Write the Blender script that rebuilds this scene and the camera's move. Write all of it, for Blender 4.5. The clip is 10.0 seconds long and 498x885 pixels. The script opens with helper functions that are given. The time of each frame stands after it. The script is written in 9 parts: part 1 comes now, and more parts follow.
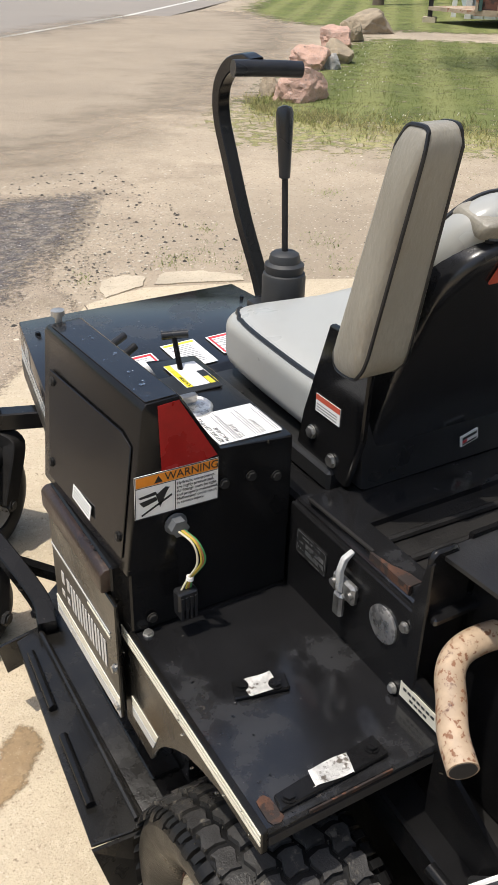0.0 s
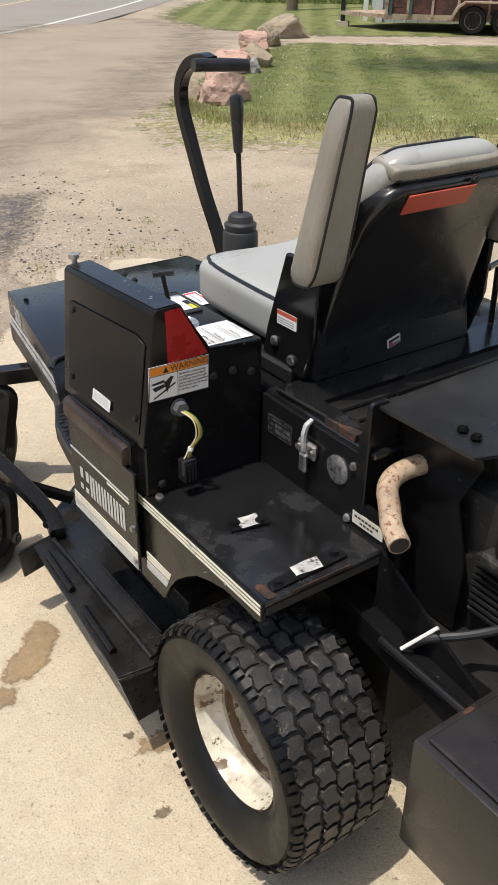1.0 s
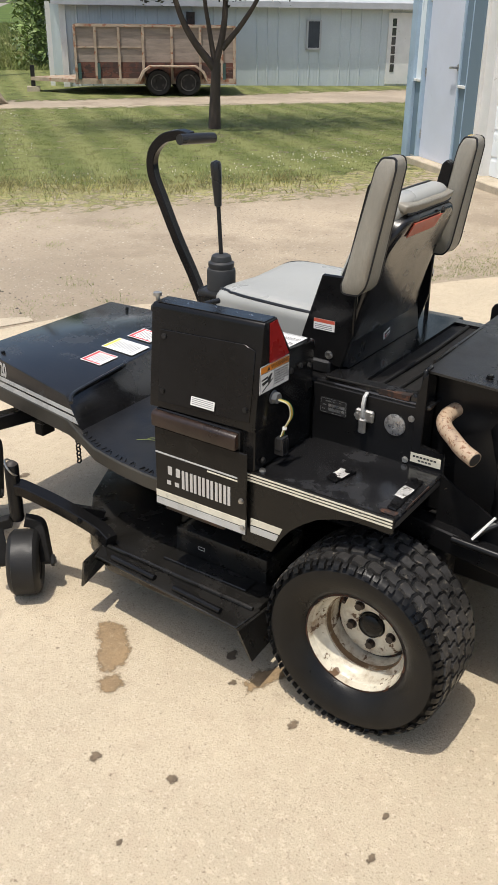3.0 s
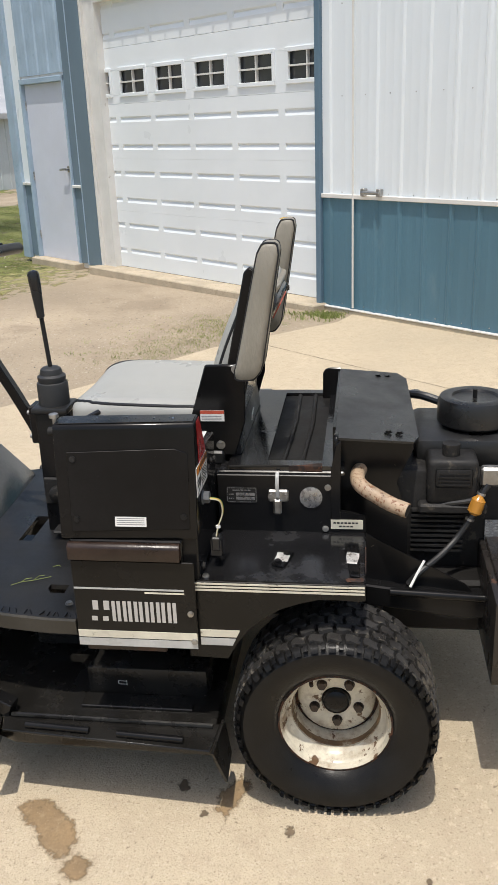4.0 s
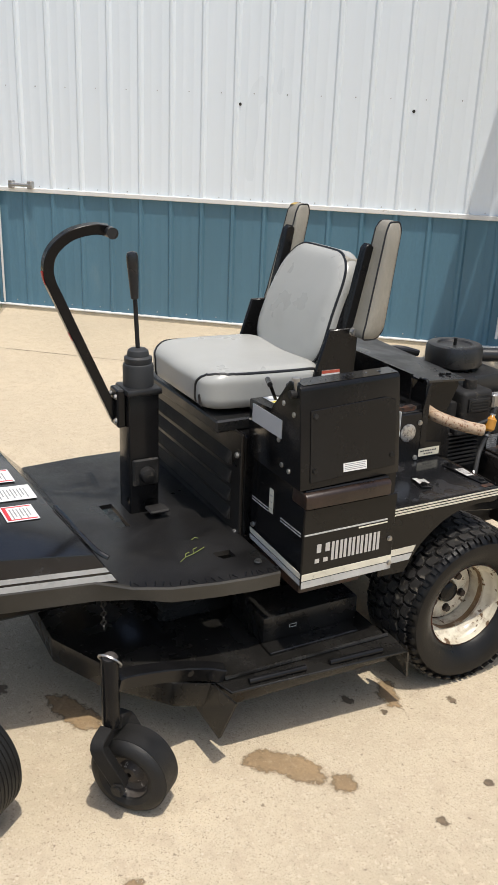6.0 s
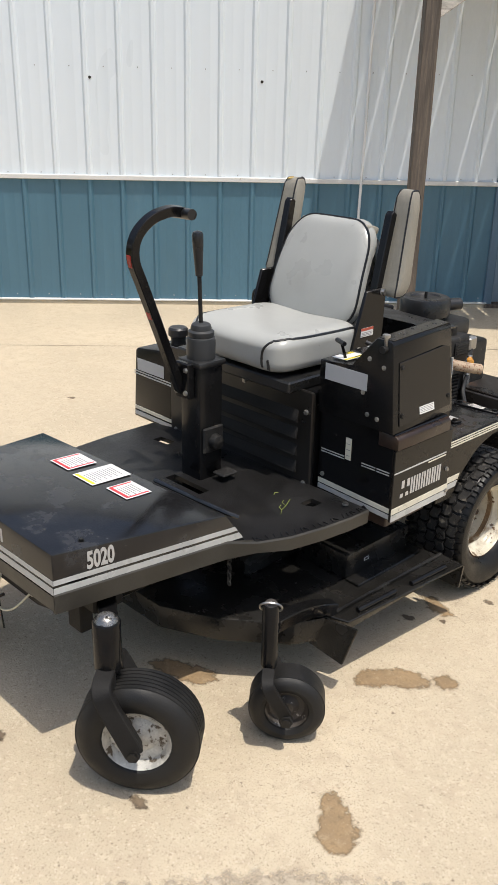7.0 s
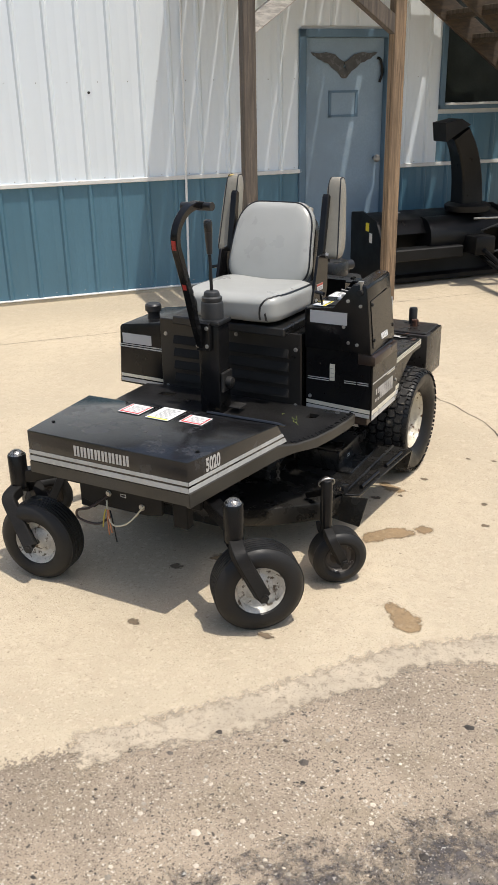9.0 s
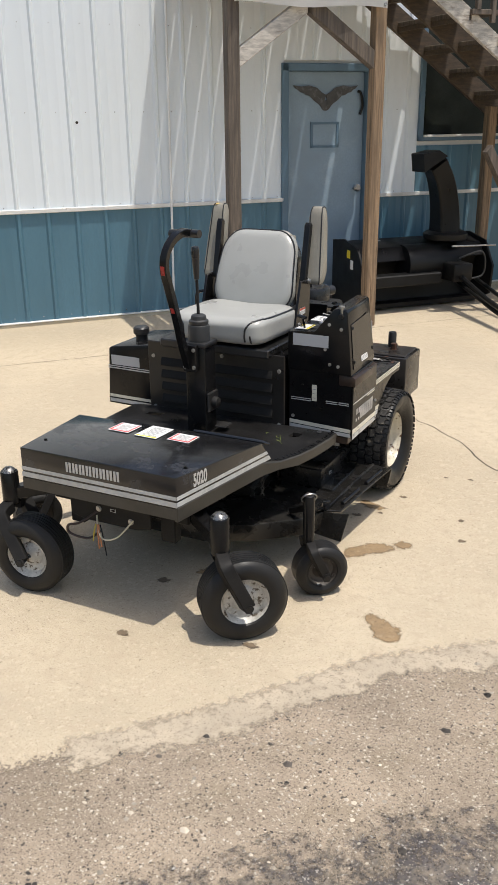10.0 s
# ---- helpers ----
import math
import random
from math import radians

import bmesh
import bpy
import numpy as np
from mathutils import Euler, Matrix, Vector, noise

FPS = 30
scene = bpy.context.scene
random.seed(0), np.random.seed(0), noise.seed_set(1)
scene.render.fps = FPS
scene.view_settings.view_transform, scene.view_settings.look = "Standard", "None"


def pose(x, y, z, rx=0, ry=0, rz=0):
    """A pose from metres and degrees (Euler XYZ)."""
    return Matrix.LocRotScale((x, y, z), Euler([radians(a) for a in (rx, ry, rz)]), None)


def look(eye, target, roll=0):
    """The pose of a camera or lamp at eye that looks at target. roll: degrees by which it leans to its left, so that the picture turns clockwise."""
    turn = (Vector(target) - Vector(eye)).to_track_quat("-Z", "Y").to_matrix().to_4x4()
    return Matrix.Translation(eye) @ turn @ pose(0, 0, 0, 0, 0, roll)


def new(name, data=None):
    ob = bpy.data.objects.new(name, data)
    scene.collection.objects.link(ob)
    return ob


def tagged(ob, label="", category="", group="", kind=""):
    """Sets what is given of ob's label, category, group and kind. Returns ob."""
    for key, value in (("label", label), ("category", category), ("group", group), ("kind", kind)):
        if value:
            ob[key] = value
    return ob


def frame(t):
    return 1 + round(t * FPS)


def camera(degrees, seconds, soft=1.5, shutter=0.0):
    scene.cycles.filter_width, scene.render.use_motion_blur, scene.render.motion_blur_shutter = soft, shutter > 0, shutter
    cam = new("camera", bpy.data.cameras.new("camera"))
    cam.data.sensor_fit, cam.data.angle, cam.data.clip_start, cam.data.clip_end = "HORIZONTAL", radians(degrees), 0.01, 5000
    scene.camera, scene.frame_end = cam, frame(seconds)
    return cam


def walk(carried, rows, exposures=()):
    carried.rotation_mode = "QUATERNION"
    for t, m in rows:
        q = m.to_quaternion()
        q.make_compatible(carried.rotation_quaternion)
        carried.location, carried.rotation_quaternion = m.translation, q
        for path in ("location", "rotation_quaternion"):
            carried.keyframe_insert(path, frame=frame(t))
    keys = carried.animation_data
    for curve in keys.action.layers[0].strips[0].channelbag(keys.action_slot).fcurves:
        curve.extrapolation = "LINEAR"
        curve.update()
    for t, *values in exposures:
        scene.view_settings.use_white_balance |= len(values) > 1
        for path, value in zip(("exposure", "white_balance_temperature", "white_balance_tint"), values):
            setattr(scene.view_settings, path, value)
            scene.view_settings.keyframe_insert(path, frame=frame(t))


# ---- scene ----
cam = camera(31.8, 10.0)
PATH = [
    (0, (0.012, 0.021, 1.463), (0.902, 1.508, 0.464), 1.5),
    (0.5, (-0.074, -0.058, 1.486), (0.904, 1.391, 0.515), 2.1),
    (1, (-0.284, -0.306, 1.493), (0.731, 1.107, 0.507), 0.9),
    (1.5, (-0.546, -0.413, 1.522), (0.556, 0.938, 0.542), 1.6),
    (2, (-0.901, -0.455, 1.555), (0.311, 0.873, 0.679), 2.2),
    (2.5, (-1.079, -0.313, 1.556), (0.247, 0.908, 0.69), 2.0),
    (3, (-1.166, -0.106, 1.57), (0.323, 0.903, 0.695), 0.7),
    (3.2, (-1.217, -0.002, 1.559), (0.349, 0.884, 0.685), 0.5),
    (4.3, (-1.381, 0.812, 1.561), (0.482, 0.87, 0.837), -1.9),
    (4.5, (-1.42, 0.994, 1.567), (0.41, 0.94, 0.763), -0.3),
    (4.6, (-1.43, 1.085, 1.561), (0.383, 0.957, 0.726), 0.5),
    (5, (-1.495, 1.456, 1.578), (0.285, 1.043, 0.765), 2.8),
    (5.5, (-1.426, 1.812, 1.544), (0.338, 1.187, 0.84), 1.2),
    (5.8, (-1.345, 2.077, 1.567), (0.353, 1.279, 0.874), 1.5),
    (6, (-1.299, 2.26, 1.55), (0.345, 1.361, 0.851), 2.3),
    (6.2, (-1.251, 2.443, 1.564), (0.346, 1.457, 0.872), 2.4),
    (7.3, (-0.894, 3.287, 1.58), (0.338, 1.903, 0.827), 1.2),
    (7.5, (-0.866, 3.443, 1.601), (0.332, 2.02, 0.865), 1.2),
    (7.6, (-0.84, 3.507, 1.616), (0.346, 2.07, 0.887), 1.1),
    (8, (-0.752, 3.721, 1.604), (0.361, 2.224, 0.881), -0.8),
    (8.5, (-0.724, 3.928, 1.619), (0.24, 2.344, 0.869), -2.8),
    (9, (-0.756, 4.224, 1.65), (0.125, 2.596, 0.895), -1.1),
    (9.5, (-0.785, 4.312, 1.656), (0.051, 2.649, 0.925), 0.2),
    (10, (-0.804, 4.336, 1.668), (0.051, 2.67, 0.966), -0.6),
]
walk(cam, [(t, look(eye, target, roll)) for t, eye, target, roll in PATH],
     exposures=[(0, 0.15), (0.5, 0.12), (1.5, 0.0), (3, 0.02), (4.5, -0.11), (5.5, -0.06), (7.5, 0.04), (9, 0.03), (9.5, -0.06), (10, -0.02)])

from mathutils import geometry
from mathutils.bvhtree import BVHTree

# ---- world, sun, exposure ----
SUN_TO = Vector((-0.29, 0.02, 1.0)).normalized()
world = bpy.data.worlds.new("sky_world")
scene.world = world
world.use_nodes = True
wn = world.node_tree.nodes
sky = wn.new("ShaderNodeTexSky")
sky.sky_type = "NISHITA"
sky.sun_disc = False
sky.sun_elevation = math.asin(SUN_TO.z)
sky.sun_rotation = math.atan2(SUN_TO.x, SUN_TO.y)
sky.dust_density = 3.0
sky.air_density = 1.2
wn["Background"].inputs["Strength"].default_value = 0.15
world.node_tree.links.new(sky.outputs["Color"], wn["Background"].inputs["Color"])
sun_data = bpy.data.lights.new("sun", "SUN")
sun_data.energy = 3.5
sun_data.angle = radians(0.53)
sun_data.color = (1.0, 0.95, 0.87)
sun_lamp = new("sun", sun_data)
sun_lamp.matrix_world = look(SUN_TO * 50, (0, 0, 0))

# ---- small tools ----
ROOTS = {}
SET = Vector((0, 0, 0))


def thing(name, at=(0, 0, 0), turn=0.0, label="", category="", group="", kind="", local=False):
    """An Empty that holds a thing's parts; its parts are given in world metres, or in its own frame if local."""
    ob = new(name)
    ob.empty_display_size = 0.1
    ob.matrix_world = pose(*at, 0, 0, turn)
    ROOTS[ob] = (ob.matrix_world.copy(), local)
    return tagged(ob, label, category, group, kind)


def finish(bm, name, material, angle=35):
    bmesh.ops.recalc_face_normals(bm, faces=bm.faces)
    mesh = bpy.data.meshes.new(name)
    bm.to_mesh(mesh)
    bm.free()
    for m in material if isinstance(material, (list, tuple)) else [material]:
        mesh.materials.append(m)
    if angle:
        mesh.shade_smooth()
        mesh.set_sharp_from_angle(angle=radians(angle))
    return mesh


def part(name, bm, material, parent, label="", angle=35, kind=""):
    top = parent
    while top.parent:
        top = top.parent
    if top in ROOTS:
        m, local = ROOTS[top]
        if not local:
            bm.transform(m.inverted() @ Matrix.Translation(SET))
    ob = new(name, finish(bm, name, material, angle))
    ob.parent = parent
    return tagged(ob, label, kind=kind)


def solo(name, bm, material, label, category, group="", kind="", angle=35):
    """A top-level thing of one mesh, built in world metres."""
    ob = new(name, finish(bm, name, material, angle))
    ROOTS[ob] = (Matrix.Identity(4), False)
    return tagged(ob, label, category, group, kind)


def bx(bm, x0, x1, y0, y1, z0, z1, bev=0.0, seg=1):
    m = Matrix.LocRotScale(((x0 + x1) / 2, (y0 + y1) / 2, (z0 + z1) / 2), None, (abs(x1 - x0), abs(y1 - y0), abs(z1 - z0)))
    vs = bmesh.ops.create_cube(bm, size=1, matrix=m)["verts"]
    if bev:
        es = list({e for v in vs for e in v.link_edges})
        bmesh.ops.bevel(bm, geom=es, offset=bev, segments=seg, profile=0.5, affect="EDGES")
    return bm


def box(*a, **k):
    return bx(bmesh.new(), *a, **k)


def prism(bm, pts, axis, a, b, bev=0.0, seg=1):
    """A flat outline pulled along an axis from a to b. pts: (y, z), (x, z) or (x, y) for axis x, y or z."""
    def v(p, h):
        return {"x": (h, p[0], p[1]), "y": (p[0], h, p[1]), "z": (p[0], p[1], h)}[axis]
    lo = [bm.verts.new(v(p, a)) for p in pts]
    hi = [bm.verts.new(v(p, b)) for p in pts]
    n = len(pts)
    fs = [bm.faces.new(lo[::-1]), bm.faces.new(hi)]
    fs += [bm.faces.new((lo[i], lo[(i + 1) % n], hi[(i + 1) % n], hi[i])) for i in range(n)]
    if bev:
        es = list({e for f in fs for e in f.edges})
        bmesh.ops.bevel(bm, geom=es, offset=bev, segments=seg, profile=0.5, affect="EDGES")
    return bm


def ring_frame(d):
    d = Vector(d).normalized()
    a = d.cross(Vector((0, 0, 1)))
    if a.length < 1e-3:
        a = d.cross(Vector((0, 1, 0)))
    a.normalize()
    return a, d.cross(a).normalized(), d


def cyl(bm, p0, p1, r0, r1=None, seg=20):
    r1 = r0 if r1 is None else r1
    p0, p1 = Vector(p0), Vector(p1)
    a, b, _ = ring_frame(p1 - p0)
    rows = []
    for p, r in ((p0, r0), (p1, r1)):
        rows.append([bm.verts.new(p + r * (math.cos(2 * math.pi * i / seg) * a + math.sin(2 * math.pi * i / seg) * b)) for i in range(seg)])
    for i in range(seg):
        j = (i + 1) % seg
        bm.faces.new((rows[0][i], rows[0][j], rows[1][j], rows[1][i]))
    bm.faces.new(rows[0][::-1])
    bm.faces.new(rows[1])
    return bm


def lathe(bm, prof, centre, axis, seg=48, close=False):
    """A profile of (radius, height along axis) turned round an axis."""
    c = Vector(centre)
    a, b, d = ring_frame(axis)
    rows = []
    for r, h in prof:
        rows.append([bm.verts.new(c + d * h + r * (math.cos(2 * math.pi * i / seg) * a + math.sin(2 * math.pi * i / seg) * b)) for i in range(seg)])
    pairs = list(zip(rows, rows[1:]))
    if close:
        pairs.append((rows[-1], rows[0]))
    for u, w in pairs:
        for i in range(seg):
            j = (i + 1) % seg
            bm.faces.new((u[i], u[j], w[j], w[i]))
    if not close:
        bm.faces.new(rows[0][::-1])
        bm.faces.new(rows[-1])
    return bm


def curve_pts(pts, n=8):
    """Points on a smooth curve through pts."""
    P = [Vector(p) for p in pts]
    P = [2 * P[0] - P[1]] + P + [2 * P[-1] - P[-2]]
    out = []
    for i in range(1, len(P) - 2):
        for k in range(n):
            t = k / n
            out.append(0.5 * (2 * P[i] + (P[i + 1] - P[i - 1]) * t + (2 * P[i - 1] - 5 * P[i] + 4 * P[i + 1] - P[i + 2]) * t * t + (3 * P[i] - P[i - 1] - 3 * P[i + 1] + P[i + 2]) * t ** 3))
    out.append(P[-2])
    return out


def tube(bm, pts, r, seg=10, radii=None, square=False, up=None):
    pts = [Vector(p) for p in pts]
    a = None
    rows = []
    for i, p in enumerate(pts):
        d = (pts[min(i + 1, len(pts) - 1)] - pts[max(i - 1, 0)]).normalized()
        if a is None:
            a = ring_frame(d)[0] if up is None else Vector(up)
        a = (a - d * a.dot(d)).normalized()
        b = d.cross(a)
        rr = radii[i] if radii else r
        if square:
            rows.append([bm.verts.new(p + rr * (sx * a + sy * b)) for sx, sy in ((1, 0.86), (0.86, 1), (-0.86, 1), (-1, 0.86), (-1, -0.86), (-0.86, -1), (0.86, -1), (1, -0.86))])
        else:
            rows.append([bm.verts.new(p + rr * (math.cos(2 * math.pi * k / seg) * a + math.sin(2 * math.pi * k / seg) * b)) for k in range(seg)])
    n = len(rows[0])
    for u, w in zip(rows, rows[1:]):
        for i in range(n):
            j = (i + 1) % n
            bm.faces.new((u[i], u[j], w[j], w[i]))
    bm.faces.new(rows[0][::-1])
    bm.faces.new(rows[-1])
    return bm


def hexbolt(bm, p, axis, r=0.007, h=0.006):
    p, d = Vector(p), Vector(axis).normalized()
    cyl(bm, p, p + d * 0.002, r * 1.25, seg=14)
    cyl(bm, p + d * 0.002, p + d * h, r, seg=6)
    return bm


def writing(name, text, size, m, material, parent, align="LEFT", heavy=0.0, narrow=1.0):
    """Flat raised writing in the built-in font at the pose m (world, or the thing's own frame)."""
    cu = bpy.data.curves.new(name, "FONT")
    cu.body, cu.size, cu.extrude, cu.align_x, cu.offset = text, size, 0.0002, align, heavy
    ob = bpy.data.objects.new(name, cu)
    scene.collection.objects.link(ob)
    mesh = bpy.data.meshes.new_from_object(ob.evaluated_get(bpy.context.evaluated_depsgraph_get()))
    bpy.data.objects.remove(ob)
    bm = bmesh.new()
    bm.from_mesh(mesh)
    bm.transform(m @ Matrix.Diagonal((narrow, 1, 1, 1)))
    bpy.data.meshes.remove(mesh)
    return part(name, bm, material, parent, angle=0)


def face_pose(origin, right, up):
    """A pose whose x runs along right and y along up, at origin."""
    r, u = Vector(right).normalized(), Vector(up).normalized()
    u = (u - r * u.dot(r)).normalized()
    n = r.cross(u)
    return Matrix.Translation(origin) @ Matrix((r, u, n)).transposed().to_4x4()


def plaque(name, m, w, h, material, parent, thick=0.0012, label="", bev=0.0):
    """A thin plate or sticker w wide and h high; its lower left corner at the pose m."""
    bm = bx(bmesh.new(), 0, w, 0, h, 0, thick)
    if bev:
        es = [e for e in bm.edges if abs((e.verts[0].co - e.verts[1].co).z) > thick * 0.9]
        bmesh.ops.bevel(bm, geom=es, offset=bev, segments=3, profile=0.5, affect="EDGES")
    bm.transform(m)
    return part(name, bm, material, parent, label)


def bars(name, m, rects, material, parent, z=0.0014):
    """Plain bars of print on a plate: (x, y, w, h) in the plate's own frame."""
    bm = bmesh.new()
    for x, y, w, h in rects:
        bx(bm, x, x + w, y, y + h, z - 0.0004, z)
    bm.transform(m)
    return part(name, bm, material, parent, angle=0)


def cushion(half, corner, edge, n=18):
    """A stuffed block: its outline (x, y) has rounded corners, its rim a rounded edge. Centred, z is its thickness."""
    bm = bmesh.new()
    bmesh.ops.create_cube(bm, size=2)
    bmesh.ops.subdivide_edges(bm, edges=bm.edges[:], cuts=n, use_grid_fill=True)
    hx, hy, hz = half
    flat_ = min(hx, hy)
    for v in bm.verts:
        p = v.co.copy()
        s = max(abs(p.x), abs(p.y), 1e-6)
        # spread the rows so that more of them lie near the rim
        q = math.sin(min(1.0, s) * math.pi / 2) if s < 1 else 1.0
        ex, ey = p.x / s * hx, p.y / s * hy
        ix, iy = max(-(hx - corner), min(hx - corner, ex)), max(-(hy - corner), min(hy - corner, ey))
        o = Vector((ex - ix, ey - iy))
        if o.length > 1e-9:
            o = o.normalized() * corner
        ex, ey = ix + o.x, iy + o.y
        rho, dz = q * flat_, math.sin(p.z * math.pi / 2) * hz
        ir, iz = min(rho, flat_ - edge), max(-(hz - edge), min(hz - edge, dz))
        e = Vector((rho - ir, dz - iz))
        if e.length > 1e-9:
            e = e.normalized() * edge
        rho, dz = ir + e.x, iz + e.y
        v.co = Vector((ex * rho / flat_, ey * rho / flat_, dz))
    return bm


def warp(bm, fn):
    for v in bm.verts:
        v.co = fn(v.co)
    return bm


def seam(bm, pts, n=10):
    """A line through pts, drawn onto the nearest places of a surface."""
    tree_ = BVHTree.FromBMesh(bm)
    return [tree_.find_nearest(p)[0] for p in curve_pts(pts, n)]


# ---- materials ----
def mk(name, base, rough=0.5, metal=0.0, var=0.25, big=3.0, fine=90.0, bump=0.15, bump_dist=0.002, coat=0.0, second=None, second_at=0.62, second_scale=6.0,
       second_soft=0.06, second_rough=None, rough_var=0.15, spec=0.5, tint=None, island=0.0, stretch=None, third=None, third_at=0.7, third_scale=40.0, specks=(), fade=None, mown=None):
    """A procedural surface: base colour with broad and fine mottling, worn or dirty patches of a second and third colour, uneven gloss and a fine relief."""
    m = bpy.data.materials.new(name)
    m.use_nodes = True
    nt = m.node_tree
    N, L = nt.nodes, nt.links
    bsdf = N["Principled BSDF"]
    bsdf.inputs["Metallic"].default_value = metal
    bsdf.inputs["Specular IOR Level"].default_value = spec
    if coat:
        bsdf.inputs["Coat Weight"].default_value = coat
        bsdf.inputs["Coat Roughness"].default_value = 0.12
    co = N.new("ShaderNodeTexCoord").outputs["Object"]
    if stretch:
        mp = N.new("ShaderNodeMapping")
        mp.inputs["Scale"].default_value = stretch
        L.new(co, mp.inputs["Vector"])
        co = mp.outputs["Vector"]

    def noise_tex(scale, detail=4.0, rough_=0.6):
        n = N.new("ShaderNodeTexNoise")
        n.inputs["Scale"].default_value = scale
        n.inputs["Detail"].default_value = detail
        n.inputs["Roughness"].default_value = rough_
        L.new(co, n.inputs["Vector"])
        return n.outputs["Fac"]

    def ramp(fac, a, b, lo=0.0, hi=1.0):
        r = N.new("ShaderNodeMapRange")
        r.interpolation_type = "SMOOTHSTEP"
        for k, v in (("From Min", a), ("From Max", b), ("To Min", lo), ("To Max", hi)):
            r.inputs[k].default_value = v
        L.new(fac, r.inputs["Value"])
        return r.outputs["Result"]

    def mix(fac, a, b):
        x = N.new("ShaderNodeMix")
        x.data_type = "RGBA"
        for sock, v in ((x.inputs["Factor"], fac), (x.inputs[6], a), (x.inputs[7], b)):
            if isinstance(v, tuple):
                sock.default_value = (*v, 1)
            elif isinstance(v, float):
                sock.default_value = v
            else:
                L.new(v, sock)
        return x.outputs[2]

    broad, small = noise_tex(big), noise_tex(fine, 3.0)
    dark = tuple(c * (1 - var) for c in base)
    light = tuple(min(1, c * (1 + var)) for c in (tint or base))
    col = mix(ramp(broad, 0.3, 0.7), dark, light)
    col = mix(ramp(small, 0.25, 0.75, 0.0, 0.55), col, tuple(c * (1 - 0.8 * var) for c in base))
    rough_out = ramp(broad, 0.25, 0.75, max(0.02, rough - rough_var), min(1, rough + rough_var))
    if second:
        f = ramp(noise_tex(second_scale, 8.0, 0.65), second_at, second_at + second_soft)
        col = mix(f, col, second)
        if second_rough is not None:
            q = N.new("ShaderNodeMix")
            L.new(f, q.inputs[0])
            L.new(rough_out, q.inputs[2])
            q.inputs[3].default_value = second_rough
            rough_out = q.outputs[0]
    if third:
        col = mix(ramp(noise_tex(third_scale, 5.0), third_at, third_at + 0.05), col, third)
    for scale_, share, size_, colour in specks:
        # single grains: round cells, a share of them coloured
        v = N.new("ShaderNodeTexVoronoi")
        v.inputs["Scale"].default_value = scale_
        nz = N.new("ShaderNodeTexNoise")
        nz.inputs["Scale"].default_value = scale_ * 1.7
        nz.inputs["Detail"].default_value = 2.0
        L.new(co, nz.inputs["Vector"])
        sh = N.new("ShaderNodeVectorMath")
        sh.operation = "MULTIPLY_ADD"
        sh.inputs[1].default_value = (1.5 / scale_,) * 3
        L.new(nz.outputs["Color"], sh.inputs[0])
        L.new(co, sh.inputs[2])
        L.new(sh.outputs["Vector"], v.inputs["Vector"])
        sep = N.new("ShaderNodeSeparateColor")
        L.new(v.outputs["Color"], sep.inputs["Color"])
        mul = N.new("ShaderNodeMath")
        mul.operation = "MULTIPLY"
        L.new(ramp(sep.outputs[0], 1 - share, 1 - share + 0.01), mul.inputs[0])
        L.new(ramp(v.outputs["Distance"], size_, size_ * 0.6), mul.inputs[1])
        col = mix(mul.outputs[0], col, colour)
    if mown:
        # pale and dark mowing stripes across a direction
        dx, dy, offset, period, colour = mown
        dot = N.new("ShaderNodeVectorMath")
        dot.operation = "DOT_PRODUCT"
        dot.inputs[1].default_value = (dx * 6.2832 / period, dy * 6.2832 / period, 0)
        L.new(co, dot.inputs[0])
        ph = N.new("ShaderNodeMath")
        ph.operation = "SUBTRACT"
        ph.inputs[1].default_value = offset * 6.2832 / period
        L.new(dot.outputs["Value"], ph.inputs[0])
        cs = N.new("ShaderNodeMath")
        cs.operation = "COSINE"
        L.new(ph.outputs[0], cs.inputs[0])
        col = mix(ramp(cs.outputs[0], -0.6, 0.9, 0.0, 0.6), col, colour)
    if fade:
        # a sheet whose rim breaks up: the mesh carries a value of 0 at its rim and 1 within
        at_ = N.new("ShaderNodeAttribute")
        at_.attribute_name = "fade"
        scale_, amount, soft_ = fade
        ad = N.new("ShaderNodeMath")
        ad.operation = "ADD"
        L.new(at_.outputs["Fac"], ad.inputs[0])
        L.new(ramp(noise_tex(scale_, 8.0, 0.7), 0.25, 0.75, -amount, amount), ad.inputs[1])
        L.new(ramp(ad.outputs[0], 0.5 - soft_, 0.5 + soft_), bsdf.inputs["Alpha"])
    if island:
        g = N.new("ShaderNodeNewGeometry").outputs["Random Per Island"]
        hsv = N.new("ShaderNodeHueSaturation")
        L.new(ramp(g, 0.0, 1.0, 1 - island, 1 + island), hsv.inputs["Value"])
        L.new(col, hsv.inputs["Color"])
        col = hsv.outputs["Color"]
    L.new(col, bsdf.inputs["Base Color"])
    L.new(rough_out, bsdf.inputs["Roughness"])
    if bump:
        bp = N.new("ShaderNodeBump")
        bp.inputs["Strength"].default_value = bump
        bp.inputs["Distance"].default_value = bump_dist
        L.new(small, bp.inputs["Height"])
        L.new(bp.outputs["Normal"], bsdf.inputs["Normal"])
    return m


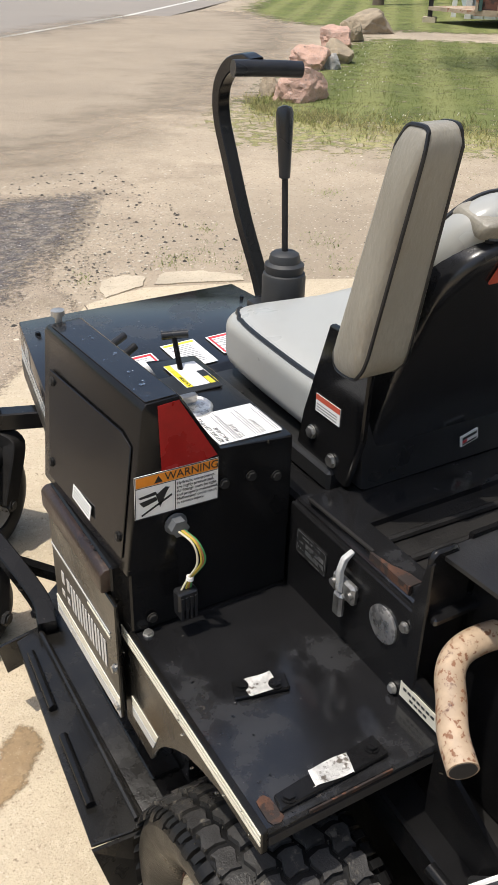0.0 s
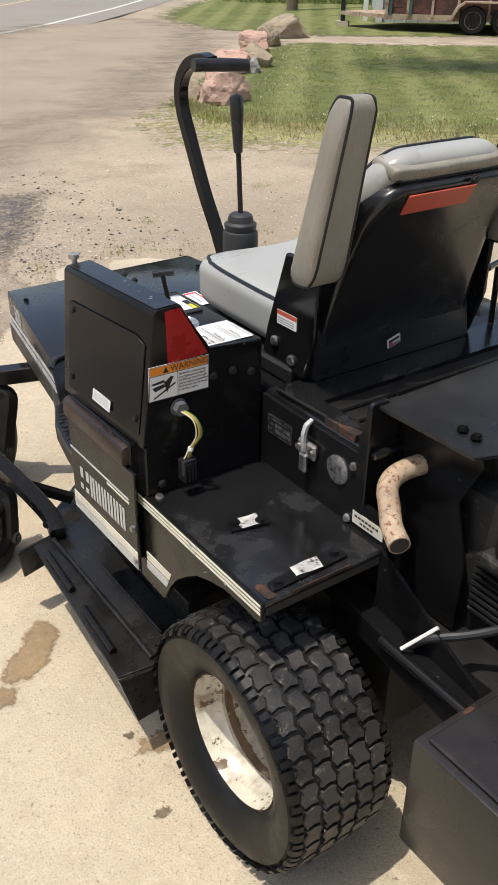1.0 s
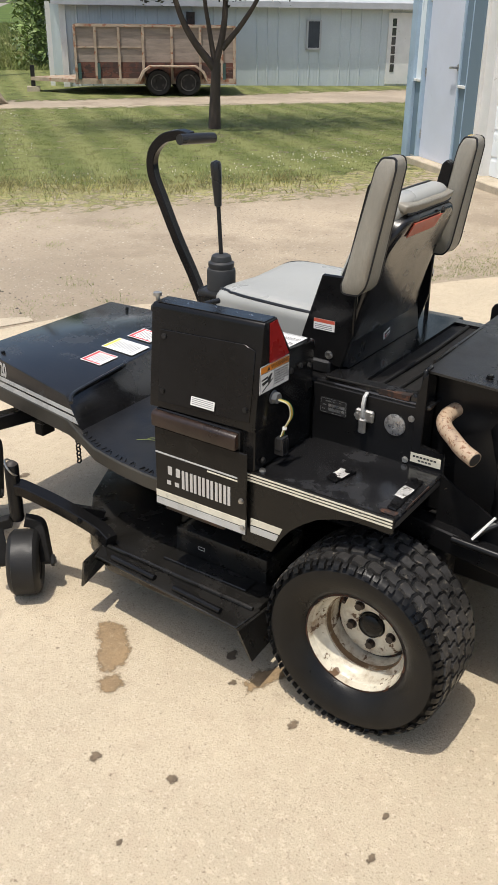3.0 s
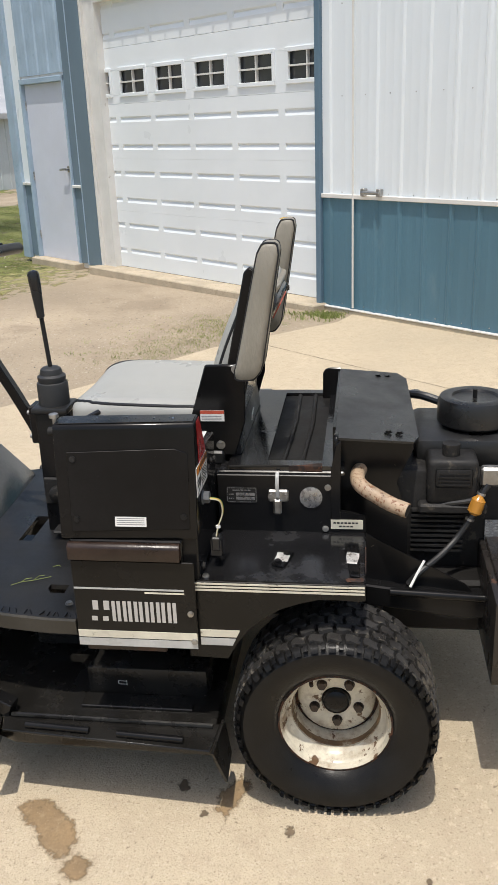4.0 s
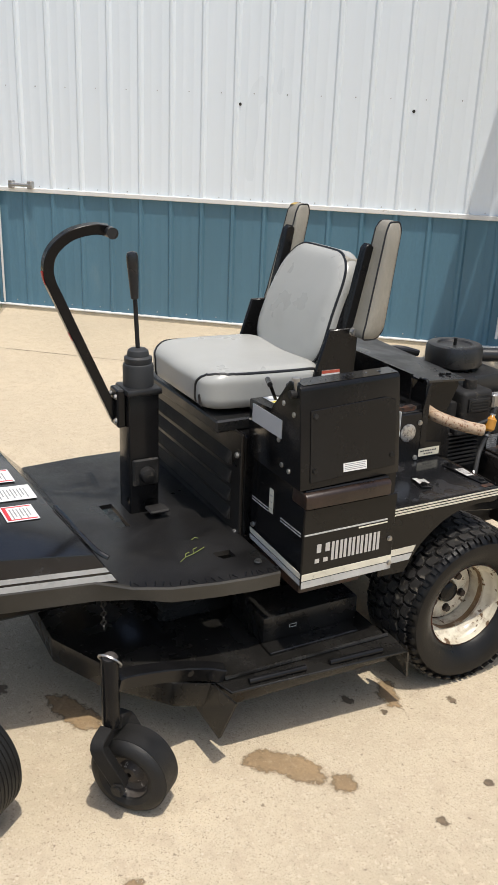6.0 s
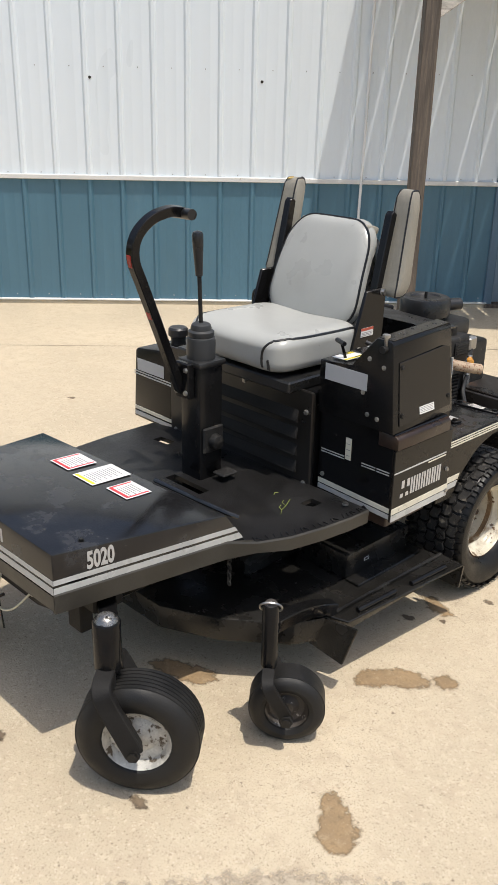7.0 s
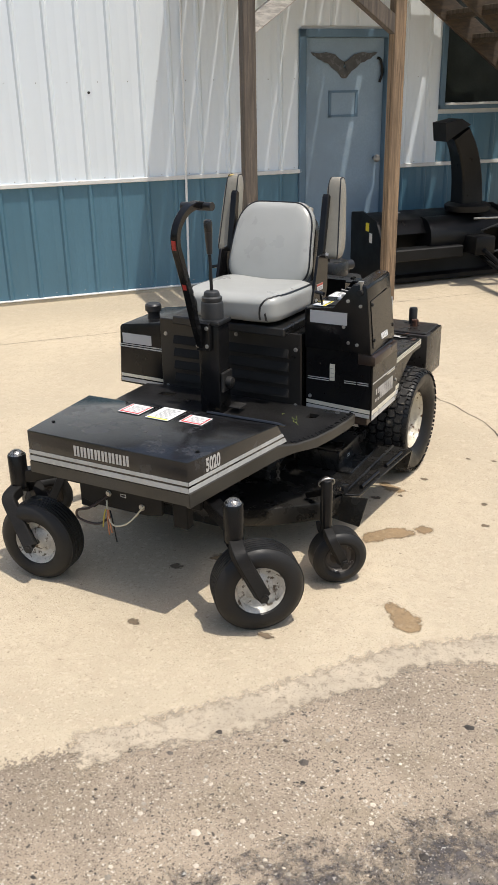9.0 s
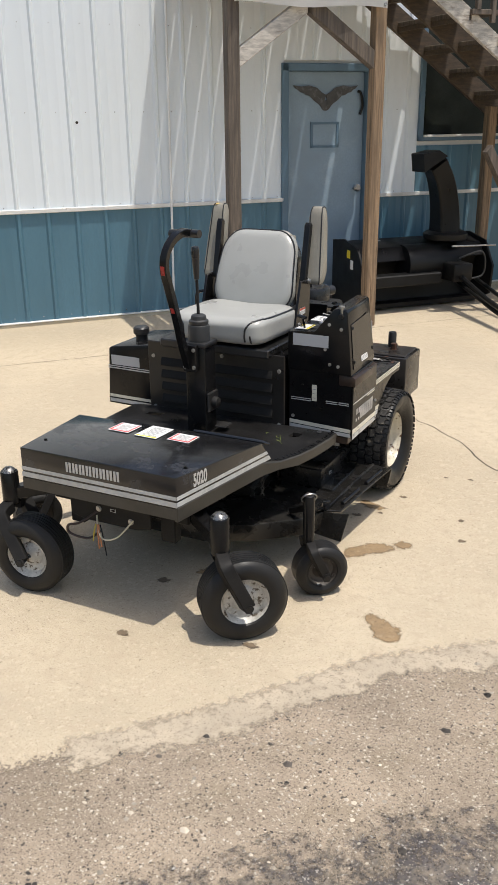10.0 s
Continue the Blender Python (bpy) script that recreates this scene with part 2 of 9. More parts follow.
BLACK = mk("black_enamel", (0.0092, 0.009, 0.0092), 0.20, var=0.3, big=5, fine=160, bump=0.06, spec=0.25, second=(0.0135, 0.012, 0.0105), second_at=0.6, second_scale=4.0, second_soft=0.25, second_rough=0.4, rough_var=0.08, specks=((60, 0.03, 0.2, (0.07, 0.06, 0.045)),))
BLACK_WET = mk("black_enamel_wet", (0.0115, 0.0113, 0.0118), 0.16, var=0.3, big=9, fine=240, bump=0.04, bump_dist=0.001, spec=0.6, second=(0.025, 0.025, 0.026), second_at=0.53, second_scale=5.5, second_soft=0.10, second_rough=0.34, rough_var=0.06, coat=0.15, specks=((90, 0.04, 0.25, (0.05, 0.045, 0.04)),))
DECK_BLACK = mk("mower_deck_paint", (0.0155, 0.0145, 0.013), 0.26, var=0.4, big=8, fine=200, bump=0.25, spec=0.4, second=(0.022, 0.018, 0.013), second_at=0.58, second_scale=11.0, second_soft=0.15, second_rough=0.6, third=(0.05, 0.036, 0.022), third_at=0.76)
FLOOR_BLACK = mk("floor_plate_paint", (0.0105, 0.010, 0.0098), 0.4, var=0.3, big=6, fine=300, bump=0.35, second=(0.022, 0.02, 0.017), second_at=0.52, second_scale=5.0, second_soft=0.3)
DUSTY = mk("dusty_enamel", (0.0095, 0.0088, 0.0078), 0.28, var=0.25, big=6, fine=160, bump=0.1, spec=0.28, second=(0.019, 0.0165, 0.0135), second_at=0.55, second_soft=0.3)
# brown of the concrete's reflection is put into the colour, along with dust
PANEL = mk("reflection_brown_dusty_panel", (0.016, 0.0135, 0.011), 0.42, var=0.3, big=6, fine=160, bump=0.1, second=(0.034, 0.027, 0.02), second_at=0.52, second_soft=0.3)
TANK_SIDE = mk("dust_filmed_tank", (0.020, 0.0175, 0.0155), 0.26, var=0.35, big=5, fine=160, bump=0.1, spec=0.5, second=(0.045, 0.034, 0.026), second_at=0.52, second_scale=4.0, second_soft=0.3, third=(0.09, 0.045, 0.026), third_at=0.68, third_scale=18)
MATTE = mk("matte_black_paint", (0.0175, 0.0175, 0.0175), 0.36, var=0.3, big=7, fine=260, bump=0.2, second=(0.027, 0.024, 0.021), second_at=0.6, second_soft=0.2)
BLOWER = mk("dull_black_implement", (0.010, 0.010, 0.010), 0.42, var=0.3, big=5, fine=160, bump=0.1, second=(0.018, 0.017, 0.015), second_at=0.6, second_soft=0.2, spec=0.22)
BLUE_FADED = mk("faded_blue_siding", (0.15, 0.215, 0.27), 0.45, var=0.1, big=1.4, fine=60, bump=0.04, second=(0.2, 0.26, 0.31), second_at=0.6, second_soft=0.25, stretch=(1, 1, 0.3))
PLASTIC = mk("black_plastic_shell", (0.018, 0.018, 0.019), 0.35, var=0.2, big=5, fine=400, bump=0.12, second=(0.03, 0.028, 0.025), second_at=0.62, second_soft=0.2)
PLASTIC_GLOSS = mk("glossy_plastic_shell", (0.016, 0.016, 0.017), 0.2, var=0.2, big=5, fine=400, bump=0.05, second=(0.02, 0.018, 0.016), second_at=0.6, second_soft=0.2)
RUSTY = mk("rusty_brown_ledge", (0.035, 0.02, 0.014), 0.4, var=0.5, big=8, fine=150, bump=0.3, second=(0.10, 0.045, 0.022), second_at=0.55, second_scale=12, second_soft=0.2, second_rough=0.7)
RUST = mk("flaking_rust", (0.085, 0.036, 0.019), 0.85, var=0.5, big=30, fine=300, bump=0.6, second=(0.022, 0.014, 0.011), second_at=0.47, second_scale=40)
RUBBER = mk("tyre_rubber", (0.0098, 0.0094, 0.009), 0.40, var=0.3, big=10, fine=220, bump=0.25, spec=0.24, second=(0.0145, 0.013, 0.011), second_at=0.62, second_scale=14, second_soft=0.2, second_rough=0.7)
TREAD = mk("tread_rubber", (0.034, 0.032, 0.030), 0.45, var=0.3, big=14, fine=260, bump=0.5, second=(0.13, 0.115, 0.09), second_at=0.565, second_scale=55, second_soft=0.1, second_rough=0.9, rough_var=0.25)
CASTER_RUBBER = mk("caster_rubber", (0.0145, 0.0138, 0.013), 0.55, var=0.25, big=14, fine=260, bump=0.25, spec=0.35, second=(0.034, 0.031, 0.027), second_at=0.62, second_soft=0.15)
DUST_BAND = mk("dust_coated_enamel", (0.050, 0.045, 0.036), 0.5, var=0.3, big=6, fine=160, bump=0.15, second=(0.024, 0.022, 0.018), second_at=0.55, second_scale=7, second_soft=0.25)
FRAME_BLACK = mk("grimy_frame_paint", (0.0175, 0.0165, 0.0155), 0.6, var=0.35, big=9, fine=180, bump=0.3, spec=0.16, second=(0.02, 0.018, 0.015), second_at=0.58, second_scale=9, second_soft=0.2)
BOOT = mk("rubber_boot", (0.03, 0.031, 0.032), 0.55, var=0.15, bump=0.1)
RIM = mk("cream_rim_paint", (0.66, 0.61, 0.49), 0.26, var=0.15, big=9, fine=120, bump=0.1, second=(0.24, 0.16, 0.09), second_at=0.46, second_scale=12, second_soft=0.25, second_rough=0.7, third=(0.13, 0.075, 0.04), third_at=0.58, third_scale=30)
RIM_GRIME = mk("brown_rim_grime", (0.20, 0.125, 0.065), 0.7, var=0.4, big=14, fine=120, bump=0.2, second=(0.48, 0.42, 0.31), second_at=0.52, second_scale=22, second_soft=0.15)
TANK_LID = mk("scuffed_rusty_lid", (0.022, 0.0185, 0.016), 0.32, var=0.4, big=7, fine=160, bump=0.2, second=(0.085, 0.045, 0.026), second_at=0.54, second_scale=9, second_soft=0.15, second_rough=0.7)
RIM_WHITE = mk("caster_rim_paint", (0.54, 0.52, 0.47), 0.32, var=0.28, big=20, fine=200, second=(0.10, 0.075, 0.05), second_at=0.53, second_scale=38, second_soft=0.08, second_rough=0.8)
VINYL = mk("grey_vinyl", (0.388, 0.388, 0.362), 0.33, var=0.05, big=4, fine=500, bump=0.12, bump_dist=0.001, second=(0.325, 0.315, 0.29), second_at=0.5, second_scale=5, second_soft=0.35)
VINYL_TAN = mk("weathered_vinyl", (0.28, 0.257, 0.208), 0.40, var=0.16, big=9, fine=200, bump=0.45, bump_dist=0.003, second=(0.21, 0.175, 0.13), second_at=0.56, second_scale=14, second_soft=0.2, stretch=(1, 1, 0.35))
FOAM = mk("yellowed_foam", (0.50, 0.36, 0.13), 0.95, var=0.3, big=60, fine=400, bump=0.6)
PIPING = mk("black_piping", (0.012, 0.012, 0.013), 0.4, var=0.2)
CHROME = mk("zinc_plated_steel", (0.45, 0.44, 0.42), 0.45, metal=1.0, var=0.25, big=40, fine=300, bump=0.15)
ALU = mk("brushed_plate", (0.55, 0.55, 0.55), 0.35, metal=0.9, var=0.2, big=40, fine=300, bump=0.1, second=(0.3, 0.3, 0.3), second_at=0.5, second_scale=90)
WHITE = mk("white_sticker", (0.78, 0.77, 0.74), 0.4, var=0.05, bump=0.0)
CREAM = mk("cream_stripe", (0.70, 0.66, 0.54), 0.4, var=0.12, big=12, bump=0.0, second=(0.2, 0.17, 0.12), second_at=0.64, second_scale=20)
SILVER = mk("silver_stripe", (0.50, 0.50, 0.48), 0.35, var=0.12, big=12, bump=0.0, second=(0.12, 0.11, 0.1), second_at=0.66, second_scale=22)
MARKS = mk("grey_lettering", (0.52, 0.50, 0.47), 0.45, var=0.1, bump=0.0, second=(0.05, 0.05, 0.05), second_at=0.66, second_scale=40, second_soft=0.03)
RED = mk("red_reflector", (0.36, 0.016, 0.014), 0.3, var=0.2, big=14, bump=0.1)
RED_FADED = mk("faded_red_tape", (0.52, 0.09, 0.05), 0.5, var=0.12, big=14, bump=0.05)
RED_INK = mk("red_print", (0.6, 0.03, 0.04), 0.4, var=0.05, bump=0.0)
ORANGE_INK = mk("orange_print", (0.75, 0.25, 0.02), 0.4, var=0.05, bump=0.0)
YELLOW_INK = mk("yellow_print", (0.75, 0.62, 0.03), 0.4, var=0.05, bump=0.0)
BLACK_INK = mk("black_print", (0.015, 0.015, 0.015), 0.5, var=0.1, bump=0.0)
GREY_INK = mk("grey_print", (0.25, 0.25, 0.25), 0.5, var=0.1, bump=0.0)
EXHAUST = mk("heat_worn_pipe", (0.44, 0.325, 0.22), 0.5, var=0.22, big=14, fine=120, bump=0.2, second=(0.10, 0.045, 0.038), second_at=0.58, second_scale=55, second_soft=0.12, second_rough=0.85, third=(0.22, 0.10, 0.05), third_at=0.56, third_scale=120)
# soot in the exhaust mouth, and flat dark painted for shaded hollows elsewhere
SOOT_HOLLOW = mk("soot_and_shaded_hollow", (0.028, 0.025, 0.022), 0.9, var=0.2)
BARE = mk("scraped_bare_metal", (0.66, 0.64, 0.60), 0.5, metal=0.3, var=0.3, big=60, fine=300, bump=0.6, second=(0.12, 0.10, 0.08), second_at=0.52, second_scale=70, second_soft=0.1)
WATER = mk("standing_water", (0.9, 0.92, 0.94), 0.03, var=0.02, bump=0.0, rough_var=0.01)
WATER.node_tree.nodes["Principled BSDF"].inputs["Transmission Weight"].default_value = 1.0
WATER.node_tree.nodes["Principled BSDF"].inputs["IOR"].default_value = 1.33
SCRAPED = mk("scraped_paint_and_steel", (0.32, 0.31, 0.29), 0.3, metal=0.8, var=0.3, big=60, fine=300, bump=0.4, second=(0.02, 0.019, 0.018), second_at=0.5, second_scale=60)
WIRE_W = mk("white_wire", (0.6, 0.55, 0.4), 0.5, var=0.1)
WIRE_G = mk("green_wire", (0.05, 0.25, 0.08), 0.5, var=0.1)
WIRE_Y = mk("yellow_wire", (0.5, 0.4, 0.05), 0.5, var=0.1)
WIRE_O = mk("copper_wire", (0.45, 0.18, 0.07), 0.5, var=0.1)
PLAQUE = mk("dulled_plaque_metal", (0.075, 0.072, 0.068), 0.5, var=0.3, big=20, fine=120, bump=0.3, second=(0.13, 0.13, 0.13), second_at=0.55, second_scale=18)
HOSE_GREY = mk("grey_nylon", (0.10, 0.105, 0.11), 0.4, var=0.15)
HOSE = mk("rubber_hose", (0.02, 0.02, 0.02), 0.5, var=0.2)
FILTER = mk("amber_fuel_filter", (0.55, 0.25, 0.04), 0.3, var=0.15)
CAST = mk("dark_casting", (0.019, 0.0182, 0.0175), 0.55, var=0.5, big=14, fine=140, bump=0.5, second=(0.06, 0.052, 0.042), second_at=0.6, second_scale=26, spec=0.3)
CONCRETE = mk("broom_concrete", (0.55, 0.462, 0.332), 0.9, var=0.15, big=0.9, fine=170, bump=0.7, bump_dist=0.004, spec=0.25, second=(0.48, 0.39, 0.28), second_at=0.42, second_scale=16, second_soft=0.3, specks=((46, 0.20, 0.60, (0.562, 0.475, 0.345)), (88, 0.16, 0.55, (0.568, 0.482, 0.354)), (230, 0.30, 0.5, (0.45, 0.375, 0.265)), (140, 0.10, 0.42, (0.60, 0.51, 0.385)), (330, 0.24, 0.46, (0.36, 0.288, 0.20)), (170, 0.10, 0.42, (0.30, 0.24, 0.165)), (105, 0.10, 0.40, (0.385, 0.31, 0.222)), (64, 0.05, 0.28, (0.27, 0.212, 0.15))))
SLAB = mk("old_concrete", (0.52, 0.44, 0.325), 0.95, var=0.22, big=6, fine=150, bump=0.7, bump_dist=0.004, second=(0.42, 0.35, 0.255), second_at=0.50, second_scale=12, second_soft=0.2, specks=((150, 0.2, 0.45, (0.3, 0.25, 0.18)),))
SKIM = mk("thin_concrete_skim", (0.485, 0.405, 0.30), 0.95, var=0.14, big=5, fine=150, bump=0.6, bump_dist=0.004, second=(0.40, 0.33, 0.24), second_at=0.5, second_scale=14, second_soft=0.2, specks=((260, 0.3, 0.45, (0.27, 0.22, 0.16)), (140, 0.15, 0.42, (0.20, 0.165, 0.125))), fade=(30, 0.55, 0.5))
STAIN = mk("oil_stain", (0.285, 0.195, 0.105), 0.8, var=0.2, big=12, fine=150, bump=0.4, second=(0.35, 0.255, 0.15), second_at=0.5, second_scale=25, second_soft=0.2, specks=((420, 0.2, 0.4, (0.22, 0.155, 0.09)), (300, 0.12, 0.36, (0.40, 0.31, 0.20))), fade=(45, 0.45, 0.4))
SPOT = mk("dark_oil_spot", (0.17, 0.125, 0.08), 0.8, var=0.3, big=30, fine=150, bump=0.3, fade=(90, 0.45, 0.3))
CRACK = mk("crack_fill", (0.12, 0.095, 0.07), 0.95, var=0.3)
GRAVEL = mk("sandy_gravel_lot", (0.41, 0.337, 0.248), 0.95, var=0.24, big=0.4, fine=45, bump=0.9, bump_dist=0.012, spec=0.2, second=(0.31, 0.252, 0.185), second_at=0.47, second_scale=1.3, second_soft=0.22, specks=((75, 0.24, 0.44, (0.235, 0.19, 0.14)), (55, 0.14, 0.40, (0.51, 0.45, 0.365)), (30, 0.05, 0.32, (0.19, 0.15, 0.12))))
DRIVE = mk("dirty_drive", (0.345, 0.283, 0.211), 0.95, var=0.14, big=0.5, fine=45, bump=0.9, bump_dist=0.012, spec=0.2, second=(0.30, 0.246, 0.183), second_at=0.45, second_scale=1.1, second_soft=0.35, specks=((75, 0.24, 0.44, (0.19, 0.155, 0.115)), (55, 0.14, 0.40, (0.44, 0.385, 0.31))), fade=(1.4, 0.25, 0.5))
THIN_TURF = mk("thin_dry_turf", (0.31, 0.285, 0.13), 0.95, var=0.3, big=2, fine=40, bump=0.5, bump_dist=0.01, spec=0.2, second=(0.36, 0.31, 0.18), second_at=0.5, second_scale=4, second_soft=0.2, third=(0.19, 0.215, 0.07), third_at=0.55, third_scale=14, fade=(9, 1.2, 0.5))
ASPHALT_RIM = mk("worn_asphalt", (0.36, 0.290, 0.215), 0.95, var=0.24, big=2.6, fine=110, bump=0.8, bump_dist=0.006, spec=0.2, second=(0.28, 0.226, 0.158), second_at=0.47, second_scale=5.0, second_soft=0.30, specks=((260, 0.38, 0.52, (0.185, 0.15, 0.115)), (210, 0.28, 0.46, (0.52, 0.445, 0.345)), (130, 0.26, 0.46, (0.14, 0.114, 0.09)), (95, 0.14, 0.42, (0.58, 0.515, 0.42)), (62, 0.10, 0.38, (0.10, 0.085, 0.07))), fade=(70, 0.55, 0.25))
TAR = mk("broken_tar", (0.115, 0.101, 0.095), 0.85, var=0.4, big=9, fine=90, bump=1.0, bump_dist=0.012, second=(0.28, 0.232, 0.175), second_at=0.445, second_scale=11.0, second_soft=0.2, specks=((190, 0.32, 0.48, (0.31, 0.265, 0.215)), (130, 0.26, 0.46, (0.05, 0.046, 0.045)), (90, 0.18, 0.42, (0.43, 0.39, 0.34)), (60, 0.10, 0.36, (0.56, 0.53, 0.47))), fade=(26, 0.8, 0.7))
ROAD = mk("pale_road_surface", (0.27, 0.237, 0.20), 0.92, var=0.1, big=0.25, fine=40, bump=0.3, second=(0.22, 0.192, 0.162), second_at=0.52, second_scale=0.35, second_soft=0.2)
ROADLINE = mk("road_line", (0.62, 0.6, 0.54), 0.8, var=0.12, second=(0.42, 0.38, 0.33), second_at=0.6, second_scale=3)
ROADYELLOW = mk("road_line_yellow", (0.55, 0.42, 0.16), 0.8, var=0.12, second=(0.42, 0.38, 0.33), second_at=0.55, second_scale=3)
PEBBLE = mk("pebbles", (0.47, 0.41, 0.325), 0.85, var=0.25, big=20, fine=120, island=0.40)
TARCHIP = mk("tar_chips", (0.085, 0.072, 0.06), 0.85, var=0.25, big=20, fine=120, island=0.5)
LAWN = mk("lawn_soil_and_grass", (0.155, 0.175, 0.058), 0.95, var=0.25, big=1.2, fine=60, bump=0.8, bump_dist=0.02, spec=0.2, second=(0.20, 0.20, 0.078), second_at=0.5, second_scale=1.2, second_soft=0.3, third=(0.115, 0.14, 0.04), third_at=0.56, third_scale=30, mown=(-0.777, 0.629, 0.23, 0.78, (0.25, 0.255, 0.10)), fade=(5, 0.8, 0.4))
FIELD = mk("far_grass", (0.09, 0.135, 0.03), 0.95, var=0.35, big=0.12, fine=3, bump=0.5, bump_dist=0.1, spec=0.2, second=(0.15, 0.17, 0.05), second_at=0.5, second_scale=0.5, second_soft=0.3)
GRASS = mk("grass_blades", (0.25, 0.30, 0.085), 0.6, var=0.25, big=1.0, fine=40, bump=0.0, island=0.35, second=(0.32, 0.32, 0.12), second_at=0.55, second_scale=1.4, second_soft=0.25, spec=0.3)
MOWN_GRASS = mk("mown_grass_blades", (0.165, 0.195, 0.056), 0.6, var=0.2, big=1.0, fine=40, bump=0.0, island=0.3, second=(0.21, 0.21, 0.08), second_at=0.5, second_scale=1.2, second_soft=0.3, spec=0.3, mown=(-0.777, 0.629, 0.23, 0.78, (0.25, 0.255, 0.10)))
DRYGRASS = mk("dry_weeds", (0.40, 0.36, 0.16), 0.7, var=0.3, big=1.0, fine=40, bump=0.0, island=0.35, second=(0.26, 0.29, 0.085), second_at=0.48, second_scale=2.0, second_soft=0.2, spec=0.3)
HEDGE = mk("hedge_leaves", (0.17, 0.235, 0.075), 0.55, var=0.3, big=2, fine=40, bump=0.0, island=0.4, spec=0.35)
DARKLEAF = mk("purple_leaves", (0.05, 0.045, 0.028), 0.55, var=0.3, big=2, fine=40, bump=0.0, island=0.5, spec=0.35)
CLOVER = mk("clover_flowers", (0.62, 0.60, 0.48), 0.8, var=0.1, island=0.2, bump=0.0)
BARK = mk("bark", (0.085, 0.062, 0.048), 0.9, var=0.35, big=6, fine=60, bump=0.8, bump_dist=0.01, stretch=(1, 1, 0.25))
POLE = mk("weathered_pole", (0.15, 0.115, 0.085), 0.9, var=0.3, big=4, fine=60, bump=0.6, stretch=(1, 1, 0.08))
ROCK_PINK = mk("pink_granite", (0.54, 0.345, 0.265), 0.88, var=0.32, big=3, fine=60, bump=0.8, bump_dist=0.02, second=(0.36, 0.27, 0.215), second_at=0.52, second_scale=4.5, second_soft=0.2, specks=((40, 0.2, 0.4, (0.52, 0.42, 0.36)), (28, 0.12, 0.4, (0.22, 0.17, 0.14))))
ROCK_GREY = mk("grey_boulder", (0.34, 0.33, 0.31), 0.88, var=0.25, big=3, fine=60, bump=0.7, bump_dist=0.02)
ROCK_TAN = mk("tan_boulder", (0.36, 0.29, 0.20), 0.88, var=0.3, big=3, fine=60, bump=0.7, bump_dist=0.02, second=(0.17, 0.14, 0.11), second_at=0.56, second_scale=4.0, second_soft=0.2)
WHITE_STEEL = mk("white_ribbed_steel", (0.79, 0.845, 0.88), 0.38, var=0.03, big=0.8, fine=60, bump=0.04, second=(0.74, 0.78, 0.80), second_at=0.6, second_scale=2.0, second_soft=0.25, stretch=(1, 1, 0.3))
BLUE_STEEL = mk("blue_ribbed_steel", (0.085, 0.185, 0.25), 0.42, var=0.1, big=1.4, fine=60, bump=0.04, second=(0.14, 0.23, 0.28), second_at=0.6, second_scale=3.0, second_soft=0.25, stretch=(1, 1, 0.3))
BLUE_TRIM = mk("blue_trim", (0.115, 0.19, 0.26), 0.4, var=0.1, big=2, fine=60, bump=0.04, second=(0.2, 0.27, 0.33), second_at=0.66, second_scale=9.0, second_soft=0.1)
PALE_BLUE = mk("faded_blue_paint", (0.36, 0.47, 0.58), 0.5, var=0.12, big=3, fine=60, bump=0.05, second=(0.22, 0.32, 0.42), second_at=0.56, second_scale=5.0, second_soft=0.2)
DOOR_BLUE = mk("chalky_blue_door", (0.27, 0.36, 0.44), 0.55, var=0.12, big=2, fine=60, bump=0.06, second=(0.37, 0.45, 0.51), second_at=0.55, second_scale=3.0, second_soft=0.25)
DOOR_LILAC = mk("pale_grey_door", (0.63, 0.66, 0.75), 0.45, var=0.05, big=2, fine=60, bump=0.04, second=(0.56, 0.58, 0.66), second_at=0.6, second_soft=0.2)
WHITE_TRIM = mk("white_trim", (0.74, 0.73, 0.70), 0.4, var=0.06, big=4, bump=0.05, second=(0.5, 0.46, 0.4), second_at=0.66, second_scale=9.0)
WHITE_PIPE = mk("white_plastic_pipe", (0.80, 0.80, 0.79), 0.35, var=0.04, big=4, bump=0.02)
BASEBOARD = mk("treated_skirt_board", (0.50, 0.44, 0.33), 0.8, var=0.2, big=4, fine=60, bump=0.3)
GARAGE = mk("white_garage_panel", (0.83, 0.875, 0.90), 0.4, var=0.03, big=1.5, fine=300, bump=0.08, second=(0.77, 0.81, 0.83), second_at=0.62, second_soft=0.2)
GLASS = mk("dark_window_glass", (0.04, 0.044, 0.05), 0.05, var=0.2, bump=0.0, spec=0.8, rough_var=0.03)
WINDOW = mk("shop_window_glass", (0.022, 0.026, 0.024), 0.08, var=0.3, bump=0.0, spec=0.3, rough_var=0.03)
DARK_RIM = mk("rusty_dark_rim", (0.06, 0.05, 0.042), 0.6, var=0.4, big=20, fine=200, second=(0.35, 0.33, 0.3), second_at=0.6, second_scale=40)
WOOD = mk("treated_porch_timber", (0.30, 0.205, 0.125), 0.8, var=0.45, big=4, fine=50, bump=0.5, stretch=(14, 14, 0.7), second=(0.115, 0.075, 0.045), second_at=0.48, second_scale=3, second_soft=0.2, third=(0.06, 0.038, 0.022), third_at=0.70, third_scale=1.6)
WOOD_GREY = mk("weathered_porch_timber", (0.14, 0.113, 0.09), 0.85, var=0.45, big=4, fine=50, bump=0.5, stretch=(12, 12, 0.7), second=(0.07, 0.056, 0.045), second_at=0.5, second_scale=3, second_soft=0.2)
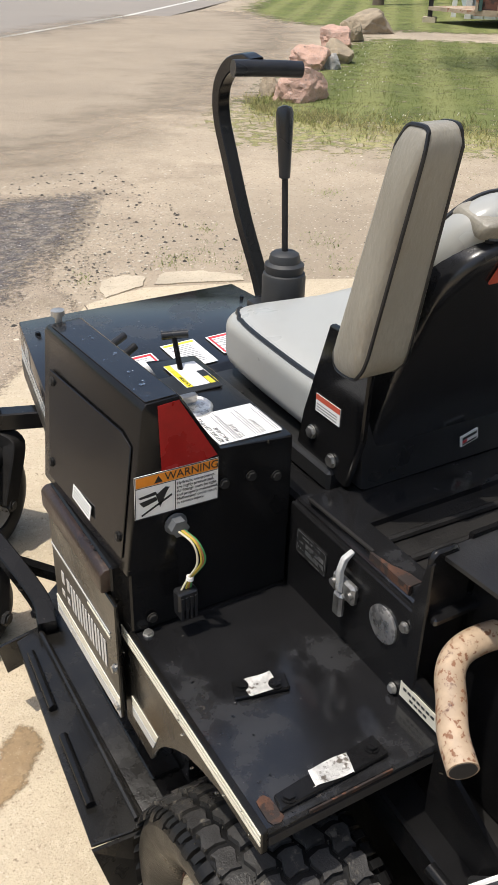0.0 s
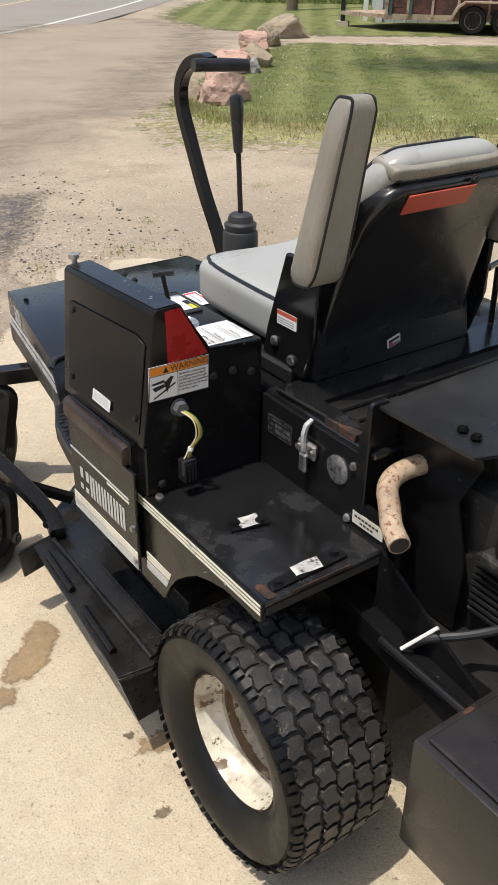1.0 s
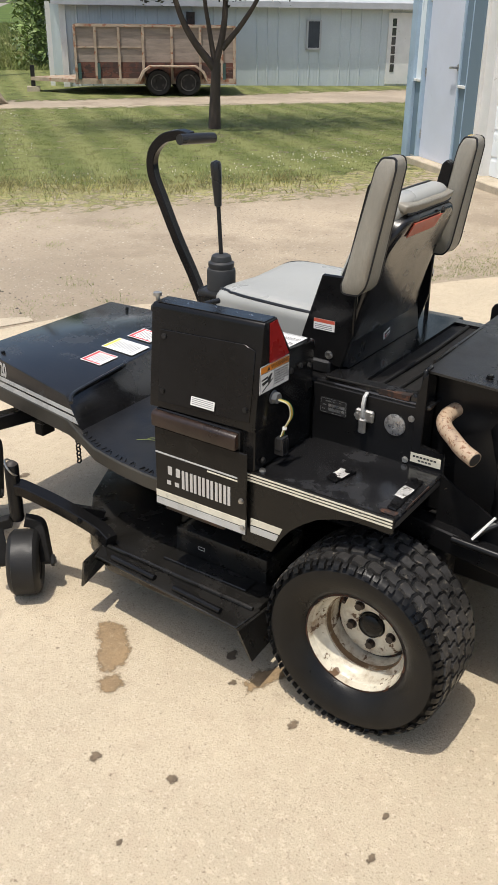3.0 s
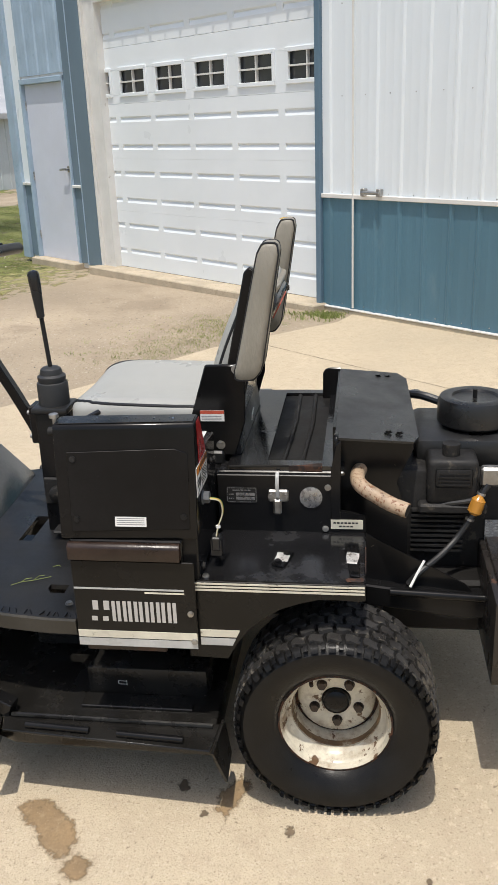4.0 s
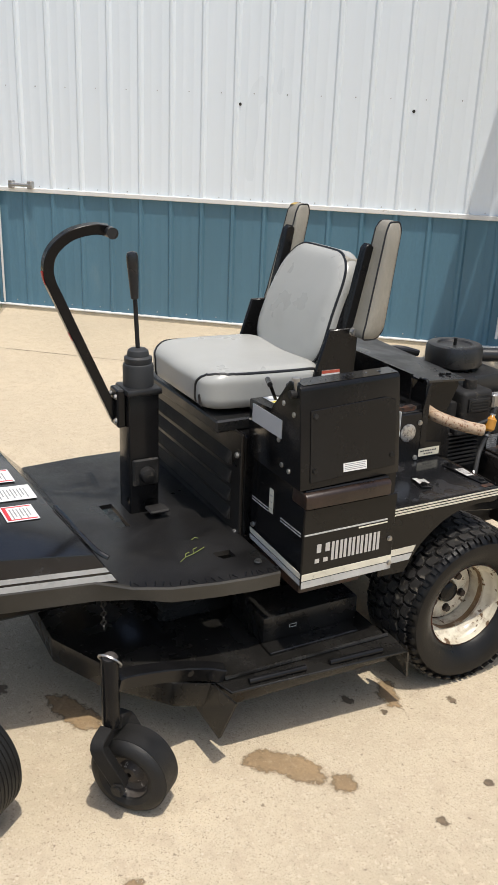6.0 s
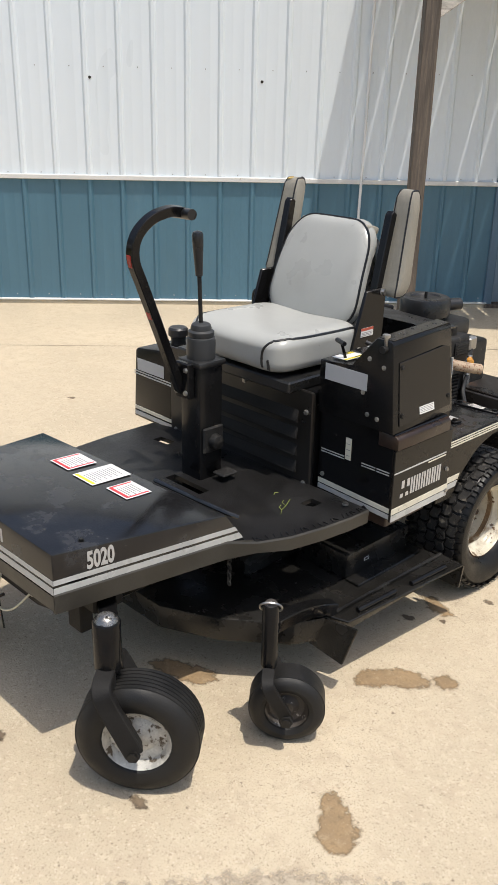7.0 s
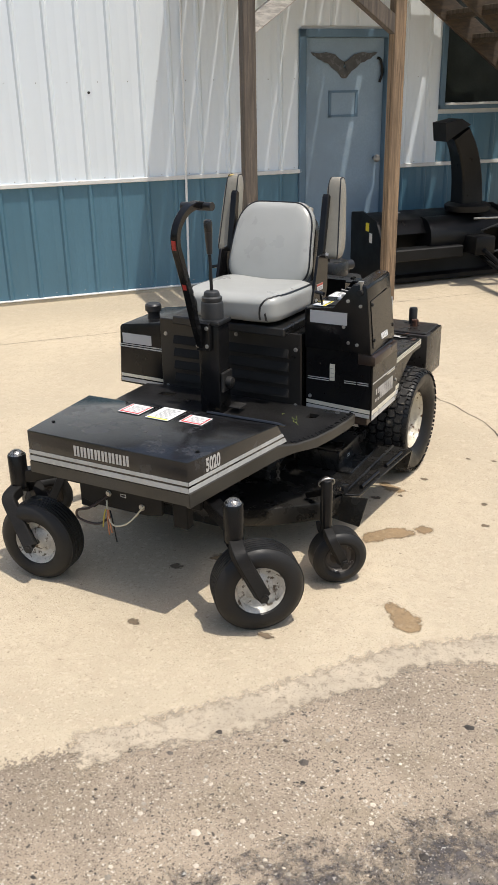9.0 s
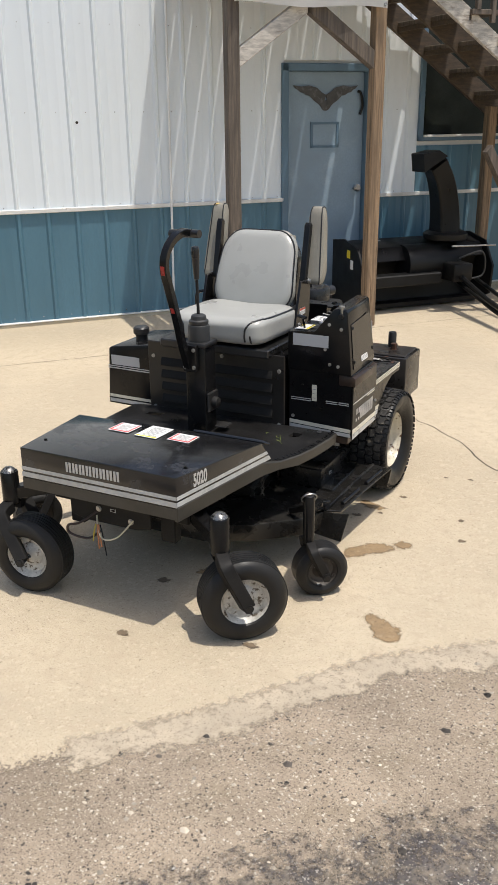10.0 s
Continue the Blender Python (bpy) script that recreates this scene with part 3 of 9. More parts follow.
# pale copy of the timber: sunlight on the boards is put into the colour
PALE_WOOD = mk("pale_sunlit_timber", (0.56, 0.52, 0.46), 0.85, var=0.35, big=4, fine=50, bump=0.5, stretch=(3, 12, 12), second=(0.26, 0.22, 0.18), second_at=0.52, second_scale=3, second_soft=0.2)
# dark copy of the timber: shade under the stairs is put into the colour
WOOD_DARK = mk("shade_darkened_stair_timber", (0.095, 0.069, 0.047), 0.85, var=0.4, big=4, fine=50, bump=0.5, stretch=(3, 12, 12), second=(0.055, 0.04, 0.029), second_at=0.52, second_scale=3, second_soft=0.2)
PLY = mk("weathered_plywood", (0.30, 0.245, 0.20), 0.85, var=0.25, big=2, fine=30, bump=0.4, stretch=(1, 1, 6), second=(0.2, 0.16, 0.13), second_at=0.52, second_scale=2.5, second_soft=0.2)
RUST_WOOD = mk("red_brown_board", (0.13, 0.055, 0.038), 0.8, var=0.4, big=2, fine=40, bump=0.4, second=(0.06, 0.035, 0.028), second_at=0.5, second_scale=5)
TRAILER_POST = mk("rusted_tan_paint", (0.42, 0.33, 0.24), 0.7, var=0.25, big=4, fine=60, second=(0.26, 0.10, 0.05), second_at=0.52, second_scale=6, second_soft=0.1)
GREENP = mk("old_green_paint", (0.04, 0.085, 0.075), 0.6, var=0.3, second=(0.2, 0.09, 0.05), second_at=0.6)
SHED_GREY = mk("grey_ribbed_steel", (0.53, 0.58, 0.60), 0.5, var=0.08, big=0.5, fine=20, bump=0.05, second=(0.60, 0.64, 0.64), second_at=0.55, second_scale=1.2, second_soft=0.25)
ROOF = mk("metal_roof", (0.45, 0.46, 0.47), 0.5, var=0.1)
VAN = mk("silver_car_paint", (0.42, 0.43, 0.44), 0.3, metal=0.5, var=0.05, bump=0.0)
DARKCAR = mk("dark_car_paint", (0.03, 0.035, 0.045), 0.25, var=0.1, bump=0.0)
FARWOOD = mk("far_woods", (0.035, 0.065, 0.02), 0.8, var=0.35, big=0.3, fine=3, bump=0.0, island=0.4)
BARN_RED = mk("barn_red", (0.16, 0.04, 0.03), 0.8, var=0.2)
BANNER = mk("white_banner", (0.8, 0.79, 0.77), 0.6, var=0.04, bump=0.05)
ACCENT = mk("grey_marking", (0.5, 0.5, 0.5), 0.5, var=0.1)

# ---- ground ----
def rise(x, y):
    """The land falls a little from the apron and climbs gently beyond the yard."""
    d = math.hypot(x + 1, y)
    fall = -0.0105 * min(max(0.0, (x + 1 + y) * 0.7071 - 6), 19)
    return fall + (0.015 * max(0.0, d - 25) if d < 500 else 0.015 * 475 + 0.004 * (d - 500))


def jag(pts, step=0.12, amp=0.03, closed=True, seed=0.0):
    """The same outline with a broken, uneven edge."""
    out = []
    n = len(pts)
    for i in range(n if closed else n - 1):
        a, b = Vector(pts[i]), Vector(pts[(i + 1) % n])
        k = max(1, int((b - a).length / step))
        side = Vector((-(b - a).y, (b - a).x)).normalized() if (b - a).length else Vector((0, 0))
        for j in range(k):
            p = a.lerp(b, j / k)
            q = noise.noise(Vector((p.x * 2.3, p.y * 2.3, seed))) + 0.6 * noise.noise(Vector((p.x * 9, p.y * 9, seed + 7))) + 0.45 * noise.noise(Vector((p.x * 27, p.y * 27, seed + 3)))
            out.append(p + side * q * amp)
    return out


def flat(pts, z, thick=0.0):
    """A level sheet inside an outline, with a turned-down edge if thick."""
    bm = bmesh.new()
    top = [bm.verts.new((p[0], p[1], z)) for p in pts]
    for tri in geometry.tessellate_polygon([[Vector((p[0], p[1], 0)) for p in pts]]):
        vs = [top[i] for i in tri]
        up = (vs[1].co - vs[0].co).cross(vs[2].co - vs[0].co).z
        if abs(up) > 1e-9:
            bm.faces.new(vs if up > 0 else vs[::-1])
    if thick:
        low = [bm.verts.new((p[0], p[1], z - thick)) for p in pts]
        for i in range(len(pts)):
            j = (i + 1) % len(pts)
            bm.faces.new((top[i], top[j], low[j], low[i]))
    return bm


def faded(name, pts, z, width, material, label, category, group="", kind="stuff"):
    """A level sheet whose rim, as wide as given, breaks up into what lies below."""
    n = len(pts)
    P = [Vector((p[0], p[1])) for p in pts]
    if sum(P[i].x * P[(i + 1) % n].y - P[(i + 1) % n].x * P[i].y for i in range(n)) < 0:
        P.reverse()
    outer, inner = [], []
    for i in range(n):
        a, b = (P[i] - P[i - 1]).normalized(), (P[(i + 1) % n] - P[i]).normalized()
        m = Vector((-a.y - b.y, a.x + b.x))
        m = m.normalized() / max(0.5, math.sqrt(max(0.0, (1 + a.dot(b)) / 2)))
        outer.append(P[i] - m * width * 0.5)
        inner.append(P[i] + m * width * 0.5)
    verts = [(p.x, p.y, z + rise(p.x, p.y)) for p in outer + inner]
    faces = [(i, (i + 1) % n, n + (i + 1) % n, n + i) for i in range(n)]
    for tri in geometry.tessellate_polygon([[Vector((p.x, p.y, 0)) for p in inner]]):
        a, b, c = (inner[i] for i in tri)
        k = (b - a).x * (c - a).y - (b - a).y * (c - a).x
        if abs(k) > 1e-9:
            faces.append(tuple(n + i for i in (tri if k > 0 else tri[::-1])))
    me = bpy.data.meshes.new(name)
    me.from_pydata(verts, [], faces)
    f_ = me.attributes.new("fade", "FLOAT", "POINT")
    f_.data.foreach_set("value", [0.0] * n + [1.0] * n)
    me.materials.append(material)
    return tagged(new(name, me), label, category, group, kind)


bm = bmesh.new()
rings = [0.0, 4, 5, 6, 7, 8, 10, 12, 14, 16, 18, 20, 22, 25, 31, 38, 48, 62, 80, 105, 140, 190, 260, 360, 520, 800, 1300, 2200, 3600]
rows = []
for r in rings:
    rows.append([bm.verts.new((r * math.cos(a), r * math.sin(a), rise(r * math.cos(a), r * math.sin(a)) - 0.004)) for a in [2 * math.pi * i / 96 for i in range(96)]] if r else [bm.verts.new((0, 0, -0.004))])
for i in range(96):
    bm.faces.new((rows[0][0], rows[1][i], rows[1][(i + 1) % 96]))
for u, w in zip(rows[1:], rows[2:]):
    for i in range(96):
        f = bm.faces.new((u[i], w[i], w[(i + 1) % 96], u[(i + 1) % 96]))
        if u[0].co.length > 47:
            f.material_index = 1
solo("ground", bm, [GRAVEL, FIELD], "sandy gravel lot that runs out into open grassland", "ground", kind="structure", angle=0)

APRON = [(-0.42, 1.75), (-0.29, 1.855), (-0.18, 1.94), (-0.07, 2.025), (0.01, 2.13), (0.055, 2.20), (0.14, 2.315), (0.23, 2.43), (0.34, 2.56), (0.46, 2.69), (0.57, 2.80), (0.67, 2.92), (1.02, 3.36), (1.30, 3.62), (1.62, 3.72)]
APRON_FAR = [(2.13, 3.55), (2.66, 3.35), (3.84, 2.32), (4.81, 1.65), (5.63, 0.77), (5.98, 0.62)]
front_edge = jag([(-9, -6.5), (-4.5, -1.6), (-2.2, 0.35)] + APRON, 0.025, 0.032, closed=False, seed=3.1)
far_edge = jag(APRON_FAR, 0.25, 0.02, closed=False, seed=1.7)
apron_pts = front_edge + [Vector(APRON[-1])] + far_edge + [Vector(APRON_FAR[-1])] + [Vector((6.3, 1.05)), Vector((-2.7, -9.7))]
solo("concrete_apron", flat(apron_pts, 0.0, 0.12), CONCRETE, "pale tan broom-finished concrete apron, stained and cracked", "pavement", kind="structure", angle=0)

# broken corner slabs between the apron and the gravel
for k, pts in enumerate([[(1.40, 3.68), (1.62, 3.75), (1.68, 3.86), (1.60, 3.93), (1.47, 3.90), (1.42, 3.80)], [(1.68, 3.74), (2.10, 3.60), (2.14, 3.68), (1.98, 3.82), (1.80, 3.88)]]):
    solo("broken_slab", flat(jag(pts, 0.02, 0.018, seed=5 + k), 0.002, 0.06), SLAB, "broken piece of pale concrete at the edge of the apron", "slab", "broken slabs", angle=0)

rim_line = [(-9, -6.5), (-4.5, -1.6), (-2.2, 0.35)] + APRON[:-1]
edge_pts = jag(rim_line, 0.12, 0.03, closed=False, seed=3.1)
faded("asphalt_strip", [(p[0] + 0.004, p[1] - 0.004) for p in edge_pts] + [(1.25, 3.7), (1.22, 4.0), (1.5, 4.6), (1.9, 5.4), (1.2, 5.9), (0.2, 6.1), (-3, 7.0), (-9, 6), (-12, -3)], 0.0012, 0.085, ASPHALT_RIM, "worn pale asphalt strip with exposed stones", "asphalt", kind="structure")
for pts in ([(-0.66, 2.53), (-0.52, 2.62), (-0.38, 2.68), (-0.30, 2.84), (-0.14, 2.90), (-0.06, 3.02), (0.06, 3.10), (0.16, 3.26), (0.18, 3.66), (-0.55, 3.66), (-1.26, 2.98), (-1.06, 2.52), (-0.82, 2.44)],
            [(0.95, 3.85), (1.25, 4.3), (1.55, 4.6), (1.8, 5.05), (2.0, 5.45), (1.5, 5.5), (1.1, 5.1), (0.6, 4.6), (0.55, 4.0)]):
    faded("tar_patch", pts, 0.0026, 0.22, TAR, "dark broken tar patch with loose chips", "tar patch", "tar patches", "structure")


# the apron's edge feathers out over the asphalt as a thin grey skim
near_, out_ = [Vector(p) for p in APRON[:11]], []
for i, p in enumerate(near_):
    out_.append(p + Vector((-0.76, 0.65)) * (0.085 + 0.025 * math.sin(i * 1.9)))
faded("concrete_skim", jag([(p.x + 0.03, p.y - 0.026) for p in near_] + [(p.x, p.y) for p in out_[::-1]], 0.06, 0.006, seed=7.7), 0.0035, 0.05, SKIM, "thin grey skim of concrete over the asphalt's edge", "concrete", kind="structure")
# stains, spots and cracks on the apron
def blot(name, pts, material, label, width=0.025, z=0.002, group="stains"):
    return faded(name, pts, z, width, material, label, "stain", group)


blot("oil_stain", [(0.270, 1.377), (0.296, 1.368), (0.303, 1.315), (0.262, 1.262), (0.235, 1.228), (0.178, 1.206), (0.140, 1.211), (0.128, 1.237), (0.155, 1.281), (0.212, 1.316), (0.236, 1.354)], STAIN, "brown oil stain soaked into concrete")
blot("oil_stain", [(0.119, 1.212), (0.143, 1.186), (0.114, 1.152), (0.084, 1.153), (0.070, 1.184), (0.092, 1.212)], STAIN, "small brown oil stain beside a larger one")
blot("oil_stain", [(0.065, 1.768), (0.040, 1.741), (-0.016, 1.768), (-0.071, 1.792), (-0.098, 1.855), (-0.064, 1.889), (-0.012, 1.872), (0.020, 1.815)], STAIN, "brown oil stain near the edge of the concrete")
blot("oil_stain", [(0.764, 1.753), (0.684, 1.756), (0.58, 1.715), (0.56, 1.66), (0.60, 1.64), (0.728, 1.698)], STAIN, "dark oil stain under the mower deck")
blot("oil_stain", [(0.40, 0.82), (0.34, 0.845), (0.285, 0.868), (0.31, 0.895), (0.37, 0.89), (0.42, 0.85)], STAIN, "brown oil stain beside the rear tyre")
for x, y, r in [(-0.101, 1.040, 0.0135), (-0.052, 0.850, 0.012), (0.022, 0.380, 0.009), (0.252, 0.715, 0.012), (-0.247, 0.835, 0.007), (-0.302, 0.668, 0.006), (0.136, 0.403, 0.007), (0.293, 0.925, 0.010), (0.381, 0.990, 0.016), (0.771, 2.234, 0.018), (0.343, 2.108, 0.018), (0.148, 2.417, 0.010), (0.84, 1.86, 0.02), (2.9, 0.6, 0.016)]:
    turn = x * 37 + y * 11
    blot("oil_spot", [(x + r * math.cos(a + turn) * (1.3 + 0.3 * math.sin(a * 2 + turn)), y + r * math.sin(a + turn) * (0.8 + 0.2 * math.cos(a * 3))) for a in [k * 0.6283 for k in range(10)]], SPOT, "small dark oil spot on concrete", width=r * 1.0, group="oil spots")


def ribbon(pts, w, z, seed=0.0, amp=0.02):
    """A thin uneven line laid on the ground."""
    c = jag(pts, 0.05, amp, closed=False, seed=seed)
    bm = bmesh.new()
    row = []
    for i, p in enumerate(c):
        d = (c[min(i + 1, len(c) - 1)] - c[max(i - 1, 0)]).normalized()
        s = Vector((-d.y, d.x)) * w * (0.6 + 0.5 * noise.noise(Vector((p.x * 7, p.y * 7, seed))))
        row.append((bm.verts.new((*(p + s), z)), bm.verts.new((*(p - s), z))))
    for a, b in zip(row, row[1:]):
        bm.faces.new((a[0], b[0], b[1], a[1]))
    return bm


for k, pts in enumerate([[(0.62, -0.46), (0.53, -0.40), (0.44, -0.325), (0.34, -0.24), (0.25, -0.16), (0.16, -0.05), (0.083, 0.06), (-0.01, 0.15), (-0.10, 0.21), (-0.5, 0.5)], [(1.30, 3.63), (1.18, 3.2), (1.0, 2.95)]]):
    solo("concrete_crack", ribbon(pts, 0.0055, 0.0012, seed=k, amp=0.03), CRACK, "hairline crack across the concrete", "crack", "cracks", kind="stuff", angle=0)
solo("concrete_joint", ribbon([(5.0, 1.4), (0.9, -3.2), (-2.0, -6.5)], 0.004, 0.0012, seed=9, amp=0.003), CRACK, "straight sawn joint across the concrete", "crack", "cracks", kind="stuff", angle=0)


# loose stones, one sheet of them
def stones(count, region, size, material, name, label, seed, base=0.0):
    rnd = random.Random(seed)
    verts, faces = [], []
    tries = 0
    while count and tries < 90000:
        tries += 1
        x, y = rnd.uniform(region[0], region[1]), rnd.uniform(region[2], region[3])
        if not region[4](x, y):
            continue
        count -= 1
        s = size * rnd.choice((0.4, 0.5, 0.6, 0.8, 1, 1.5))
        a, b, c = s * rnd.uniform(0.7, 1.3), s * rnd.uniform(0.6, 1.1), s * rnd.uniform(0.35, 0.7)
        t = rnd.uniform(0, 6.3)
        first = len(verts)
        for k in range(5):
            ang = t + k * 1.2566
            verts.append((x + a * math.cos(ang), y + b * math.sin(ang), rise(x, y) + base))
        verts.append((x + rnd.uniform(-0.3, 0.3) * s, y, rise(x, y) + base + c))
        verts.append((x, y + rnd.uniform(-0.3, 0.5) * s, rise(x, y) + base + c * 0.9))
        for k in range(5):
            faces.append((first + k, first + (k + 1) % 5, first + (5 if k < 3 else 6)))
        faces.append((first + 3, first + 6, first + 5))
        faces.append((first, first + 5, first + 6))
    me = bpy.data.meshes.new(name)
    me.from_pydata(verts, [], faces)
    me.materials.append(material)
    ob = new(name, me)
    return tagged(ob, label, "stones", kind="stuff")


def off_apron(x, y):
    """Outside the front edge of the concrete."""
    for (x0, y0), (x1, y1) in zip([(-9, -6.5), (-4.5, -1.6), (-2.2, 0.35)] + APRON, [(-4.5, -1.6), (-2.2, 0.35)] + APRON[:]):
        if x0 <= x <= x1:
            return y > y0 + (y1 - y0) * (x - x0) / (x1 - x0) + 0.05
    return False


def beyond(x, y):
    """Past the far edge of the concrete."""
    for (x0, y0), (x1, y1) in zip(APRON_FAR, APRON_FAR[1:]):
        if x0 <= x <= x1:
            return y > y0 + (y1 - y0) * (x - x0) / (x1 - x0) + 0.04
    return x < 2.13 and y > 3.9


stones(15000, (-1.5, 1.3, 1.6, 3.6, off_apron), 0.0034, PEBBLE, "loose_pebbles", "scattered pale pebbles on worn asphalt", 11)
stones(12000, (-1.5, 1.6, 1.6, 4.6, off_apron), 0.0038, TARCHIP, "loose_tar_chips", "scattered dark chips of broken tar", 12)
stones(5200, (1.0, 9.0, 0.9, 9.5, beyond), 0.0055, PEBBLE, "lot_pebbles", "scattered pale pebbles on the gravel lot", 13, -0.004)

stones(150, (-1.4, 1.4, 1.7, 3.6, off_apron), 0.010, PEBBLE, "larger_pebbles", "few larger loose stones on worn asphalt", 17)
stones(170, (-1.4, 1.4, 1.7, 3.6, off_apron), 0.011, TARCHIP, "larger_tar_chips", "few larger chips of broken tar", 18)

stones(900, (0.45, 2.0, 3.75, 5.6, lambda x, y: beyond(x, y)), 0.008, PEBBLE, "tar_patch_pebbles", "pale stones standing out of the broken tar", 21, -0.002)
stones(700, (0.45, 2.4, 3.75, 6.2, lambda x, y: beyond(x, y)), 0.009, TARCHIP, "tar_patch_chips", "dark chips round the broken tar", 22, -0.002)
stones(1300, (-1.2, 0.3, 2.45, 3.65, off_apron), 0.0062, PEBBLE, "tar_patch_pebbles", "pale stones standing out of the broken tar", 25)
stones(1500, (2.2, 9.0, 2.0, 9.5, beyond), 0.0048, TARCHIP, "lot_chips", "dark grit on the gravel lot", 23, -0.004)

# ---- road ----
RD, RN = Vector((math.cos(radians(47.4)), math.sin(radians(47.4)))), Vector((-math.sin(radians(47.4)), math.cos(radians(47.4))))
R0 = Vector((4.88, 16.55))


def strip(off0, off1, lift, s0=-60, s1=420, step=6.0):
    bm = bmesh.new()
    rows = []
    s = s0
    while s <= s1:
        a, b = R0 + RD * s + RN * off0, R0 + RD * s + RN * off1
        rows.append((bm.verts.new((*a, rise(*a) + lift)), bm.verts.new((*b, rise(*b) + lift))))
        s += step
    for u, w in zip(rows, rows[1:]):
        bm.faces.new((u[0], w[0], w[1], u[1]))
    return bm


solo("road", strip(-0.9, 7.2, 0.004), ROAD, "pale worn two-lane country road", "road", kind="structure", angle=0)
solo("road_edge_line", strip(-0.06, 0.07, 0.010), ROADLINE, "worn white edge line on the road", "road marking", "road lines", kind="structure", angle=0)
solo("road_edge_line", strip(6.5, 6.63, 0.010), ROADLINE, "worn white edge line on the road", "road marking", "road lines", kind="structure", angle=0)
solo("road_centre_line", strip(3.30, 3.42, 0.010), ROADYELLOW, "faded yellow centre line on the road", "road marking", "road lines", kind="structure", angle=0)

# the drive past the boulders is dirtier than the lot
faded("dirty_drive", jag([(2.0, 6.7), (4.2, 8.7), (6.7, 11.7), (9.0, 14.4), (11.4, 18.5), (12.2, 21.6), (10.8, 22.6), (7.6, 19.5), (3.6, 15.5), (-0.5, 12.7), (-0.9, 9.8)], 0.8, 0.12, seed=6.0), 0.010, 1.8, DRIVE, "dirty grey-brown gravel drive beside the boulders", "drive", kind="structure")
# ---- lawns ----
LAWN_PTS = [(5.0, 8.35), (4.95, 7.75), (5.35, 7.0), (6.20, 6.15), (7.54, 4.95), (9.0, 4.6), (9.9, 5.0), (14.5, 1.5), (26, 2), (17.6, 10.0), (14.66, 12.11), (11.33, 14.61), (9.6, 13.3), (7.3, 11.0), (5.5, 8.9)]
faded("lawn", jag(LAWN_PTS, 0.8, 0.1, seed=2), -0.0008, 0.7, LAWN, "mown lawn with pale stripes and clover", "lawn", kind="structure")
faded("thin_turf", [(4.1, 6.6), (4.6, 6.1), (5.6, 5.5), (6.6, 4.7), (7.8, 4.2), (9.0, 4.0), (9.9, 4.6), (9.0, 5.2), (7.6, 5.6), (6.3, 6.5), (5.3, 7.2), (5.5, 8.5), (5.1, 8.5), (4.6, 7.9), (4.3, 7.2)], -0.0024, 0.9, THIN_TURF, "thin dry turf between the lawn and the gravel", "grass", kind="structure")
VERGE_PTS = [(12.5, 16.3), (15.0, 14.7), (21.2, 11.9), (30, 7), (44, 20), (46, 40), (40, 51.2), (25, 35.2), (18.2, 27.9), (14.7, 24.6), (12.9, 22.2), (12.0, 18.4)]
faded("grass_verge", jag(VERGE_PTS, 1.2, 0.15, seed=4), 0.004, 0.8, LAWN, "rough grass between the gravel drive and the road", "grass", kind="structure")
bm = bmesh.new()
rows = []
for i in range(40):
    s = 16 + i * 6
    row = []
    for j in range(8):
        o = -0.9 - j * 3.0
        p = R0 + RD * s + RN * o
        sag = -0.8 * math.exp(-((o + 6) / 3.5) ** 2) * min(1, i / 4)
        row.append(bm.verts.new((p.x, p.y, rise(*p) + 0.012 + sag * 0.4 + 0.1 * noise.noise(Vector((p.x * 0.4, p.y * 0.4, 0))))))
    rows.append(row)
for u, w in zip(rows, rows[1:]):
    for a, b, c, d in zip(u, u[1:], w[1:], w):
        bm.faces.new((a, b, c, d))
solo("roadside_ditch", bm, FIELD, "long green grass in a shallow roadside ditch", "grass", kind="structure", angle=60)


def inside(pts, x, y):
    c = False
    n = len(pts)
    for i in range(n):
        (x0, y0), (x1, y1) = pts[i], pts[i - 1]
        if (y0 > y) != (y1 > y) and x < (x1 - x0) * (y - y0) / (y1 - y0) + x0:
            c = not c
    return c


def blades(name, spots, material, label, category="grass"):
    """Grass as one sheet of many blades. spots: (x, y, z, height, spread, count)."""
    rnd = random.Random(len(spots))
    verts, faces = [], []
    for x, y, z, h, spread, count in spots:
        for _ in range(count):
            a = rnd.uniform(0, 6.283)
            r = spread * math.sqrt(rnd.random())
            px_, py_ = x + r * math.cos(a), y + r * math.sin(a)
            b = rnd.uniform(0, 6.283)
            w = h * rnd.uniform(0.05, 0.10)
            lean = h * rnd.uniform(0.1, 0.7)
            hh = h * rnd.uniform(0.5, 1.1)
            i = len(verts)
            verts += [(px_ - w * math.sin(b), py_ + w * math.cos(b), z), (px_ + w * math.sin(b), py_ - w * math.cos(b), z),
                      (px_ + lean * 0.4 * math.cos(b), py_ + lean * 0.4 * math.sin(b), z + hh * 0.65), (px_ + lean * math.cos(b), py_ + lean * math.sin(b), z + hh)]
            faces += [(i, i + 1, i + 2), (i + 1, i + 3, i + 2)]
    me = bpy.data.meshes.new(name)
    me.from_pydata(verts, [], faces)
    me.materials.append(material)
    return tagged(new(name, me), label, category, kind="stuff")


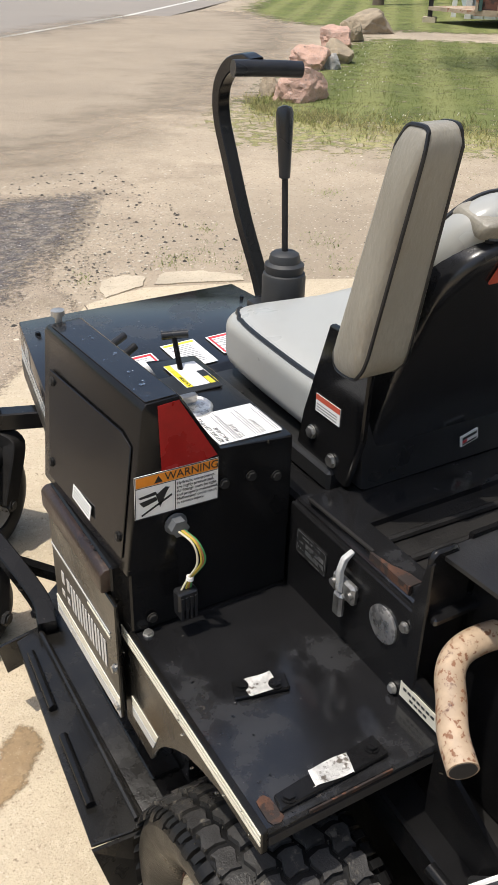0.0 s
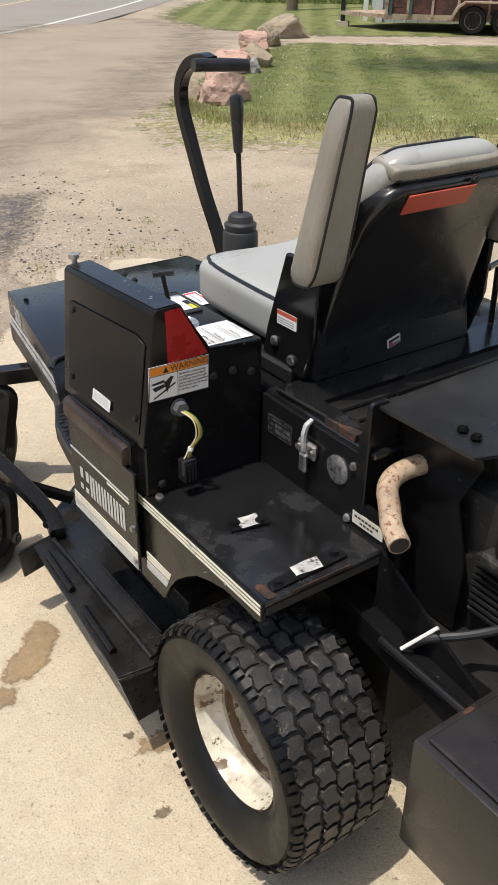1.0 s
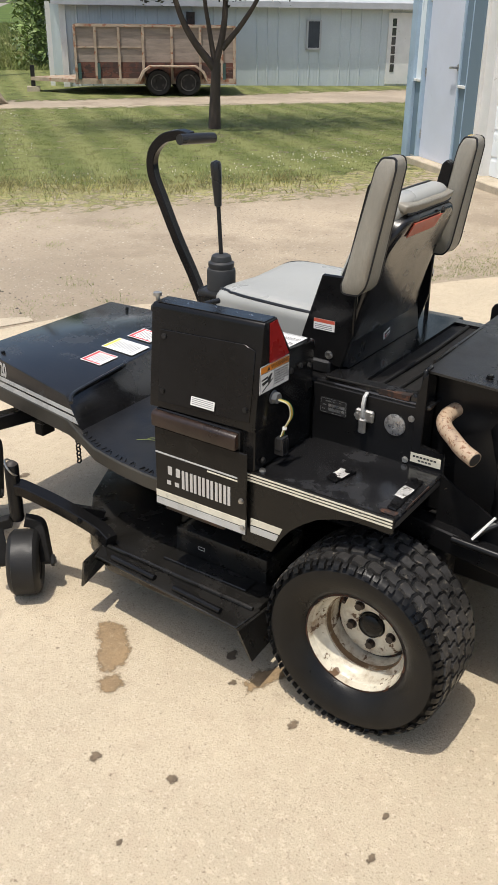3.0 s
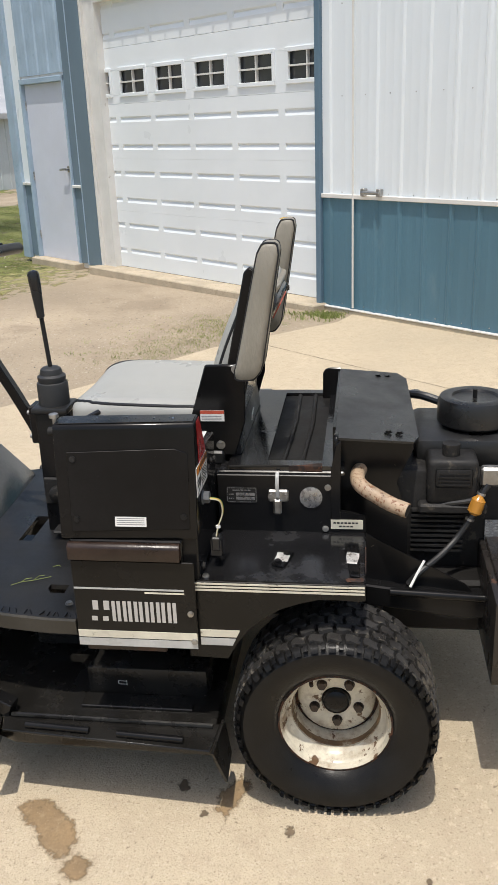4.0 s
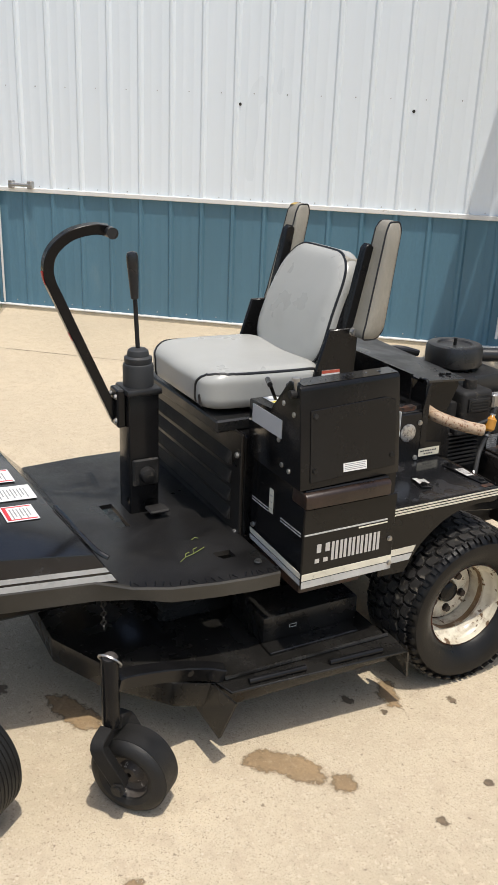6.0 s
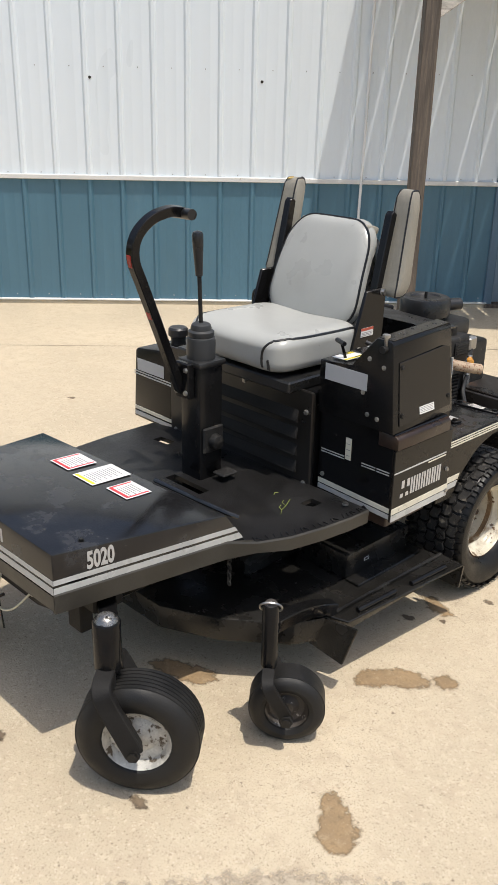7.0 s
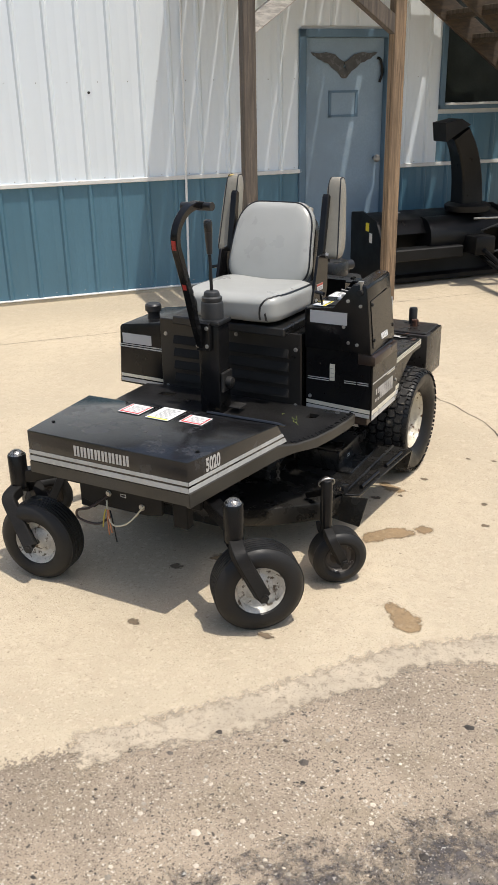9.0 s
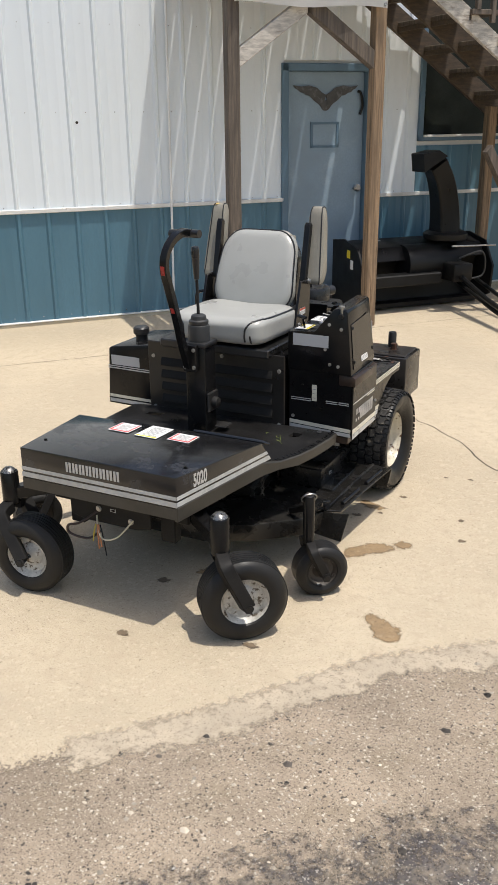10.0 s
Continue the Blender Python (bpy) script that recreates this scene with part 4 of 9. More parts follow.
rnd = random.Random(5)
spots = []
while len(spots) < 9000:
    x, y = rnd.uniform(4, 20), rnd.uniform(3, 14.5)
    if inside(LAWN_PTS, x, y) and rnd.random() < 12 / (4 + math.hypot(x - 4, y - 5)):
        spots.append((x, y, rise(x, y), rnd.uniform(0.018, 0.034), 0.10, 7))
blades("lawn_grass", spots, MOWN_GRASS, "short mown grass blades of the lawn")
spots = []
while len(spots) < 1500:
    # ragged weeds along the edge of the lawn and round the boulders
    k = rnd.randrange(5)
    a, b = [((4.95, 8.4), (4.95, 7.7)), ((4.95, 7.7), (5.3, 6.9)), ((5.3, 6.9), (6.15, 6.0)), ((6.15, 6.0), (7.6, 4.85)), ((5.1, 8.3), (9.8, 13.6))][k]
    t = rnd.random()
    w = rnd.gauss(0, 0.32)
    px, py = a[0] + (b[0] - a[0]) * t + w * 0.5, a[1] + (b[1] - a[1]) * t + w
    spots.append((px, py, rise(px, py) - 0.01, rnd.uniform(0.03, 0.08), 0.10, 5))
blades("edge_weeds", spots, DRYGRASS, "ragged dry weeds along the lawn's edge", "weeds")
spots = []
for cx, cy, n, sp in [(4.4, 2.25, 60, 0.16), (4.75, 2.05, 90, 0.18), (5.1, 1.75, 120, 0.18), (5.45, 1.6, 130, 0.18), (5.6, 1.9, 90, 0.2), (5.9, 1.5, 120, 0.2), (6.2, 1.5, 90, 0.18), (6.4, 1.8, 60, 0.25), (5.9, 1.05, 60, 0.12)]:
    for _ in range(n):
        px, py = cx + rnd.gauss(0, sp), cy + rnd.gauss(0, sp)
        if beyond(px, py):
            spots.append((px, py, rise(px, py) - 0.006, rnd.uniform(0.008, 0.020), 0.04, 7))
blades("dry_lot_weeds", spots, DRYGRASS, "low dry weeds creeping over the gravel", "weeds")
spots = []
for cx, cy, n, sp in [(5.3, 1.58, 40, 0.06), (5.15, 1.52, 40, 0.05), (5.6, 1.75, 30, 0.1), (6.4, 1.25, 120, 0.10), (6.25, 0.95, 150, 0.10), (6.05, 1.0, 150, 0.14), (6.3, 1.2, 140, 0.16), (6.6, 1.25, 90, 0.15), (5.9, 0.82, 90, 0.08), (6.5, 1.9, 60, 0.35), (5.6, 1.5, 90, 0.22), (5.9, 1.35, 110, 0.22), (6.2, 1.6, 80, 0.3), (5.3, 1.9, 60, 0.3), (4.7, 2.3, 50, 0.3), (7.2, 2.6, 50, 0.5), (4.95, 1.85, 60, 0.15), (5.3, 1.62, 70, 0.15), (4.62, 2.05, 50, 0.12), (5.2, 1.75, 40, 0.4), (4.28, 2.05, 22, 0.12), (4.54, 2.05, 22, 0.12), (3.17, 3.36, 10, 0.08), (2.5, 3.66, 12, 0.12), (2.16, 3.83, 26, 0.12), (1.97, 4.03, 24, 0.10), (2.09, 4.1, 14, 0.1), (1.86, 3.95, 14, 0.08), (4.44, 5.01, 34, 0.14), (3.47, 4.86, 12, 0.06),
                      (2.33, 4.54, 12, 0.06), (2.69, 3.48, 14, 0.07), (2.9, 4.0, 14, 0.08), (4.19, 5.66, 18, 0.2), (4.6, 6.73, 36, 0.2), (4.07, 6.83, 36, 0.25), (4.58, 7.85, 26, 0.1), (4.52, 6.49, 20, 0.15), (2.82, 3.94, 10, 0.08), (5.9, 2.7, 16, 0.5), (1.40, 3.95, 10, 0.05), (8.9, 4.55, 60, 0.4), (8.0, 4.6, 40, 0.4), (9.4, 4.7, 50, 0.3), (3.9, 7.4, 24, 0.25)]:
    for _ in range(n):
        px, py = cx + rnd.gauss(0, sp), cy + rnd.gauss(0, sp)
        spots.append((px, py, rise(px, py) - 0.006, rnd.uniform(0.010, 0.024) * (2.0 if cy < 1.3 else 1.0), 0.045, 8))
blades("lot_weeds", [s for s in spots if beyond(s[0], s[1]) or s[1] > 4], GRASS, "scattered green weeds growing in the gravel", "weeds")
spots = []
while len(spots) < 8000:
    s, o = 16 + 60 * rnd.random() ** 1.6, rnd.uniform(-15, -3.0)
    p = R0 + RD * s + RN * o
    spots.append((p.x, p.y, rise(*p) - 0.1, rnd.uniform(0.14, 0.34), 0.7, 9))
blades("ditch_grass", spots, MOWN_GRASS, "long grass in the roadside ditch")
verts, faces = [], []
for _ in range(260):
    k = rnd.randrange(3)
    a, b = [((5.6, 8.2), (10.2, 13.6)), ((5.2, 6.9), (8.2, 5.0)), ((8.0, 6.0), (9.5, 5.2))][k]
    t = rnd.random()
    x, y = a[0] + (b[0] - a[0]) * t + rnd.gauss(0.35, 0.25), a[1] + (b[1] - a[1]) * t + rnd.gauss(0.1, 0.25)
    z, s, i = rise(x, y) + rnd.uniform(0.03, 0.08), rnd.uniform(0.006, 0.012), len(verts)
    verts += [(x - s, y, z), (x, y - s, z), (x + s, y, z), (x, y + s, z), (x, y, z + s), (x, y, z - s)]
    faces += [(i, i + 1, i + 4), (i + 1, i + 2, i + 4), (i + 2, i + 3, i + 4), (i + 3, i, i + 4), (i + 1, i, i + 5), (i + 2, i + 1, i + 5), (i + 3, i + 2, i + 5), (i, i + 3, i + 5)]
me = bpy.data.meshes.new("clover_flowers")
me.from_pydata(verts, [], faces)
me.materials.append(CLOVER)
tagged(new("clover_flowers", me), "small white clover flowers in the lawn", "flowers", kind="stuff")


# ---- boulders ----
def boulder(at, size, material, label, seed, turn=0.0):
    bm = bmesh.new()
    bmesh.ops.create_icosphere(bm, subdivisions=4, radius=1)
    off = Vector((seed * 3.7, seed, 0))
    rnd_ = random.Random(seed)
    cuts = [(Vector((rnd_.gauss(0, 1), rnd_.gauss(0, 1), rnd_.gauss(0.25, 0.7))).normalized(), rnd_.uniform(0.52, 0.78)) for _ in range(14)]
    for v in bm.verts:
        d = v.co.normalized()
        k = 1.0
        for c_, h_ in cuts:
            # broken faces: the ball is cut flat by planes
            q = d.dot(c_)
            if q > 0.05:
                k = min(k, h_ / q)
        k *= 1 + 0.10 * noise.noise(d * 2.6 + off) + 0.06 * noise.noise(d * 6 + off) + 0.03 * noise.noise(d * 14 + off)
        v.co = Vector((d.x * size[0], d.y * size[1], d.z * size[2])) * k * 1.22
        v.co.z = max(v.co.z, -0.35 * size[2])
    bm.transform(pose(at[0], at[1], at[2] + rise(at[0], at[1]), 0, 0, turn))
    return solo("boulder", bm, material, label, "boulder", "boulders along the lawn", angle=17)


boulder((5.66, 8.54, 0.085), (0.33, 0.31, 0.235), ROCK_PINK, "rounded pink granite boulder beside the lawn", 1, 20)
boulder((5.52, 8.98, 0.04), (0.13, 0.14, 0.17), ROCK_TAN, "small brownish boulder against a larger one", 7, 60)
boulder((7.40, 10.95, 0.06), (0.33, 0.30, 0.20), ROCK_PINK, "angular pink boulder with a dark broken face", 2, -30)
boulder((7.62, 10.78, 0.05), (0.15, 0.17, 0.15), ROCK_GREY, "small grey boulder in a row of boulders", 3, 70)
boulder((8.22, 11.45, 0.08), (0.30, 0.28, 0.23), ROCK_TAN, "flat brownish boulder in a row of boulders", 4, 40)
boulder((9.70, 13.60, 0.10), (0.32, 0.32, 0.27), ROCK_PINK, "broad pinkish brown boulder in a row", 5, 10)
boulder((10.45, 14.25, 0.10), (0.24, 0.24, 0.26), ROCK_TAN, "narrow dark brown boulder in a row", 8, 35)
boulder((11.95, 15.75, 0.12), (0.58, 0.48, 0.36), ROCK_TAN, "large tan boulder with a dark side", 6, -20)


# ---- trees ----
def leaves(bm_or_lists, centre, radius, count, size, rnd, flatten=0.8):
    verts, faces = bm_or_lists
    for _ in range(count):
        d = Vector((rnd.gauss(0, 1), rnd.gauss(0, 1), rnd.gauss(0, flatten)))
        d = d.normalized() * radius * rnd.random() ** 0.4
        p = Vector(centre) + d
        a = Vector((rnd.uniform(-1, 1), rnd.uniform(-1, 1), rnd.uniform(-0.6, 0.6))).normalized()
        b = a.cross(Vector((rnd.uniform(-1, 1), rnd.uniform(-1, 1), 1))).normalized()
        s = size * rnd.uniform(0.6, 1.3)
        i = len(verts)
        verts += [tuple(p - a * s), tuple(p + b * s * 0.45), tuple(p + a * s), tuple(p - b * s * 0.45)]
        faces += [(i, i + 1, i + 2), (i, i + 2, i + 3)]


def tree(at, limbs, crown, leaf, label, leaf_size=0.06):
    """limbs: (points, radii); crown: (centre, radius, leaf count)."""
    root = thing("tree", at, label=label, category="tree")
    for k, (pts, radii) in enumerate(limbs):
        c = curve_pts(pts, 6)
        rr = [radii[0] + (radii[1] - radii[0]) * i / (len(c) - 1) for i in range(len(c))]
        part("trunk" if k == 0 else "limb", tube(bmesh.new(), c, 0.1, 10, rr), BARK, root, angle=60)
    rnd_ = random.Random(int(at[0] * 10))
    lists = ([], [])
    for c, r, n in crown:
        leaves(lists, Vector(c) - Vector(at), r, n, leaf_size, rnd_)
    me = bpy.data.meshes.new("crown")
    me.from_pydata(lists[0], [], lists[1])
    me.materials.append(leaf)
    ob = new("crown", me)
    ob.parent = root
    tagged(ob, kind="stuff")
    return root


T = (11.14, 9.0)
TZ = rise(*T)
tree((*T, TZ), [([(T[0], T[1], -0.05 + TZ), (T[0] + 0.02, T[1], 0.45 + TZ), (T[0] + 0.03, T[1] - 0.02, 1.0 + TZ)], (0.105, 0.072)),
               ([(T[0] + 0.03, T[1], 0.9 + TZ), (T[0] - 0.2, T[1] + 0.28, 1.35 + TZ), (T[0] - 0.36, T[1] + 0.46, 1.85 + TZ), (T[0] - 0.55, T[1] + 0.7, 3.0 + TZ)], (0.07, 0.03)),
               ([(T[0] + 0.03, T[1], 0.95 + TZ), (T[0] - 0.02, T[1] + 0.08, 1.5 + TZ), (T[0] - 0.1, T[1] + 0.12, 2.1 + TZ), (T[0] - 0.1, T[1] + 0.1, 3.2 + TZ)], (0.045, 0.02)),
               ([(T[0] + 0.03, T[1], 0.95 + TZ), (T[0] + 0.12, T[1] - 0.1, 1.5 + TZ), (T[0] + 0.16, T[1] - 0.12, 2.1 + TZ), (T[0] + 0.2, T[1] - 0.15, 3.4 + TZ)], (0.06, 0.03)),
               ([(T[0] + 0.1, T[1] - 0.08, 1.2 + TZ), (T[0] + 0.3, T[1] - 0.38, 1.62 + TZ), (T[0] + 0.46, T[1] - 0.62, 2.1 + TZ), (T[0] + 0.6, T[1] - 0.9, 3.0 + TZ)], (0.05, 0.02))],
     [((T[0] - 0.6, T[1] + 0.75, 2.0 + TZ), 0.28, 70), ((T[0] + 0.25, T[1] - 0.2, 2.0 + TZ), 0.25, 60), ((T[0] + 0.7, T[1] - 0.85, 2.15 + TZ), 0.35, 110), ((T[0] - 0.4, T[1] + 0.6, 2.15 + TZ), 0.35, 90), ((T[0], T[1], 2.35 + TZ), 0.45, 130), ((T[0] - 0.2, T[1] + 0.2, 3.3 + TZ), 1.1, 1500), ((T[0] + 0.6, T[1] - 0.7, 3.4 + TZ), 1.1, 1400), ((T[0] - 0.7, T[1] + 0.9, 3.4 + TZ), 1.0, 1300), ((T[0], T[1], 4.3 + TZ), 1.3, 1500), ((T[0] - 1.5, T[1] + 1.6, 4.1 + TZ), 1.2, 1300), ((T[0] + 1.4, T[1] - 1.6, 4.1 + TZ), 1.2, 1300), ((T[0] + 0.9, T[1] + 1.0, 4.2 + TZ), 1.2, 900), ((T[0] - 0.9, T[1] - 0.9, 4.3 + TZ), 1.2, 900), ((T[0] + 2.4, T[1] - 2.6, 4.4 + TZ), 1.4, 1300), ((T[0] + 1.6, T[1] - 0.4, 4.9 + TZ), 1.3, 900), ((T[0] - 2.2, T[1] + 1.2, 4.6 + TZ), 1.2, 900)],
     DARKLEAF, "young tree with a forked trunk and dark purplish leaves", 0.055)

# utility pole
P = (17.5, 22.6)
bm = cyl(bmesh.new(), (*P, -0.5), (*P, 9.0), 0.17, 0.13, 16)
solo("utility_pole", bm, POLE, "weathered brown wooden utility pole in the grass", "pole")

# hedge and far woods, one mass of leaf clumps each
def woods(name, clumps, material, label, leaf_size, seed):
    rnd_ = random.Random(seed)
    lists = ([], [])
    for c, r, n in clumps:
        leaves(lists, c, r, n, leaf_size, rnd_, 1.0)
    me = bpy.data.meshes.new(name)
    me.from_pydata(lists[0], [], lists[1])
    me.materials.append(material)
    return tagged(new(name, me), label, "trees", kind="stuff")


clumps = []
for k in range(60):
    az, d = radians(rnd.uniform(45.4, 46.7)), rnd.uniform(33, 40)
    p = Vector((-1.2 + d * math.cos(az), d * math.sin(az)))
    clumps.append(((p.x, p.y, rise(*p) + rnd.uniform(0.3, 4.2)), rnd.uniform(0.7, 1.3), 130))
woods("hedge", clumps, HEDGE, "green scrub and bushes beside the grey shed", 0.13, 3)
clumps = []
for k in range(420):
    az = radians(rnd.uniform(20, 80))
    d = rnd.uniform(300, 420)
    p = Vector((d * math.cos(az), d * math.sin(az)))
    if abs((p - R0).dot(RN) - 4) < 9:
        continue
    clumps.append(((p.x, p.y, rise(*p) + rnd.uniform(0.5, 7)), rnd.uniform(3, 6), 40))
woods("far_woods", clumps, FARWOOD, "dark line of far woods on the horizon", 1.1, 4)
clumps = []
for k in range(60):
    p = R0 + RD * rnd.uniform(82, 140) + RN * rnd.uniform(14, 40)
    clumps.append(((p.x, p.y, rise(*p) + rnd.uniform(2.2, 7)), rnd.uniform(1.5, 3), 90))
for k in range(70):
    az, d = radians(rnd.uniform(56.2, 67)), rnd.uniform(104, 128)
    p = Vector((-1 + d * math.cos(az), d * math.sin(az)))
    clumps.append(((p.x, p.y, rise(*p) + rnd.uniform(1.8, 8.5)), rnd.uniform(1.8, 3.4), 90))
woods("roadside_trees", clumps, FARWOOD, "dark shade trees beyond the road", 0.5, 6)


# ---- far vehicles ----
def vehicle(name, at, turn, L, W, H, paint, label, kind_="car"):
    root = thing(name, at, turn, label=label, category=kind_, local=True)
    hood = 0.55 * H
    prof = [(-L / 2, 0.28), (L / 2, 0.28), (L / 2, hood * 0.92), (L * 0.30, hood), (L * 0.16, H * 0.97), (-L * 0.40, H), (-L * 0.48, hood)]
    part("body", prism(bmesh.new(), prof, "y", -W / 2, W / 2, 0.06, 2), paint, root)
    for sgn in (-1, 1):
        win = [(L * 0.25, hood * 1.06), (L * 0.14, H * 0.91), (-L * 0.37, H * 0.93), (-L * 0.43, hood * 1.06)]
        part("side_window", prism(bmesh.new(), win, "y", sgn * (W / 2 - 0.01), sgn * (W / 2 + 0.012)), GLASS, root)
    part("windscreen", prism(bmesh.new(), [(L * 0.292, hood * 1.06), (L * 0.175, H * 0.93), (L * 0.165, H * 0.93), (L * 0.28, hood * 1.06)], "y", -W * 0.4, W * 0.4), GLASS, root)
    for sx in (-0.31, 0.31):
        for sgn in (-1, 1):
            w = part("wheel", lathe(bmesh.new(), [(0.2, -0.1), (0.32, -0.1), (0.34, -0.05), (0.34, 0.05), (0.32, 0.1), (0.2, 0.1)], (L * sx, sgn * (W / 2 - 0.08), 0.34), (0, 1, 0), 20), RUBBER, root)
            part("rim", cyl(bmesh.new(), (L * sx, sgn * (W / 2 - 0.17), 0.34), (L * sx, sgn * (W / 2 + 0.03), 0.34), 0.2, seg=16), ALU, w)
    for sgn in (-1, 1):
        part("headlight", box(L / 2 - 0.04, L / 2 + 0.01, sgn * W * 0.4 - 0.14, sgn * W * 0.4 + 0.14, hood * 0.7, hood * 0.85, bev=0.01), WHITE, root)
    return root


def far_at(az, d):
    x, y = -1 + d * math.cos(radians(az)), d * math.sin(radians(az))
    return (x, y, rise(x, y))


vehicle("minivan", far_at(61.6, 82), 150, 4.9, 1.9, 1.75, VAN, "silver minivan parked beyond the road", "van")
vehicle("suv", far_at(55.4, 84), 230, 4.6, 1.9, 1.8, DARKCAR, "dark parked car in front of a tall trailer", "car")
vehicle("car", far_at(53.2, 106), 230, 4.4, 1.8, 1.5, DARKCAR, "dark blue car by the far road", "car")
root = thing("box_trailer", far_at(54.3, 90), 50, label="tall grey and white enclosed trailer", category="trailer", local=True)
part("body", box(-3.5, 3.5, -1.2, 1.2, 0.6, 3.1, bev=0.08), DARKCAR, root)
part("roof", box(-3.6, 3.6, -1.25, 1.25, 3.1, 3.25, bev=0.05), WHITE, root)
for sx in (-0.6, 0.6):
    for sgn in (-1, 1):
        part("wheel", cyl(bmesh.new(), (sx, sgn * 0.9, 0.36), (sx, sgn * 1.15, 0.36), 0.36), RUBBER, root)
root = thing("red_barn", far_at(65.4, 92), 60, label="dark red farm building with a grey roof", category="barn", local=True)
part("wall", box(-6, 6, -5, 5, -0.5, 4.5), BARN_RED, root)
part("roof", prism(bmesh.new(), [(-5.6, 4.3), (0, 7.2), (5.6, 4.3), (5.6, 4.6), (0, 7.5), (-5.6, 4.6)], "x", -6.4, 6.4), ROOF, root)
root = thing("small_shed", far_at(57.9, 96), 60, label="small pale shed beyond the road", category="shed", local=True)
part("wall", box(-1.2, 1.2, -1.2, 1.2, -0.3, 2.4), SLAB, root)
part("roof", prism(bmesh.new(), [(-1.5, 2.3), (0, 3.2), (1.5, 2.3), (1.5, 2.45), (0, 3.35), (-1.5, 2.45)], "x", -1.5, 1.5), ROOF, root)
root = thing("road_sign", far_at(49.1, 190), 230, label="yellow roadside warning sign on a post", category="sign", local=True)
part("post", box(-0.04, 0.04, -0.04, 0.04, 0, 2.3), ALU, root)
part("panel", prism(bmesh.new(), [(-0.55, 2.3), (0, 1.75), (0.55, 2.3), (0, 2.85)], "y", 0.05, 0.08), YELLOW_INK, root)

# ---- steel building ----
BA = 48.7
BUILD = (5.059, -0.368, 0.0)


def ribs(u0, u1, z0, z1, y=0.0, pitch=0.2413, phase=0.395, top=0.02, foot=0.05, high=0.017, thick=0.012):
    """Ribbed sheet steel standing along u, outward side y."""
    prof = [(u0, y)]
    k = math.ceil((u0 - phase) / pitch)
    while True:
        c = phase + k * pitch
        if c > u1 - foot:
            break
        if c > u0 + foot:
            prof += [(c - foot / 2, y), (c - top / 2, y + high), (c + top / 2, y + high), (c + foot / 2, y)]
            for m in (0.08, 0.16):
                if c + m + 0.012 < u1:
                    prof += [(c + m - 0.012, y), (c + m - 0.004, y + 0.0014), (c + m + 0.004, y + 0.0014), (c + m + 0.012, y)]
        k += 1
    prof.append((u1, y))
    bm = bmesh.new()
    lo = [bm.verts.new((u, v, z0)) for u, v in prof]
    hi = [bm.verts.new((u, v, z1)) for u, v in prof]
    for i in range(len(prof) - 1):
        bm.faces.new((lo[i], lo[i + 1], hi[i + 1], hi[i]))
    back = [bm.verts.new((u, y - thick, z)) for u, z in ((u0, z0), (u1, z0), (u1, z1), (u0, z1))]
    bm.faces.new(back)
    bm.faces.new((lo[0], hi[0], back[3], back[0]))
    bm.faces.new((hi[-1], lo[-1], back[1], back[2]))
    bm.faces.new(hi + [back[2], back[3]])
    bm.faces.new(lo[::-1] + [back[0], back[1]])
    return bm


wall = thing("wall_front", BUILD, BA, label="white ribbed steel wall over a blue wainscot", category="wall", kind="structure", local=True)
TRIM_Z = 0.94
EAVE = 4.4
# studs and sheathing behind the sheets
for u0, u1, z0, z1 in [(-12, -8.2, 0, EAVE), (-8.2, -5.03, 0, 1.42), (-8.2, -5.03, 3.2, EAVE), (-5.03, -4.50, 0, EAVE), (-4.50, -3.66, 2.07, EAVE), (-3.66, 1.70, 0, EAVE), (1.70, 4.94, 2.75, EAVE), (4.94, 5.64, 0, EAVE), (5.64, 6.64, 2.06, EAVE), (6.64, 6.97, 0, EAVE)]:
    part("sheathing", box(u0, u1, -0.16, -0.014, z0 - 0.02, z1), WHITE_TRIM, wall)
k = -12.0
while k < 1.686:
    u1 = min(k + 0.9652, 1.686)
    for z0, z1, m_, nm in ((0.036, TRIM_Z - 0.01, BLUE_STEEL, "wainscot_panel"), (TRIM_Z + 0.02, EAVE, WHITE_STEEL, "siding_panel")):
        spans = [(k, u1)]
        for h0, h1, lo_, hi_ in ((-4.50, -3.66, 0, 2.07), (-8.2, -5.03, 1.44, 3.2)):
            if z0 < hi_ and z1 > lo_:
                if lo_ > z0:
                    for a, b in spans:
                        if b > h0 and a < h1:
                            part(nm, ribs(max(a, h0), min(b, h1), z0, lo_ - 0.06), BLUE_STEEL if h0 < -8 else m_, wall, angle=20)
                spans = [q for a, b in spans for q in ((a, min(b, h0)), (max(a, h1), b)) if q[1] - q[0] > 0.02]
                if hi_ < z1 and k < h1 and u1 > h0:
                    part(nm, ribs(max(k, h0), min(u1, h1), hi_ + 0.04, z1), m_, wall, angle=20)
        for a, b in spans:
            part(nm, ribs(a, b, z0, z1), m_, wall, angle=20)
    k += 0.9652
for u0, u1 in [(5.452, 5.64), (6.64, 6.82)]:
    part("wainscot_panel", ribs(u0, u1, 0.036, TRIM_Z - 0.05), BLUE_FADED, wall, angle=20)
    part("siding_panel", ribs(u0, u1, TRIM_Z - 0.02, EAVE), BLUE_FADED if u0 < 6 else WHITE_STEEL, wall, angle=20)
    part("trim_strip", box(u0, u1, 0.0, 0.03, TRIM_Z - 0.05, TRIM_Z - 0.02, bev=0.004), WHITE_TRIM, wall)
part("edge_bead", box(5.440, 5.452, 0.0, 0.03, 0.03, EAVE, bev=0.003), PALE_BLUE, wall)
part("jamb_board", box(5.178, 5.440, -0.014, 0.024, 0.03, EAVE, bev=0.004), BLUE_FADED, wall)
